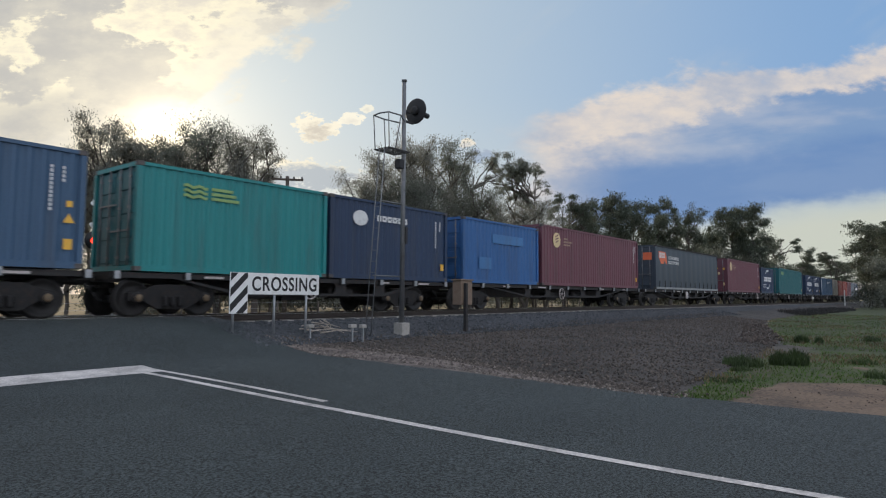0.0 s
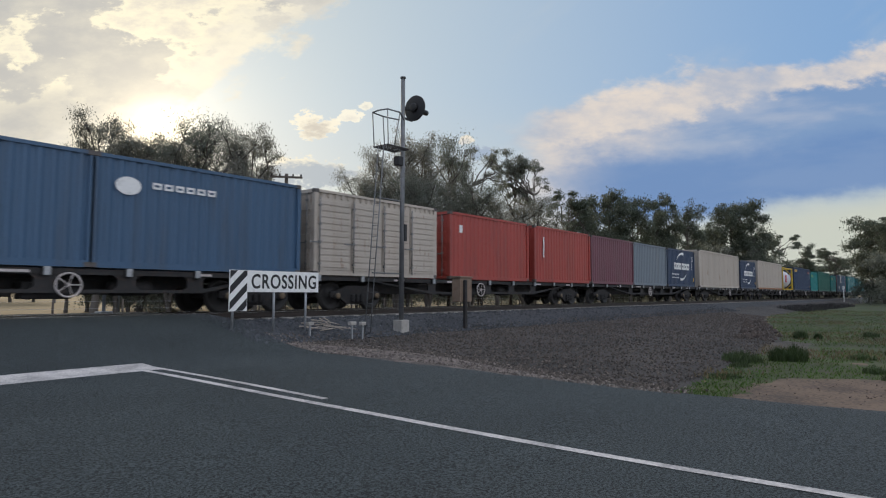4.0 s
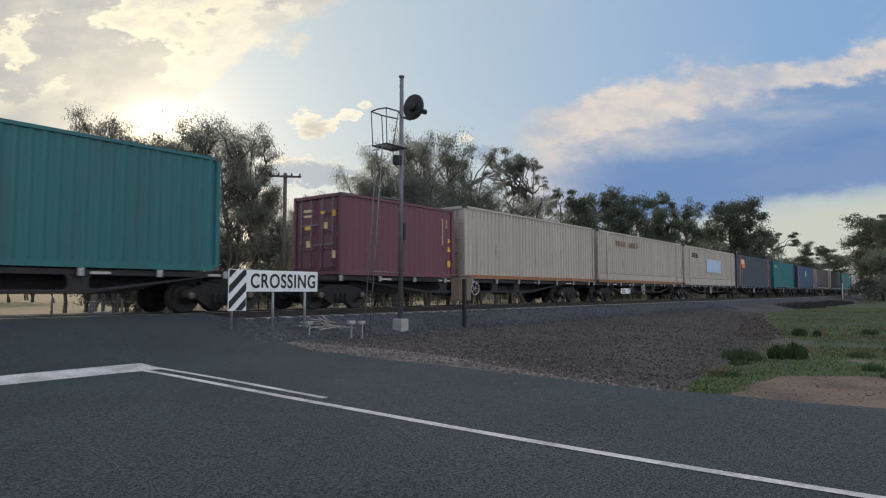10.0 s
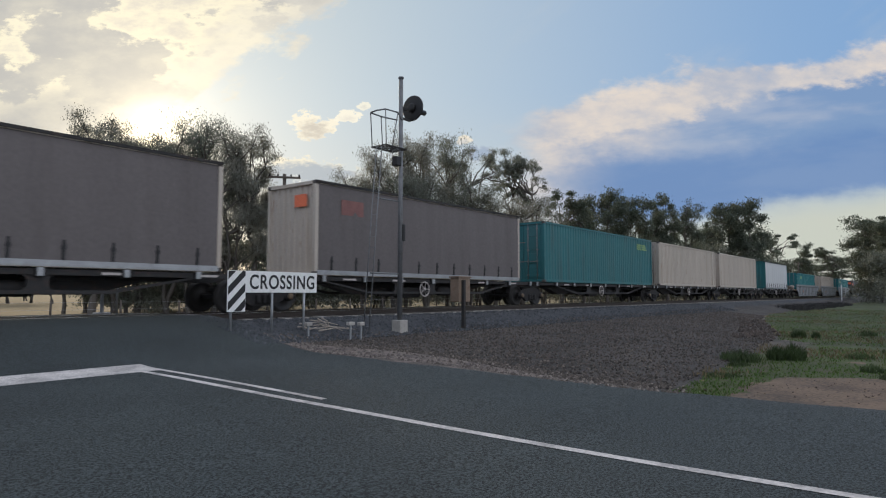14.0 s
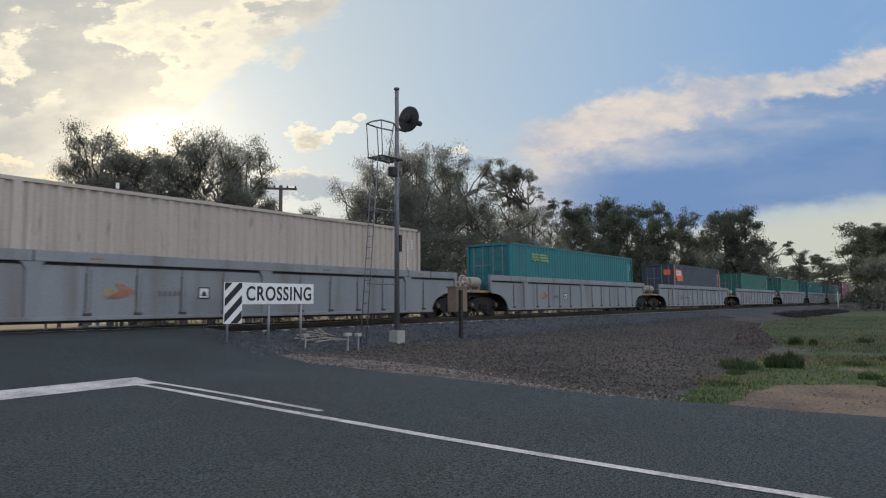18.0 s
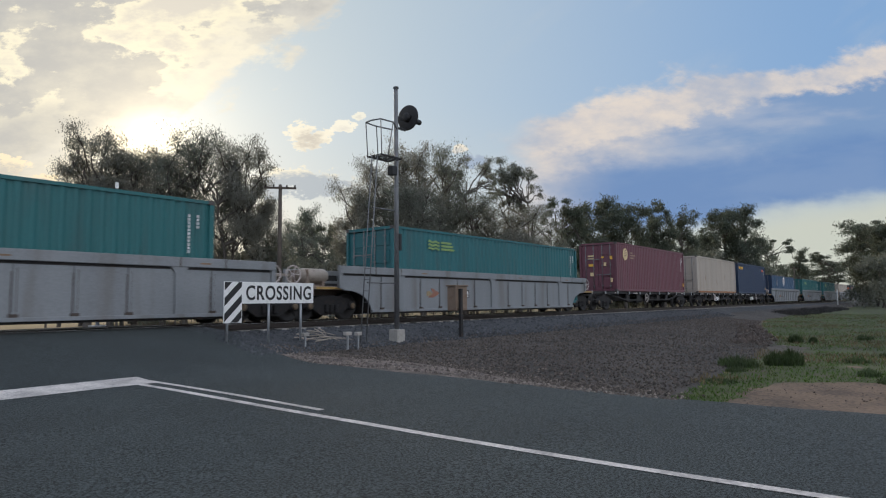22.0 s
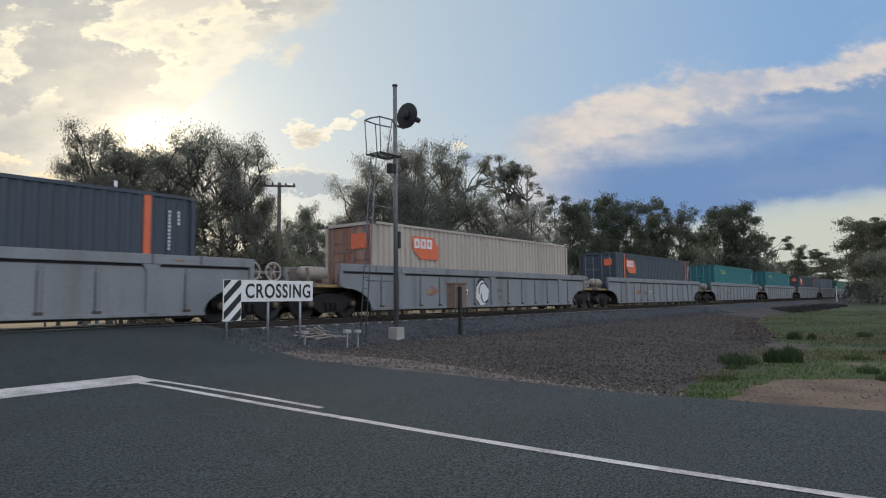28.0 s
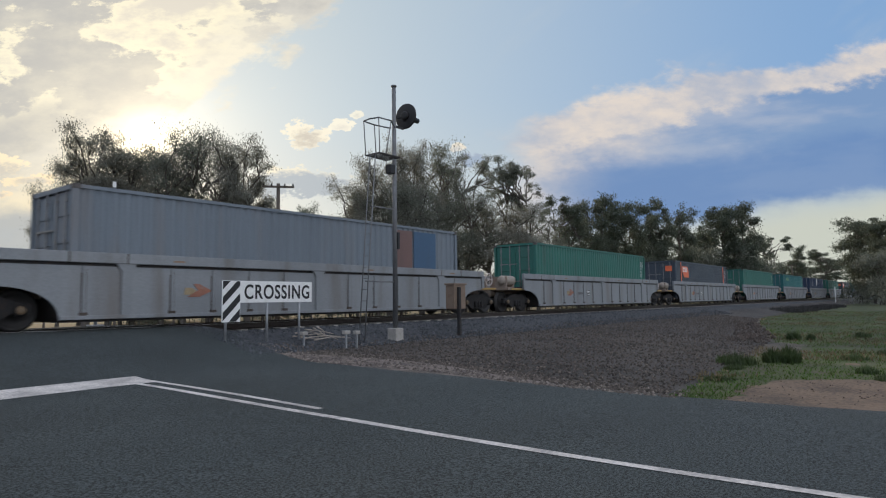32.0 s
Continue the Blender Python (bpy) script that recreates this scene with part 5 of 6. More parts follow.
bars(k, M_ORANGE, (-F / 2, -F / 2 + 0.14, 0.12, HC - 0.12), (F / 2 - 0.14, F / 2, 0.12, HC - 0.12), name="corner_stripe", label="orange corner stripe")
for x, w, h, seed in ((-3.53, 0.85, 0.80, 1), (-2.72, 0.78, 0.62, 2), (1.54, 0.84, 0.72, 4), (4.50, 0.60, 0.78, 5)):
    scrawl(k, x, 0.34, w, h, seed)
k = container(mid(261.6, 273.9), F, 3.13, "dteal", "with lime wave stripes")
mark_waves(k, F, -F / 2 + 0.50, 3.13)
k = container(mid(281.3, 293.4), F, 3.10, "teal", "with a faded wave mark")
k = container(mid(297.9, 303.85), S, SC, "maroon")
mark_codes(k, S, SC, M_CREAM)
warn_triangle(k, S)
container(mid(304.7, 316.8), F, HC, "white", "with an orange base rail")
k = container(mid(317.4, 332.05), P, HC, "white", "with orange base rail", mids=(-6.02, 6.02))
base_panels(k, P)
for q in range(9):
    if q != 4:
        bars(k, RUSTY, (-4.85 + q * 0.40, -4.60 + q * 0.40, 2.20, 2.52), name="ghost_mark", label="faded brown remains of a painted letter")
k = container(mid(332.6, 347.1), P, HC, "white", "with a pale blue patch")
base_panels(k, P)
bars(k, M_SKYBLUE, (-1.63, 2.57, 1.06, 2.15), name="repaint_patch", label="pale blue patch")
mark_waves(k, P, -5.40, HC - 0.10, M_BLACK)


def charcoal48(x, z=DECK_Z, short=False):
    ln = F if short else P
    h = HC if z > 1 else HW
    lead = 0.1 if short else 1.30
    k = container(x, ln, h, "char", "with an orange badge", z=z, mids=() if short else (-6.02, 6.02))
    mark_shield(k, ln, -ln / 2 + lead + 0.28, h)
    for sx in (-ln / 2 + lead - 0.09, ln / 2 - (0.2 if short else 1.39)):
        bars(k, M_ORANGE, (sx, sx + 0.18, 0.12, h - 0.10), name="upright_stripe", label="orange upright stripe")
    mark_codes(k, ln, h)
    part("end_badge", boxes((-ln / 2 - 0.012, -ln / 2 + 0.004, -0.95, -0.45, 2.1, 2.5)), M_ORANGE, k, "orange badge")
    return k


charcoal48(mid(347.8, 362.6))
k = container(mid(364.25, 376.3), F, HC, "teal2", "with lime wave stripes", end="teal")
mark_waves(k, F, -F / 2 + 0.5)
k = container(mid(379.5, 391.5), F, HC, "steel", "with orange corner stripes", frame_color="navy")
bars(k, M_ORANGE, (-F / 2, -F / 2 + 0.3, 0.12, HC - 0.12), (F / 2 - 0.12, F / 2, 0.12, HC - 0.12), name="corner_stripe", label="orange corner stripe")
mark_ship(k, -0.1, 1.95, 0.45)
mark_codes(k, F, HC)
for a, b in ((395.0, 406.8), (410.4, 422.3)):
    k = container(mid(a, b), F, HC, "curtain", "with faded orange badge", frame_color="white", curtain=True, doors=False)
    buckles(k, F)
    bars(k, material("faded_orange", (0.22, 0.10, 0.09), 0.7), (-F / 2 + 1.1, -F / 2 + 2.1, 2.0, 2.5), name="faded_badge")
    part("end_badge", boxes((-F / 2 - 0.012, -F / 2 + 0.004, -0.8, -0.2, 2.2, 2.6)), M_ORANGE, k, "orange badge")
k = container(mid(424.77, 439.4), P, HC, "dteal", "with lime wave stripes")
mark_waves(k, P, P / 2 - 2.6)
container(mid(440.6, 454.7), 13.72, HC, "white", "with upright braces", mids=(-6.02, 6.02))
container(mid(455.7, 469.6), 13.72, HC, "white", "with faint lettering", mids=(-6.02, 6.02))
k = container(mid(473.9, 486.1), F, HC, "pale", "with dark teal frame", frame_color="teal", curtain=True, doors=False)
buckles(k, F)

# flat wagons under them: ends, bogies, place of a data panel
FLATS = [(-8.0, 6.4, (-6.2, 4.6)), (6.8, 19.6, (8.4, 17.2)), (20.0, 39.4, (21.6, 37.0)), (40.3, 58.7, (42.0, 57.0)), (59.4, 78.6, (61.8, 76.3)), (78.9, 97.8, (80.8, 95.8)), (98.2, 113.0, (100.0, 111.1), 105.9), (113.3, 126.0, (115.0, 124.2)), (126.3, 145.5, (128.2, 143.4)), (145.9, 164.8, (147.6, 162.6)), (165.2, 184.8, (167.3, 183.0)), (185.1, 204.5, (186.7, 202.4)), (204.9, 223.3, (207.0, 221.3)), (223.6, 236.8, (225.8, 235.0)), (237.1, 256.9, (239.1, 254.6)), (258.4, 276.6, (260.7, 274.7)), (276.9, 295.6, (279.0, 293.6)), (295.9, 316.2, (298.0, 314.0)),
         (316.6, 331.9, (318.6, 332.05), 321.3), (332.2, 347.2, (347.4,)), (347.6, 362.2, (362.4,)), (362.6, 377.1, (377.3,)), (377.5, 392.8, (390.6,)), (393.2, 408.3, (395.0, 408.5)), (408.7, 423.5, (423.7,)), (423.9, 439.8, (440.0,)), (440.2, 454.9, (455.1,)), (455.3, 470.2, (468.2,)), (470.5, 489.0, (472.2, 486.6)),
         (655.2, 673.5, (657.3, 671.4)), (673.9, 686.9, (676.0, 684.9), 680.7), (687.3, 701.4, (689.3, 699.0), 693.8)]
# hand brake wheels: place along the train, and whether the wheel is a solid dish
WHEELS = [(48.77, True), (71.3, False), (104.73, False), (196.27, True), (249.07, False), (266.37, True), (324.09, False), (385.8, False), (695.69, False)]
for row in FLATS:
    at_wheel = [w for w in WHEELS if row[0] < w[0] < row[1]]
    flat_wagon(*row[:3], row[3] if len(row) > 3 else None, *(at_wheel[0] if at_wheel else ()))

# well wagons with their loads
WELLS = [(500.3, 500.4, "w", "teal2"), (521.2, 520.9, "w", "white"), (541.6, 541.9, "w", "teal2"), (562.4, 563.4, "s40", ""), (583.25, 583.5, "w40", "green"), (604.1, 603.4, "w40", "green"), (624.6, 624.4, "w", "teal"), (645.1, 646.2, "w", "dteal"),
         (711.8, 711.5, "b", "steel"), (732.5, 732.3, "w", "teal"), (753.4, 753.0, "w", "teal"), (774.1, 773.1, "e", "white"), (794.3, 794.3, "s", ""), (815.55, 815.6, "h", "white"), (836.6, 836.7, "s", ""), (857.9, 858.2, "w", "teal2"), (879.0, 879.0, "w", "teal2"), (900.3, 900.3, "s", ""), (921.4, 921.5, "g", "grey"), (942.7, 942.6, "w", "green")]
for i, kind in enumerate(("s", "w", "w", "b", "w", "s", "w", "w", "g", "w", "w")):
    WELLS.append((964.0 + 21.1 * i, 963.6 + 21.1 * i, kind, {"w": ("dteal", "green", "teal")[i % 3], "b": "navy", "g": "grey", "s": ""}[kind]))
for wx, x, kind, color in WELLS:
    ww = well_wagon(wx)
    if kind == "h":
        disc_at(ww, M_BLACK, -0.87, 0.82, 0.56, -1.405, "black-edged sprayed tag")
        disc_at(ww, M_WHITE, -0.87, 0.82, 0.51, -1.412, "white sprayed tag")
        for x0, z0, r, a0, a1 in ((-0.80, 0.92, 0.34, 20, 200), (-0.72, 0.70, 0.26, 150, 330), (-0.95, 1.16, 0.28, 30, 150)):
            tag = bmesh.new()
            for q in range(8):
                a, c = radians(a0 + (a1 - a0) * q / 8), radians(a0 + (a1 - a0) * (q + 1) / 8)
                tube(tag, (x0 + r * math.cos(a), -1.42, z0 + r * math.sin(a)), (x0 + r * math.cos(c), -1.42, z0 + r * math.sin(c)), 0.022, n=5)
            part("tag_line", tag, M_BLACK, ww, "black sprayed line")
        bars(ww, M_FADED_NUMBER, (0.30, 0.66, 0.86, 1.02), (0.40, 0.58, 0.55, 0.72), y=-1.41, name="grey_scribble", label="faded grey sprayed scribble")
    if kind == "w40":
        k = container(x, F, HW, color, z=WELL_Z)
        mark_codes(k, F, HW)
    elif kind == "w":
        k = container(x, P, HW, color, "with lime wave stripes" if color not in ("white", "green") else "", z=WELL_Z, mids=(-6.02, 6.02) if color == "white" else ())
        if color not in ("white", "green"):
            mark_waves(k, P, -P / 2 + 2.0, HW)
        mark_codes(k, P, HW)
    elif kind in ("s", "s40"):
        charcoal48(x, WELL_Z, short=kind == "s40")
    elif kind == "b":
        k = container(x, P, HW, color, "with white oval emblems", z=WELL_Z, frame_color="navy")
        bars(k, COLORS["navy"], (-4.75, -4.0, 1.60, 2.55), name="emblem_panel", label="dark blue square behind a small emblem")
        bars(k, M_WHITE, (-4.55, -4.2, 1.70, 1.80), (-4.42, -4.32, 1.9, 2.4), (-4.5, -4.25, 1.95, 2.1), y=-CW / 2 - 0.010, name="small_emblem")
        mark_ship(k, -0.25, 2.2)
        mark_codes(k, P, HW)
    elif kind == "e":
        container(x, P, HW, "white", "with rusty edges", z=WELL_Z, end="white")
    elif kind == "h":
        k = container(x, P, HW, "white", "with faded orange badge", z=WELL_Z, end="rusted", mids=(-6.02, 6.02))
        mark_shield(k, P, -P / 2 + 2.1, HW)
        part("end_badge", boxes((-P / 2 - 0.012, -P / 2 + 0.004, -0.95, -0.15, 1.95, 2.5)), M_ORANGE, k, "faded orange badge")
    else:
        k = container(x, P, HW, "grey", "with rust and blue patch", z=WELL_Z)
        bars(k, paint("patch_rust", (0.16, 0.09, 0.08)), (3.6, 4.5, 0.3, 2.7), name="rust_patch")
        bars(k, COLORS["steel"], (4.6, 5.9, 0.3, 2.7), name="blue_patch")
k = container(mid(658.93, 671.85), 12.90, HC, "maroon", "with a cream disc emblem")
mark_disc(k, 12.90, HC, 1.40)
mark_codes(k, 12.90, HC)
container(mid(675.3, 687.4), F, HC, "white", "with an orange base rail")
k = container(mid(688.5, 700.7), F, HC, "navy", "with a yellow word mark")
mark_word(k, M_YELLOW, -F / 2 + 0.45, 2.38, 1.6, 0.26, 5)
mark_word(k, M_ORANGE, F / 2 - 1.9, 2.42, 0.9, 0.16, 4)
mark_codes(k, F, HC)

# ---- beside the track ----
def crossing_sign():
    y = 13.2
    ob = new("crossing_sign")
    ob.location = (9.9, y, -0.45)
    tagged(ob, "white crossing board with black striped hazard panel on posts", "sign")
    ox, oz = -9.9, 0.45
    part("name_board", boxes((9.02 + ox, 11.22 + ox, -0.012, 0.012, 0.575 + oz, 1.10 + oz), bevel=0.004), M_SIGN, ob)
    hz = part("hazard_board", boxes((8.53 + ox, 9.02 + ox, -0.014, 0.012, 0.12 + oz, 1.10 + oz), bevel=0.004), M_SIGN, ob)
    lo, hi, x0, x1 = 0.13, 1.09, 8.545, 9.005
    for k in range(4):
        z = -0.22 + k * 0.37
        pts = []
        for px, pz, qx, qz in ((x0, z, x1, z + 0.46), (x1, z + 0.65, x0, z + 0.19)):
            for cz in ((lo, hi) if pz < qz else (hi, lo)):
                f = min(1.0, max(0.0, (cz - pz) / (qz - pz)))
                pts.append((px + (qx - px) * f, min(hi, max(lo, pz + (qz - pz) * f))))
        if z + 0.19 > hi:
            continue
        if z + 0.46 < hi < z + 0.65:
            pts.insert(2, (x1, hi))
        if z < lo < z + 0.19:
            pts.append((x0, lo))
        part("stripe", prism(bmesh.new(), [(px + ox, pz + oz) for px, pz in pts], -0.02, -0.013), M_BLACK, hz)
    me = letter_mesh("CROSSING", 2.0, 0.36, M_BLACK, 0.009, 1.12)
    part("lettering", me, M_BLACK, ob, "black capital letters", at=Matrix.Translation((10.13 + ox, -0.017, 0.838 + oz)) @ Matrix.Rotation(math.pi / 2, 4, "X"))
    for px, g, top in ((8.66, -0.42, 1.0), (9.83, -0.5, 1.0), (10.84, -0.58, 1.0)):
        bm = bmesh.new()
        tube(bm, (px + ox, 0.045, g + oz - 0.15), (px + ox, 0.045, top + oz), 0.032, n=10)
        part("post", bm, M_GALV, ob, "galvanised post")


crossing_sign()


def signal_mast():
    ob = new("signal_mast")
    ob.location = (13.88, 12.6, -0.55)
    tagged(ob, "tall grey railway signal mast seen from behind with ladder and cage", "signal")
    part("footing", boxes((-0.17, 0.17, -0.17, 0.17, -0.2, 0.33), bevel=0.02), M_CONCRETE, ob, "pale concrete block")
    bm = bmesh.new()
    tube(bm, (0, 0, 0.3), (0, 0, 7.58), 0.075, 0.062, 14)
    tube(bm, (0, 0, 7.57), (0, 0, 7.62), 0.085, 0.085, 12)
    part("pole", bm, M_MAST, ob, "galvanised tubular pole")
    z = 6.70
    hd = part("signal_head", lathe(bmesh.new(), [(0.02, -0.02), (0.34, -0.015), (0.365, 0.0), (0.365, 0.03), (0.02, 0.035)], "X", 32), M_BLACK, ob, "black round backing disc", at=Matrix.Translation((0.51, -0.02, z + 0.08)) @ Matrix.Rotation(radians(2), 4, "Z") @ Matrix.Diagonal((1, 1.08, 1.08, 1)))
    part("lamp_case", lathe(bmesh.new(), [(0.02, -0.12), (0.10, -0.12), (0.13, -0.09), (0.13, -0.02)], "X", 16), M_BLACK, hd)
    part("hood", lathe(bmesh.new(), [(0.09, 0.03), (0.075, 0.60), (0.065, 0.60), (0.07, 0.04)], "X", 16, (0, 0, -0.02)), M_BLACK, hd)
    part("bracket", boxes((0.05, 0.42, -0.03, 0.03, z - 0.36, z - 0.30), (0.05, 0.3, -0.02, 0.04, z - 0.05, z + 0.02)), M_BLACK, ob)
    # cage: platform, hoop and stays, towards the ladder
    part("platform", boxes((-0.95, -0.05, -0.29, -0.26, 5.33, 5.37), (-0.95, -0.05, 0.26, 0.29, 5.33, 5.37), *[(-0.95 + 0.1 * q, -0.92 + 0.1 * q, -0.26, 0.26, 5.34, 5.36) for q in range(10)]), M_DARKSTEEL, ob)
    hoop = [(-0.06, -0.08, 6.30), (-0.50, -0.34, 6.36), (-0.98, -0.30, 6.36), (-1.04, 0.0, 6.36), (-0.98, 0.30, 6.36), (-0.50, 0.34, 6.36), (-0.06, 0.08, 6.30)]
    for a, b in zip(hoop, hoop[1:]):
        part("guard_rail", tube(bmesh.new(), a, b, 0.022, n=6), M_MAST, ob)
    for a, b in (((-0.98, -0.30, 6.36), (-0.92, -0.28, 5.35)), ((-0.98, 0.30, 6.36), (-0.92, 0.28, 5.35)), ((-0.50, -0.34, 6.36), (-0.66, -0.28, 5.35)), ((-0.50, 0.34, 6.36), (-0.48, 0.28, 5.35))):
        part("stay", tube(bmesh.new(), a, b, 0.016, n=6), M_MAST, ob)
    lad = [(-1.38, 0.0), (-0.92, 5.35)]
    for s in (-0.11, 0.11):
        bm = bmesh.new()
        tube(bm, (lad[0][0], s, lad[0][1]), (lad[1][0], s, lad[1][1]), 0.017, n=6)
        part("ladder_stile", bm, M_MAST, ob)
    rm = cached("rung", lambda: mesh_of("rung", tube(bmesh.new(), (0, -0.11, 0), (0, 0.11, 0), 0.009, n=6), M_MAST))
    for i in range(17):
        f = (i + 0.6) / 17
        part("rung", rm, M_MAST, ob, at=(lad[0][0] + (lad[1][0] - lad[0][0]) * f, 0, 5.35 * f))
    for zz in (1.68, 3.83):
        f = zz / 5.35
        part("brace", tube(bmesh.new(), (0, 0, zz), (lad[0][0] + 0.5 * f, 0, zz), 0.022, n=6), M_MAST, ob)
    part("junction_box", boxes((-0.28, -0.06, -0.10, 0.10, 4.88, 5.16), bevel=0.02), M_BLACK, ob)
    part("cable_box", boxes((0.02, 0.12, -0.10, 0.02, 2.65, 3.15), bevel=0.01), M_BLACK, ob)


signal_mast()
bx = new("trackside_box")
bx.location = (16.9, 12.5, -0.50)
tagged(bx, "weathered brown steel cabinet on a dark post beside the ballast", "cabinet")
part("post", boxes((-0.055, 0.055, -0.055, 0.055, -0.2, 1.5), bevel=0.01), M_DARKSTEEL, bx)
M_TAN = material("tan_cabinet", (0.20, 0.145, 0.105), 0.7, 0, 0.2, 3, 30, 0.1, RUST, 0.4)
cab = part("case", boxes((-0.18, 0.46, 0.06, 0.42, 0.78, 1.58), bevel=0.02), M_TAN, bx)
part("lid", boxes((-0.22, 0.50, 0.03, 0.45, 1.58, 1.63), bevel=0.01), M_TAN, cab)
part("case_door", boxes((-0.13, 0.41, 0.045, 0.06, 0.84, 1.52), bevel=0.006), M_TAN, cab)


def stake(x, y, h, top):
    ob = new("marker_stake")
    ob.location = (x, y, ground_z(x, y))
    tagged(ob, "short steel stake with a small pale cap", "stake", "marker stakes")
    part("shaft", boxes((-0.02, 0.02, -0.02, 0.02, -0.1, h)), M_GALV, ob)
    part("cap", boxes((-top, top, -0.06, 0.06, h - 0.06, h + 0.03), bevel=0.012), M_CONCRETE, ob)


stake(11.25, 11.9, 0.46, 0.10)
stake(11.62, 11.9, 0.44, 0.08)
stake(10.55, 12.7, 0.38, 0.09)


def fallen_branch(x, y):
    ob = new("fallen_branch")
    ob.location = (x, y, ground_z(x, y) + 0.04)
    tagged(ob, "bleached dead branches lying on the ballast", "branch")
    wood = material("bleached_wood", (0.36, 0.31, 0.26), 0.9)
    rnd = random.Random(5)
    for i in range(11):
        a = (rnd.uniform(-0.3, 0.4), rnd.uniform(-0.3, 0.3), rnd.uniform(0.0, 0.34))
        b = (a[0] + rnd.uniform(0.4, 1.3), a[1] + rnd.uniform(-0.3, 0.3), rnd.uniform(-0.03, 0.08))
        c = (a[0] * 0.5 + b[0] * 0.5, a[1] * 0.5 + b[1] * 0.5 + rnd.uniform(-0.06, 0.06), a[2] * 0.5 + b[2] * 0.5 + rnd.uniform(-0.02, 0.07))
        bm = tube(bmesh.new(), a, c, 0.020, 0.014, 6)
        tube(bm, c, b, 0.014, 0.006, 6)
        part("twig", bm, wood, ob)


fallen_branch(11.0, 13.2)


ADDED_VANES = []


def crossing_mast():
    ob = new("crossing_signal")
    ob.location = (9.1, 21.0, -0.55)
    tagged(ob, "level crossing mast with white crossbuck and red flashing lights", "crossing signal")
    part("mast", tube(bmesh.new(), (0, 0, -0.2), (0, 0, 4.6), 0.055, n=12), M_GALV, ob)
    for s in (-1, 1):
        m4 = Matrix.Translation((-0.02, -0.10 - 0.01 * s, 3.62)) @ Matrix.Rotation(s * radians(35), 4, "Y")
        part("crossbuck_arm", boxes((-0.68, 0.68, -0.005, 0.005, -0.085, 0.085), bevel=0.003), M_SIGN, ob, at=m4)
    part("light_bar", boxes((-0.45, 0.45, -0.03, 0.03, 2.76, 2.82)), M_BLACK, ob)
    for x in (-0.43, 0.43):
        d = part("light_backing", lathe(bmesh.new(), [(0.02, -0.02), (0.29, -0.015), (0.29, 0.015), (0.02, 0.02)], "Y", 28, (x, -0.08, 2.79)), M_BLACK, ob)
        part("light_lens", lathe(bmesh.new(), [(0.02, -0.035), (0.08, -0.03), (0.125, -0.01), (0.125, 0.0)], "Y", 24, (x, -0.10, 2.79)), M_REDLAMP, d, "glowing red lens")
        bm = bmesh.new()
        for i in range(10):
            a, b = math.pi * i / 10, math.pi * (i + 1) / 10
            vs = [bm.verts.new((x + 0.14 * math.cos(t), yy, 2.79 + 0.14 * math.sin(t))) for t, yy in ((a, -0.10), (b, -0.10), (b, -0.20), (a, -0.20))]
            bm.faces.new(vs)
        part("visor", bm, M_BLACK, d)
        # made-up vane: covers the always lit lens so that it seems to flash
        flap = part("shutter", lathe(bmesh.new(), [(0.01, -0.004), (0.132, -0.004), (0.132, 0.004), (0.01, 0.004)], "Y", 20, (0, 0, -0.132)), M_BLACK, d, "added black vane that hides the lit lens", at=(x, -0.145, 2.922))
        ADDED_VANES.append((flap, x))
    part("base_cabinet", boxes((-0.2, 0.2, -0.2, 0.2, -0.1, 0.5), bevel=0.02), M_GALV, ob)
    g = new("boom_pole")
    g.location = (9.75, 21.4, -0.55)
    tagged(g, "slim grey pole with two round white reflectors", "pole")
    part("shaft", tube(bmesh.new(), (0, 0, -0.2), (0, 0, 5.15), 0.04, 0.03, 8), M_GALV, g)
    for z in (4.75, 5.10):
        part("reflector", boxes((-0.09, 0.03, -0.06, -0.04, z - 0.10, z + 0.10), bevel=0.01), M_SIGN, g)


crossing_mast()


def white_post(x, y, h):
    ob = new("marker_post")
    ob.location = (x, y, ground_z(x, y) - 0.1)
    tagged(ob, "white painted marker post beside the line", "post")
    part("shaft", boxes((-0.11, 0.11, -0.06, 0.06, 0, h), bevel=0.02), M_SIGN, ob)


# ---- trees ----
def limb(verts, faces, pts, radii, n=6):
    """A bent tapered tube through pts."""
    base = len(verts)
    for i, p in enumerate(pts):
        d = (pts[min(i + 1, len(pts) - 1)] - pts[max(i - 1, 0)]).normalized()
        q = d.to_track_quat("Z", "Y")
        for k in range(n):
            a = 2 * math.pi * k / n
            verts.append(tuple(p + q @ Vector((math.cos(a), math.sin(a), 0)) * radii[i]))
    for i in range(len(pts) - 1):
        for k in range(n):
            faces.append((base + i * n + k, base + i * n + (k + 1) % n, base + (i + 1) * n + (k + 1) % n, base + (i + 1) * n + k))


def bend(a, b, rnd, wob, n=5):
    out = []
    for i in range(n + 1):
        f = i / n
        p = a.lerp(b, f)
        w = wob * math.sin(math.pi * f)
        out.append(p + Vector((rnd.uniform(-w, w), rnd.uniform(-w, w), rnd.uniform(-w, w) * 0.5)))
    return out


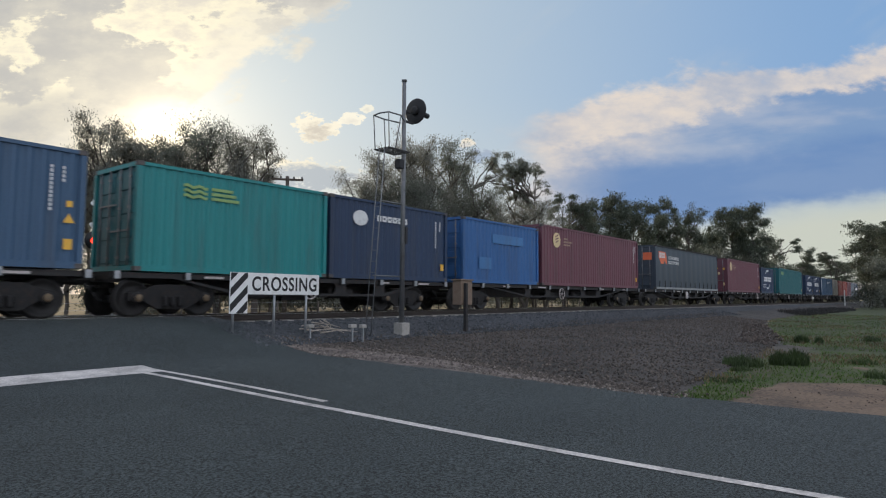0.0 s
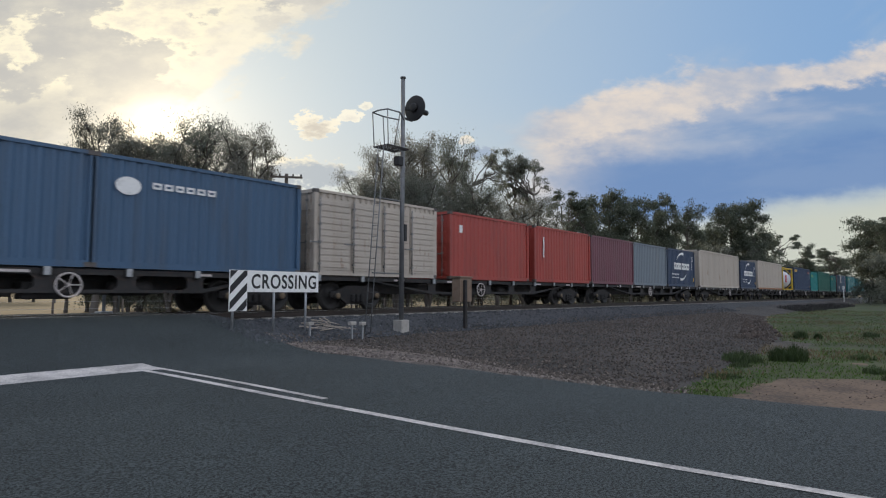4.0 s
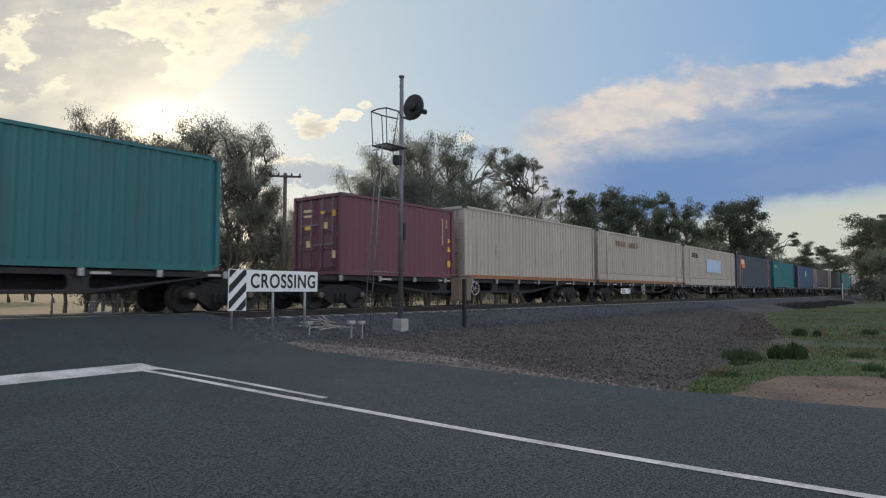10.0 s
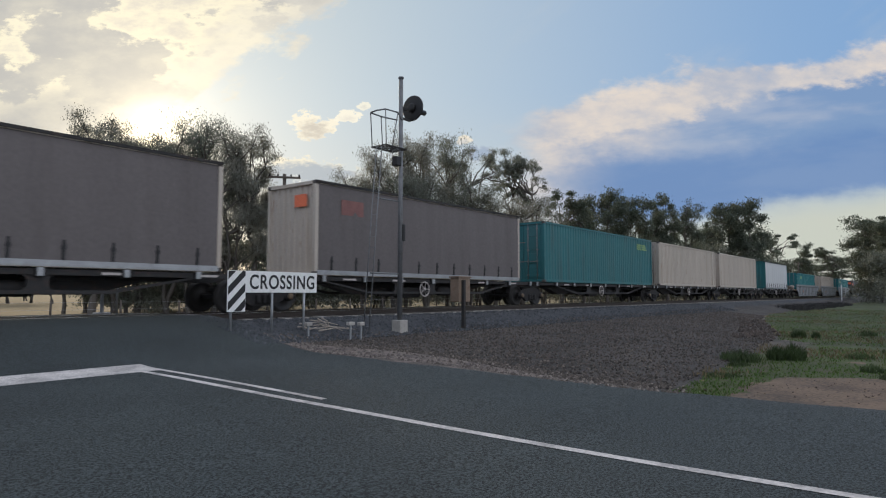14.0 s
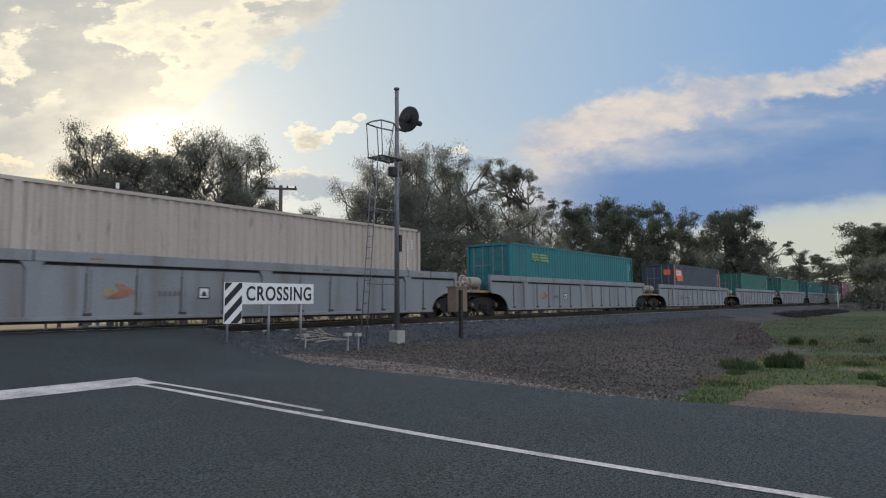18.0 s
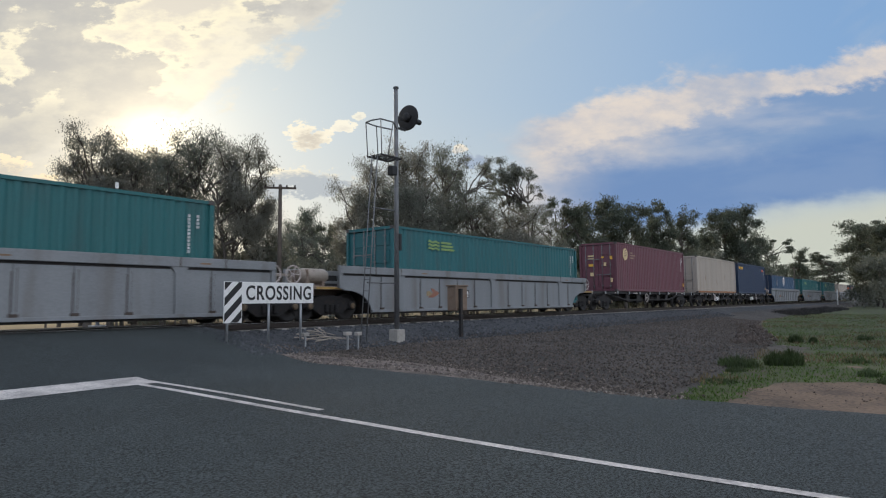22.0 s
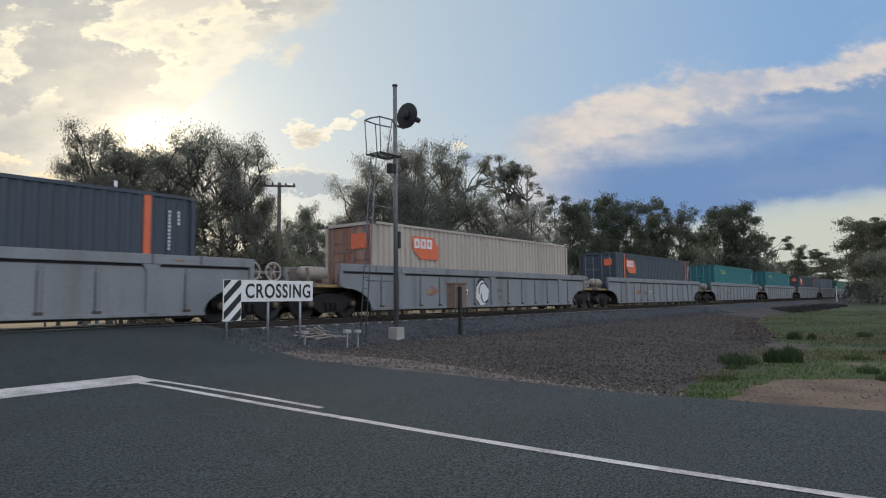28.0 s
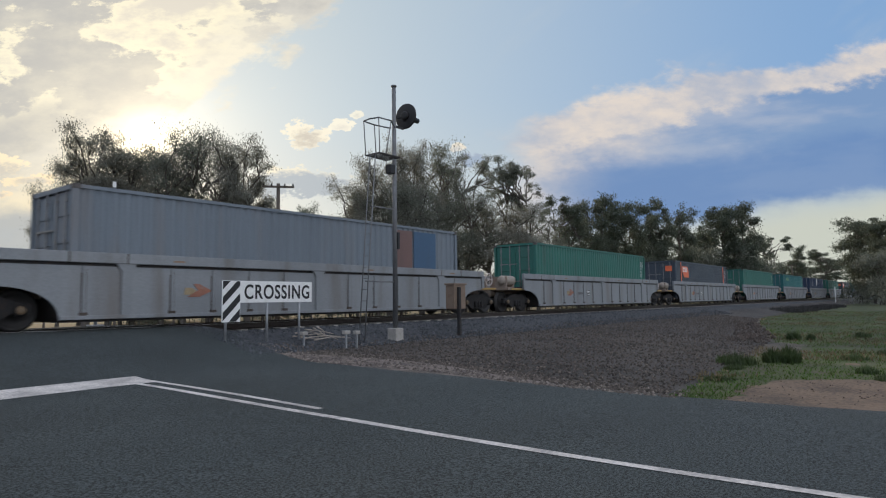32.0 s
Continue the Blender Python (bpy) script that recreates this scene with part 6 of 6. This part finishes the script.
def tree_meshes(seed, height, width, crown_from, clumps, leaves, clump_r, leaf, mat, stems=1, droop=0.5, lobe_count=20, spread_by=0.14, flat=0.62, reach=0.40):
    """Trunk mesh and crown mesh of a gum: limbs reach clumps of hanging leaves with gaps between."""
    rnd = random.Random(seed)
    rs = np.random.RandomState(seed)
    tv, tf = [], []
    cz0 = height * crown_from
    tips = []
    heads = []
    for s in range(stems):
        top = Vector((rnd.uniform(-0.12, 0.12) * width * (1 if stems == 1 else 2.2), rnd.uniform(-0.1, 0.1) * width, height * rnd.uniform(0.62, 0.74)))
        root = Vector((rnd.uniform(-0.3, 0.3) * (stems - 1), rnd.uniform(-0.3, 0.3) * (stems - 1), -0.3))
        pts = bend(root, top, rnd, height * 0.035, 7)
        r0 = height * 0.024 / math.sqrt(stems)
        limb(tv, tf, pts, [r0 * (1 - 0.75 * i / 7) for i in range(8)], 9)
        heads.append(pts)
    lobes = []
    for i in range(lobe_count):
        a = rnd.uniform(0, 2 * math.pi)
        rr = math.sqrt(rnd.random()) * width * reach
        z = cz0 + (height - cz0) * rnd.uniform(0.12, 0.93)
        squeeze = 1.0 - 0.45 * abs((z - cz0) / (height - cz0) - 0.45)
        lobes.append(Vector((rr * math.cos(a) * squeeze, rr * math.sin(a) * squeeze, z)))
    for lb in lobes:
        pts = rnd.choice(heads)
        k = min(range(2, len(pts)), key=lambda q: abs(pts[q].z - (lb.z - 0.12 * height)))
        b = bend(pts[k], lb, rnd, height * 0.03, 5)
        r0 = height * 0.0075
        limb(tv, tf, b, [r0 * (1 - 0.75 * i / 5) for i in range(6)], 6)
        for c in range(max(2, int(clumps / len(lobes) * rnd.uniform(0.6, 1.4)))):
            v = Vector((rnd.gauss(0, 1), rnd.gauss(0, 1), rnd.gauss(0, 0.7))).normalized() * rnd.uniform(0.2, 1.0) * width * spread_by
            tip = lb + v
            if tip.z > height:
                tip.z = height - rnd.uniform(0, 0.5)
            limb(tv, tf, [b[-2], tip], [r0 * 0.3, r0 * 0.1], 3)
            tips.append(tip)
    tm = bpy.data.meshes.new("trunk")
    tm.from_pydata(tv, [], tf)
    tm.polygons.foreach_set("use_smooth", [True] * len(tf))
    tm.materials.append(M_BARK)
    n = len(tips) * leaves
    cen = np.repeat(np.array([tuple(t) for t in tips]), leaves, 0)
    size = np.repeat(rs.uniform(0.55, 1.25, len(tips)), leaves)[:, None]
    off = rs.normal(0, 1, (n, 3)) * np.array([1, 1, flat]) * clump_r * 0.55 * size
    cen = cen + off
    d = rs.normal(0, 1, (n, 3))
    d[:, 2] -= droop * 1.8
    d /= np.linalg.norm(d, axis=1)[:, None]
    w = np.cross(d, rs.normal(0, 1, (n, 3)))
    w /= np.linalg.norm(w, axis=1)[:, None]
    ln = leaf * rs.uniform(0.6, 1.3, (n, 1))
    a, b = d * ln, w * ln * 0.26
    leaf_tri = np.stack([cen + b, cen - b, cen + a], 1).reshape(-1, 3)
    me = bpy.data.meshes.new("crown")
    me.vertices.add(3 * n)
    me.vertices.foreach_set("co", leaf_tri.ravel())
    me.loops.add(3 * n)
    me.loops.foreach_set("vertex_index", np.arange(3 * n))
    me.polygons.add(n)
    me.polygons.foreach_set("loop_start", np.arange(n) * 3)
    me.update(calc_edges=True)
    me.validate()
    me.materials.append(mat)
    return tm, me


def spot(px, depth):
    """A place from its bearing (in the reference view's units across) and its depth along the view."""
    mm = (px - 784) / 1120
    return depth * (0.783 + 0.622 * mm), depth * (0.622 - 0.783 * mm)


PROTO = {}


def tree(px, depth, height, width, kind, label, turn=0):
    spec = {
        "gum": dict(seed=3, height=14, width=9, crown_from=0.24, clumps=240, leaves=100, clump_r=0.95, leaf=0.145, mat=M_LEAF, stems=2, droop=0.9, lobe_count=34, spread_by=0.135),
        "dense": dict(seed=8, height=13, width=10, crown_from=0.16, clumps=310, leaves=100, clump_r=1.0, leaf=0.145, mat=M_LEAF_DARK, stems=2, droop=0.6, lobe_count=36, spread_by=0.13, flat=0.6),
        "open": dict(seed=14, height=14, width=10, crown_from=0.62, clumps=95, leaves=130, clump_r=0.62, leaf=0.13, mat=M_LEAF_DARK, stems=3, droop=0.3, lobe_count=15, spread_by=0.085, flat=0.30, reach=0.46),
        "round": dict(seed=21, height=13, width=10, crown_from=0.24, clumps=300, leaves=120, clump_r=0.9, leaf=0.17, mat=M_LEAF_DARK, stems=1, droop=0.5, lobe_count=28, spread_by=0.12, flat=0.5),
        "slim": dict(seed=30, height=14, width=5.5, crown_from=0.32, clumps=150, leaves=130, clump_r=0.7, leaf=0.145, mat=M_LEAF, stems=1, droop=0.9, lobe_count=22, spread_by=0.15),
        "shrub": dict(seed=41, height=5, width=6, crown_from=0.06, clumps=110, leaves=60, clump_r=0.85, leaf=0.24, mat=M_LEAF_DARK, stems=3, droop=0.5, lobe_count=16, spread_by=0.16),
    }[kind]
    # beyond this depth the same kinds take the shaded leaf colour
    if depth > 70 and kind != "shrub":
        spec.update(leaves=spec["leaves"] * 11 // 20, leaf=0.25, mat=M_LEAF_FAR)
    built = (kind, depth > 70)
    if built not in PROTO:
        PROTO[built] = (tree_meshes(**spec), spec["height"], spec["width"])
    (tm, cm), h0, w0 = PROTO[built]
    x, y = spot(px, depth)
    ob = new("shrub" if kind == "shrub" else "gum_tree")
    ob.matrix_world = Matrix.LocRotScale((x, y, -1.0), Euler((0, 0, radians(turn))), (width / w0, width / w0, height / h0))
    tagged(ob, label, "shrub" if kind == "shrub" else "tree", "trees behind the line")
    part("trunk", tm, M_BARK, ob)
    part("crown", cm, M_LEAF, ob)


GUM, DENSE, OPEN = "tall gum tree with drooping grey-green leaves", "dense dark-leaved gum tree against the bright sky", "open-crowned gum tree with bare pale limbs"
# (bearing, depth, height, width, kind, label, turn)
for row in ((166, 46, 15.2, 4.8, "slim", GUM, 10), (120, 47, 10.6, 5.0, "gum", GUM, 60), (158, 49, 13.0, 6.0, "gum", GUM, 15), (205, 48, 14.0, 8.0, "gum", GUM, 200), (250, 50, 14.4, 8.0, "gum", GUM, 90), (225, 49, 13.6, 7.0, "dense", DENSE, 10), (300, 49, 14.4, 8.0, "gum", GUM, 320), (335, 48, 15.0, 8.0, "dense", DENSE, 0), (385, 50, 14.8, 8.0, "dense", DENSE, 130), (415, 47, 14.2, 6.0, "gum", GUM, 170), (450, 48, 13.8, 4.5, "slim", GUM, 250), (478, 52, 10.4, 4.5, "gum", GUM, 30),
            (548, 75, 13.4, 5.0, "gum", GUM, 300), (585, 85, 12.5, 6.0, "round", DENSE, 20), (515, 70, 11.0, 7.0, "dense", DENSE, 40), (560, 66, 9.0, 8.0, "dense", DENSE, 140),
            (645, 52, 12.0, 6.0, "gum", GUM, 10), (680, 54, 14.0, 6.5, "gum", GUM, 80), (720, 54, 15.4, 6.5, "gum", GUM, 170), (758, 55, 15.2, 6.5, "gum", GUM, 35), (795, 56, 15.4, 7.0, "dense", DENSE, 220), (848, 58, 16.0, 6.0, "open", OPEN, 0), (905, 61, 16.0, 7.5, "open", OPEN, 120), (945, 60, 15.4, 6.0, "open", OPEN, 40), (830, 55, 11.2, 8.0, "dense", DENSE, 310), (880, 57, 10.8, 8.0, "gum", GUM, 20), (925, 58, 10.2, 8.0, "gum", GUM, 140), (965, 64, 11.6, 7.0, "dense", DENSE, 140), (700, 51, 10.5, 9.0, "dense", DENSE, 70), (760, 51, 11.0, 9.0, "dense", DENSE, 170),
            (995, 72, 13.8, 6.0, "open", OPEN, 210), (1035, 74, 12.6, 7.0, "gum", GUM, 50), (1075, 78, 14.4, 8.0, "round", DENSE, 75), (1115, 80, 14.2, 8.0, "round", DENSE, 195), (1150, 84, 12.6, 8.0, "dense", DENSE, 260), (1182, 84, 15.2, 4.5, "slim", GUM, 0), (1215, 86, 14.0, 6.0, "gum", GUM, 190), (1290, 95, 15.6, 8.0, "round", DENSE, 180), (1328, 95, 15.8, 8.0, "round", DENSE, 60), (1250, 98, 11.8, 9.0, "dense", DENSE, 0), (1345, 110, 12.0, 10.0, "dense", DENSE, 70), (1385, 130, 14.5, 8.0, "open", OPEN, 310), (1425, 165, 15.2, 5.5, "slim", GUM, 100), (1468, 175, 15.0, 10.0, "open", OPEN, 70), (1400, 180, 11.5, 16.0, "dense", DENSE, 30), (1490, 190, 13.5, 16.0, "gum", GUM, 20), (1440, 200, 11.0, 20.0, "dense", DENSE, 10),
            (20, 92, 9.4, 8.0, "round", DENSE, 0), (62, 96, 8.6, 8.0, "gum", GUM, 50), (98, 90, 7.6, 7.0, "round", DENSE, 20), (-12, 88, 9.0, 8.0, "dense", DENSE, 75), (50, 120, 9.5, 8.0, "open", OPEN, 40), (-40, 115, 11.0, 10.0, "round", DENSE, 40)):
    tree(*row)
for row in ((1548, 112, 15.5, 11.0, "gum", "tall gum tree on the near side of the line", 15), (1585, 105, 15.0, 11.0, "open", "open gum tree on the near side of the line", 75), (1540, 110, 7.0, 8.0, "shrub", "dense dark shrub at the foot of the gum trees", 10), (1580, 90, 8.0, 9.0, "shrub", "dense dark shrub at the foot of the gum trees", 100), (1562, 108, 14.0, 9.0, "dense", "dense gum tree on the near side of the line", 35), (1600, 100, 14.0, 9.0, "round", "dense gum tree on the near side of the line", 35)):
    tree(*row)
for i, px in enumerate((1000, 1040, 1085, 1130, 1170, 1210, 1255, 1300, 1335)):
    tree(px, 80 + 2.2 * i, 8.6 - (i % 3) * 0.7, 8.0, "shrub", "tall dense dark shrub between the gum trees", i * 55)
for i, px in enumerate(range(210, 1500, 42)):
    dd = 50 + max(0, px - 600) * 0.09 + (i * 37 % 11)
    tree(px, dd, 4.0 + (i * 29 % 7) * 0.45, 6.5, "shrub", "dense dark shrub under the gum trees", i * 70)

# ---- small stuff on the ground ----
def scatter_stones(name, seed, n, pick, smin, smax, mat, label):
    """Many small angular stones as one object."""
    rs = np.random.RandomState(seed)
    base = np.array([(1, 0, 0), (0, 1, 0), (-1, 0, 0), (0, -1, 0), (0, 0, 0.8), (0, 0, -0.6)], float)
    tri = np.array([(0, 1, 4), (1, 2, 4), (2, 3, 4), (3, 0, 4), (1, 0, 5), (2, 1, 5), (3, 2, 5), (0, 3, 5)])
    vs, fs = [], []
    for i in range(n):
        x, y = pick(rs)
        sz = smin + (smax - smin) * rs.random_sample() ** 2
        p = base * (1 + rs.uniform(-0.35, 0.35, (6, 3))) * sz
        a = rs.uniform(0, 6.28)
        ca, sa = math.cos(a), math.sin(a)
        p = np.stack([p[:, 0] * ca - p[:, 1] * sa + x, p[:, 0] * sa + p[:, 1] * ca + y, p[:, 2] + ground_z(x, y) + 0.03 + sz * 0.2], 1)
        fs.append(tri + 6 * i)
        vs.append(p)
    vs, fs = np.concatenate(vs), np.concatenate(fs)
    me = bpy.data.meshes.new(name)
    me.from_pydata(vs.tolist(), [], fs.tolist())
    me.materials.append(mat)
    return tagged(new(name, me), label, "stones", kind="stuff")


def island_material(name, dark, light):
    mt = material(name, dark, 0.9, 0, 0.25, 8, 60, 0.2)
    nt = mt.node_tree
    ge = nt.nodes.new("ShaderNodeNewGeometry")
    mx = nt.nodes.new("ShaderNodeMix")
    mx.data_type = "RGBA"
    pw = nt.nodes.new("ShaderNodeMath")
    pw.operation = "POWER"
    nt.links.new(ge.outputs["Random Per Island"], pw.inputs[0])
    pw.inputs[1].default_value = 2.2
    nt.links.new(pw.outputs[0], mx.inputs[0])
    nt.links.new(nt.nodes["Principled BSDF"].inputs["Base Color"].links[0].from_socket, mx.inputs[6])
    mx.inputs[7].default_value = (*light, 1)
    nt.links.new(mx.outputs[2], nt.nodes["Principled BSDF"].inputs["Base Color"])
    return mt


M_STONES_BROWN = island_material("brown_stones", (0.042, 0.034, 0.029), (0.170, 0.140, 0.115))
M_STONES_BLUE = island_material("blue_stones", (0.033, 0.036, 0.041), (0.105, 0.112, 0.122))
M_STONES_PALE = island_material("pale_stones", (0.07, 0.056, 0.047), (0.26, 0.22, 0.19))


def on_bank(rs):
    x = 8.6 + 38 * rs.random_sample() ** 1.7
    t = toe(x)
    y = t + 0.2 + (12.9 - t) * rs.random_sample()
    return max(x, 10.15 + 0.4 * rs.random_sample() + 0.3 * math.sin(y * 0.9)), y


def on_ballast(rs):
    return 8.6 + 42 * rs.random_sample() ** 1.6, 12.0 + 3.7 * rs.random_sample()


def on_edge(rs):
    y = 3.0 + 10.0 * rs.random_sample()
    return 9.35 + 1.2 * rs.random_sample() ** 2 + 0.1 * math.sin(y), y


scatter_stones("gravel_stones", 1, 42000, on_bank, 0.009, 0.036, M_STONES_BROWN, "loose brown gravel stones over the bank")
scatter_stones("ballast_stones", 2, 16000, on_ballast, 0.022, 0.06, M_STONES_BLUE, "sharp blue-grey ballast stones beside the track")
scatter_stones("edge_stones", 3, 2600, on_edge, 0.010, 0.040, M_STONES_PALE, "pale pebbles and grit along the road edge")


def on_dirt(rs):
    x = 9.7 + 7 * rs.random_sample()
    return x, -1.5 + (dirt_edge(x) + 1.6) * rs.random_sample()


def on_mound(rs):
    x = 22 + 16 * rs.random_sample()
    return x, toe(x) + 0.1 + 1.3 * rs.random_sample()


scatter_stones("dirt_litter", 6, 700, on_dirt, 0.004, 0.020, island_material("litter_bits", (0.05, 0.035, 0.025), (0.20, 0.15, 0.11)), "bark scraps and pebbles on the bare dirt")
scatter_stones("clods", 7, 420, on_mound, 0.02, 0.12, island_material("clod_earth", (0.045, 0.033, 0.028), (0.10, 0.075, 0.06)), "brown earth clods at the foot of the bank")


def blades(name, seed, n, pick, hmin, hmax, mat, label, lean=0.35, width=0.012, category="grass"):
    """Upright thin blades as one object; pick gives x, y and a height factor."""
    rs = np.random.RandomState(seed)
    vs, fs = [], []
    for i in range(n):
        x, y, k = pick(rs)
        h = rs.uniform(hmin, hmax) * k
        a = rs.uniform(0, 6.28)
        dx, dy = math.cos(a) * width * (1 + h), math.sin(a) * width * (1 + h)
        lx, ly = rs.normal(0, lean, 2) * h
        z = ground_z(x, y) - 0.01
        vs += [(x - dx, y - dy, z), (x + dx, y + dy, z), (x + lx * 0.4 + dx * 0.7, y + ly * 0.4 + dy * 0.7, z + h * 0.6), (x + lx * 0.4 - dx * 0.7, y + ly * 0.4 - dy * 0.7, z + h * 0.6), (x + lx, y + ly, z + h)]
        fs += [(5 * i, 5 * i + 1, 5 * i + 2, 5 * i + 3), (5 * i + 3, 5 * i + 2, 5 * i + 4)]
    me = bpy.data.meshes.new(name)
    me.from_pydata(vs, [], fs)
    me.materials.append(mat)
    return me


def grass_at(rs):
    while True:
        x = 9.0 + 62 * rs.random_sample() ** 2.1
        y = -6 + (toe(x) + 6.1) * rs.random_sample()
        if y < dirt_edge(x) - 0.30 or x < 9.9 or math.hypot((x - 17.35) / 0.8, (y - 3.05) / 1.3) < 0.6 or math.hypot((x - 16.3) / 0.7, (y - 1.45) / 0.7) < 0.6 or math.hypot((x - 20.4) / 3.0, (y - 3.6 - 0.15 * (x - 20)) / 1.1) < 0.75:
            continue
        if noise.noise((x * 0.35, y * 0.35, 2.0)) > (-0.5 if x > 18 else -0.9):
            return x, y, 1.0


def straw_at(rs):
    while True:
        x = 10.0 + 60 * rs.random_sample() ** 1.6
        y = -6 + (toe(x) + 6.3) * rs.random_sample()
        if x > 12 and y > dirt_edge(x) + 0.4 and noise.noise((x * 0.3, y * 0.3, 9.0)) > 0.05:
            return x, y, 1.0


tagged(new("grass", blades("grass", 4, 60000, grass_at, 0.02, 0.085, M_BLADE, "", 0.5, 0.010)), "short green grass on the verge", "grass", kind="stuff")
tagged(new("dry_grass", blades("dry_grass", 5, 12000, straw_at, 0.04, 0.14, M_STRAW, "")), "dry straw-coloured grass among the green", "grass", kind="stuff")


def rush_clump(x, y, r, h, n, seed, mat=None):
    def pick(rs):
        a, d = rs.uniform(0, 6.28), r * math.sqrt(rs.random_sample())
        return x + d * math.cos(a), y + d * math.sin(a), 1.0 - 0.45 * d / r
    me = blades("rush_clump", seed, n, pick, h * 0.55, h, mat or M_RUSH, "", 0.25, 0.010)
    tagged(new("rush_clump", me), "dark green clump of rushes on the verge", "plant", "rush clumps")


for i, (x, y, r, h, n) in enumerate(((15.9, 3.02, 0.20, 0.46, 560), (16.05, 2.70, 0.22, 0.52, 620), (15.2, 3.62, 0.42, 0.38, 520), (14.3, 3.45, 0.22, 0.16, 240), (24.7, 3.99, 0.22, 0.46, 380), (24.8, 3.5, 0.12, 0.36, 200), (14.7, 1.15, 0.2, 0.24, 260), (12.4, 3.3, 0.35, 0.13, 320), (13.6, 0.75, 0.22, 0.24, 240), (17.5, 1.6, 0.3, 0.22, 260), (19.5, 1.0, 0.3, 0.26, 260), (27.0, 2.2, 0.3, 0.3, 240))):
    rush_clump(x, y, r, h, n, 60 + i)
for i in range(14):
    rush_clump(64 + i * 2.6, 10.7 + 0.25 * math.sin(i * 2.1), 1.5, 0.62, 420, 90 + i, M_BURNT)


def utility_pole(px, depth, h, arms, label):
    x, y = spot(px, depth)
    ob = new("utility_pole")
    ob.matrix_world = Matrix.Translation((x, y, -1.0)) @ Matrix.Rotation(radians(-40), 4, "Z")
    tagged(ob, label, "pole", "utility poles")
    part("shaft", tube(bmesh.new(), (0, 0, 0), (0, 0, h), 0.17, 0.12, 10), M_TIMBER, ob)
    for k in range(arms):
        z = h - 0.25 - k * 1.1
        arm = part("crossarm", boxes((-1.1, 1.1, -0.17, -0.06, z - 0.07, z + 0.07)), M_TIMBER, ob)
        for xx in (-1.0, -0.45, 0.45, 1.0):
            part("insulator", lathe(bmesh.new(), [(0.02, 0.07), (0.06, 0.10), (0.05, 0.2), (0.02, 0.24)], "Z", 10, (xx, -0.115, z)), M_DARKSTEEL, arm)


utility_pole(503, 44, 9.9, 1, "dark timber power pole with a crossarm among trees")
utility_pole(1416, 150, 9.0, 1, "pale power pole with a crossarm behind the line")
white_post(118.0, 12.85, 2.6)


def bird():
    """Small dark bird with spread wings."""
    ob = new("bird")
    tagged(ob, "small dark bird flying over the line", "bird")
    body = lathe(bmesh.new(), [(0.004, -0.14), (0.035, -0.10), (0.055, 0.0), (0.045, 0.06), (0.03, 0.10), (0.006, 0.14)], "X", 10)
    part("body", body, M_BLACK, ob)
    part("tail", prism(bmesh.new(), [(0.10, 0.0), (0.20, 0.03), (0.20, -0.02)], -0.02, 0.02), M_BLACK, ob)
    for s in (-1, 1):
        bm = bmesh.new()
        box(bm, -0.07, 0.07, 0.0, 0.24, -0.005, 0.005)
        for v in bm.verts:
            if v.co.y > 0.1:
                v.co.x = v.co.x * 0.35 + 0.05
        part("wing", bm, M_BLACK, ob, at=Matrix.Scale(s, 4, (0, 1, 0)) @ Matrix.Rotation(radians(28), 4, "X"))
    return ob


def in_air(px, py, depth):
    x, y = spot(px, depth)
    return pose(x, y, 0.56 + (517 - py) / 1120 * depth, 0, 0, -51)


BIRD = bird()
fence = new("wire_fence")
fence.location = (0, 33, -0.95)
tagged(fence, "wire fence on grey timber posts across the dry paddock", "fence")
pm = mesh_of("post", tube(bmesh.new(), (0, 0, -0.2), (0, 0, 1.15), 0.06, 0.05, 8), M_TIMBER)
for i in range(36):
    part("post", pm, M_TIMBER, fence, at=(-4 + i * 3.2, 0.06 * math.sin(i * 3), 0))
for z in (0.35, 0.7, 1.05):
    part("wire", tube(bmesh.new(), (-4, 0, z), (108, 0, z), 0.006, n=4), M_GALV, fence)

# ---- motion ----


def blink(flap, x):
    """Makes the two red lights seem to flash in turn: each added vane is down for half of the beat and swung up for the
    other half.
    """
    up, down = pose(x, -0.145, 2.922, -80), pose(x, -0.145, 2.922, 0)
    beat, first = 1.375, 20.03 - 15 * 1.375
    rows = [(0.0, up if x < 0 else down)]
    for i in range(-1, 50):
        t = first + i * beat / 2
        lit_after = (i % 2 == 0) == (x > 0)
        if t - 0.11 > rows[-1][0] and t + 0.06 < 32.0:
            rows += [(t - 0.11, down), (t - 0.04, up)] if lit_after else [(t, up), (t + 0.06, down)]
    if rows[1][1] != rows[0][1]:
        rows[0] = (0.0, rows[1][1])
    walk(flap, rows + [(32.0, rows[-1][1])])


def motions():
    for flap, x in ADDED_VANES:
        blink(flap, x)
    for ob, x, z in MOVING:
        walk(ob, [(t, pose(x - v, TRACK_Y, z)) for t, v in ADVANCE])
    walk(BIRD, [(0.0, in_air(1820, 200, 14)), (16.9, in_air(1810, 205, 14)), (17.0, in_air(1518, 271, 21)), (17.1, in_air(1135, 325, 42)), (17.2, in_air(1013, 318, 52)), (17.4, in_air(930, 340, 66)), (17.8, in_air(900, 380, 75)), (32.0, in_air(900, 382, 75))])


motions()
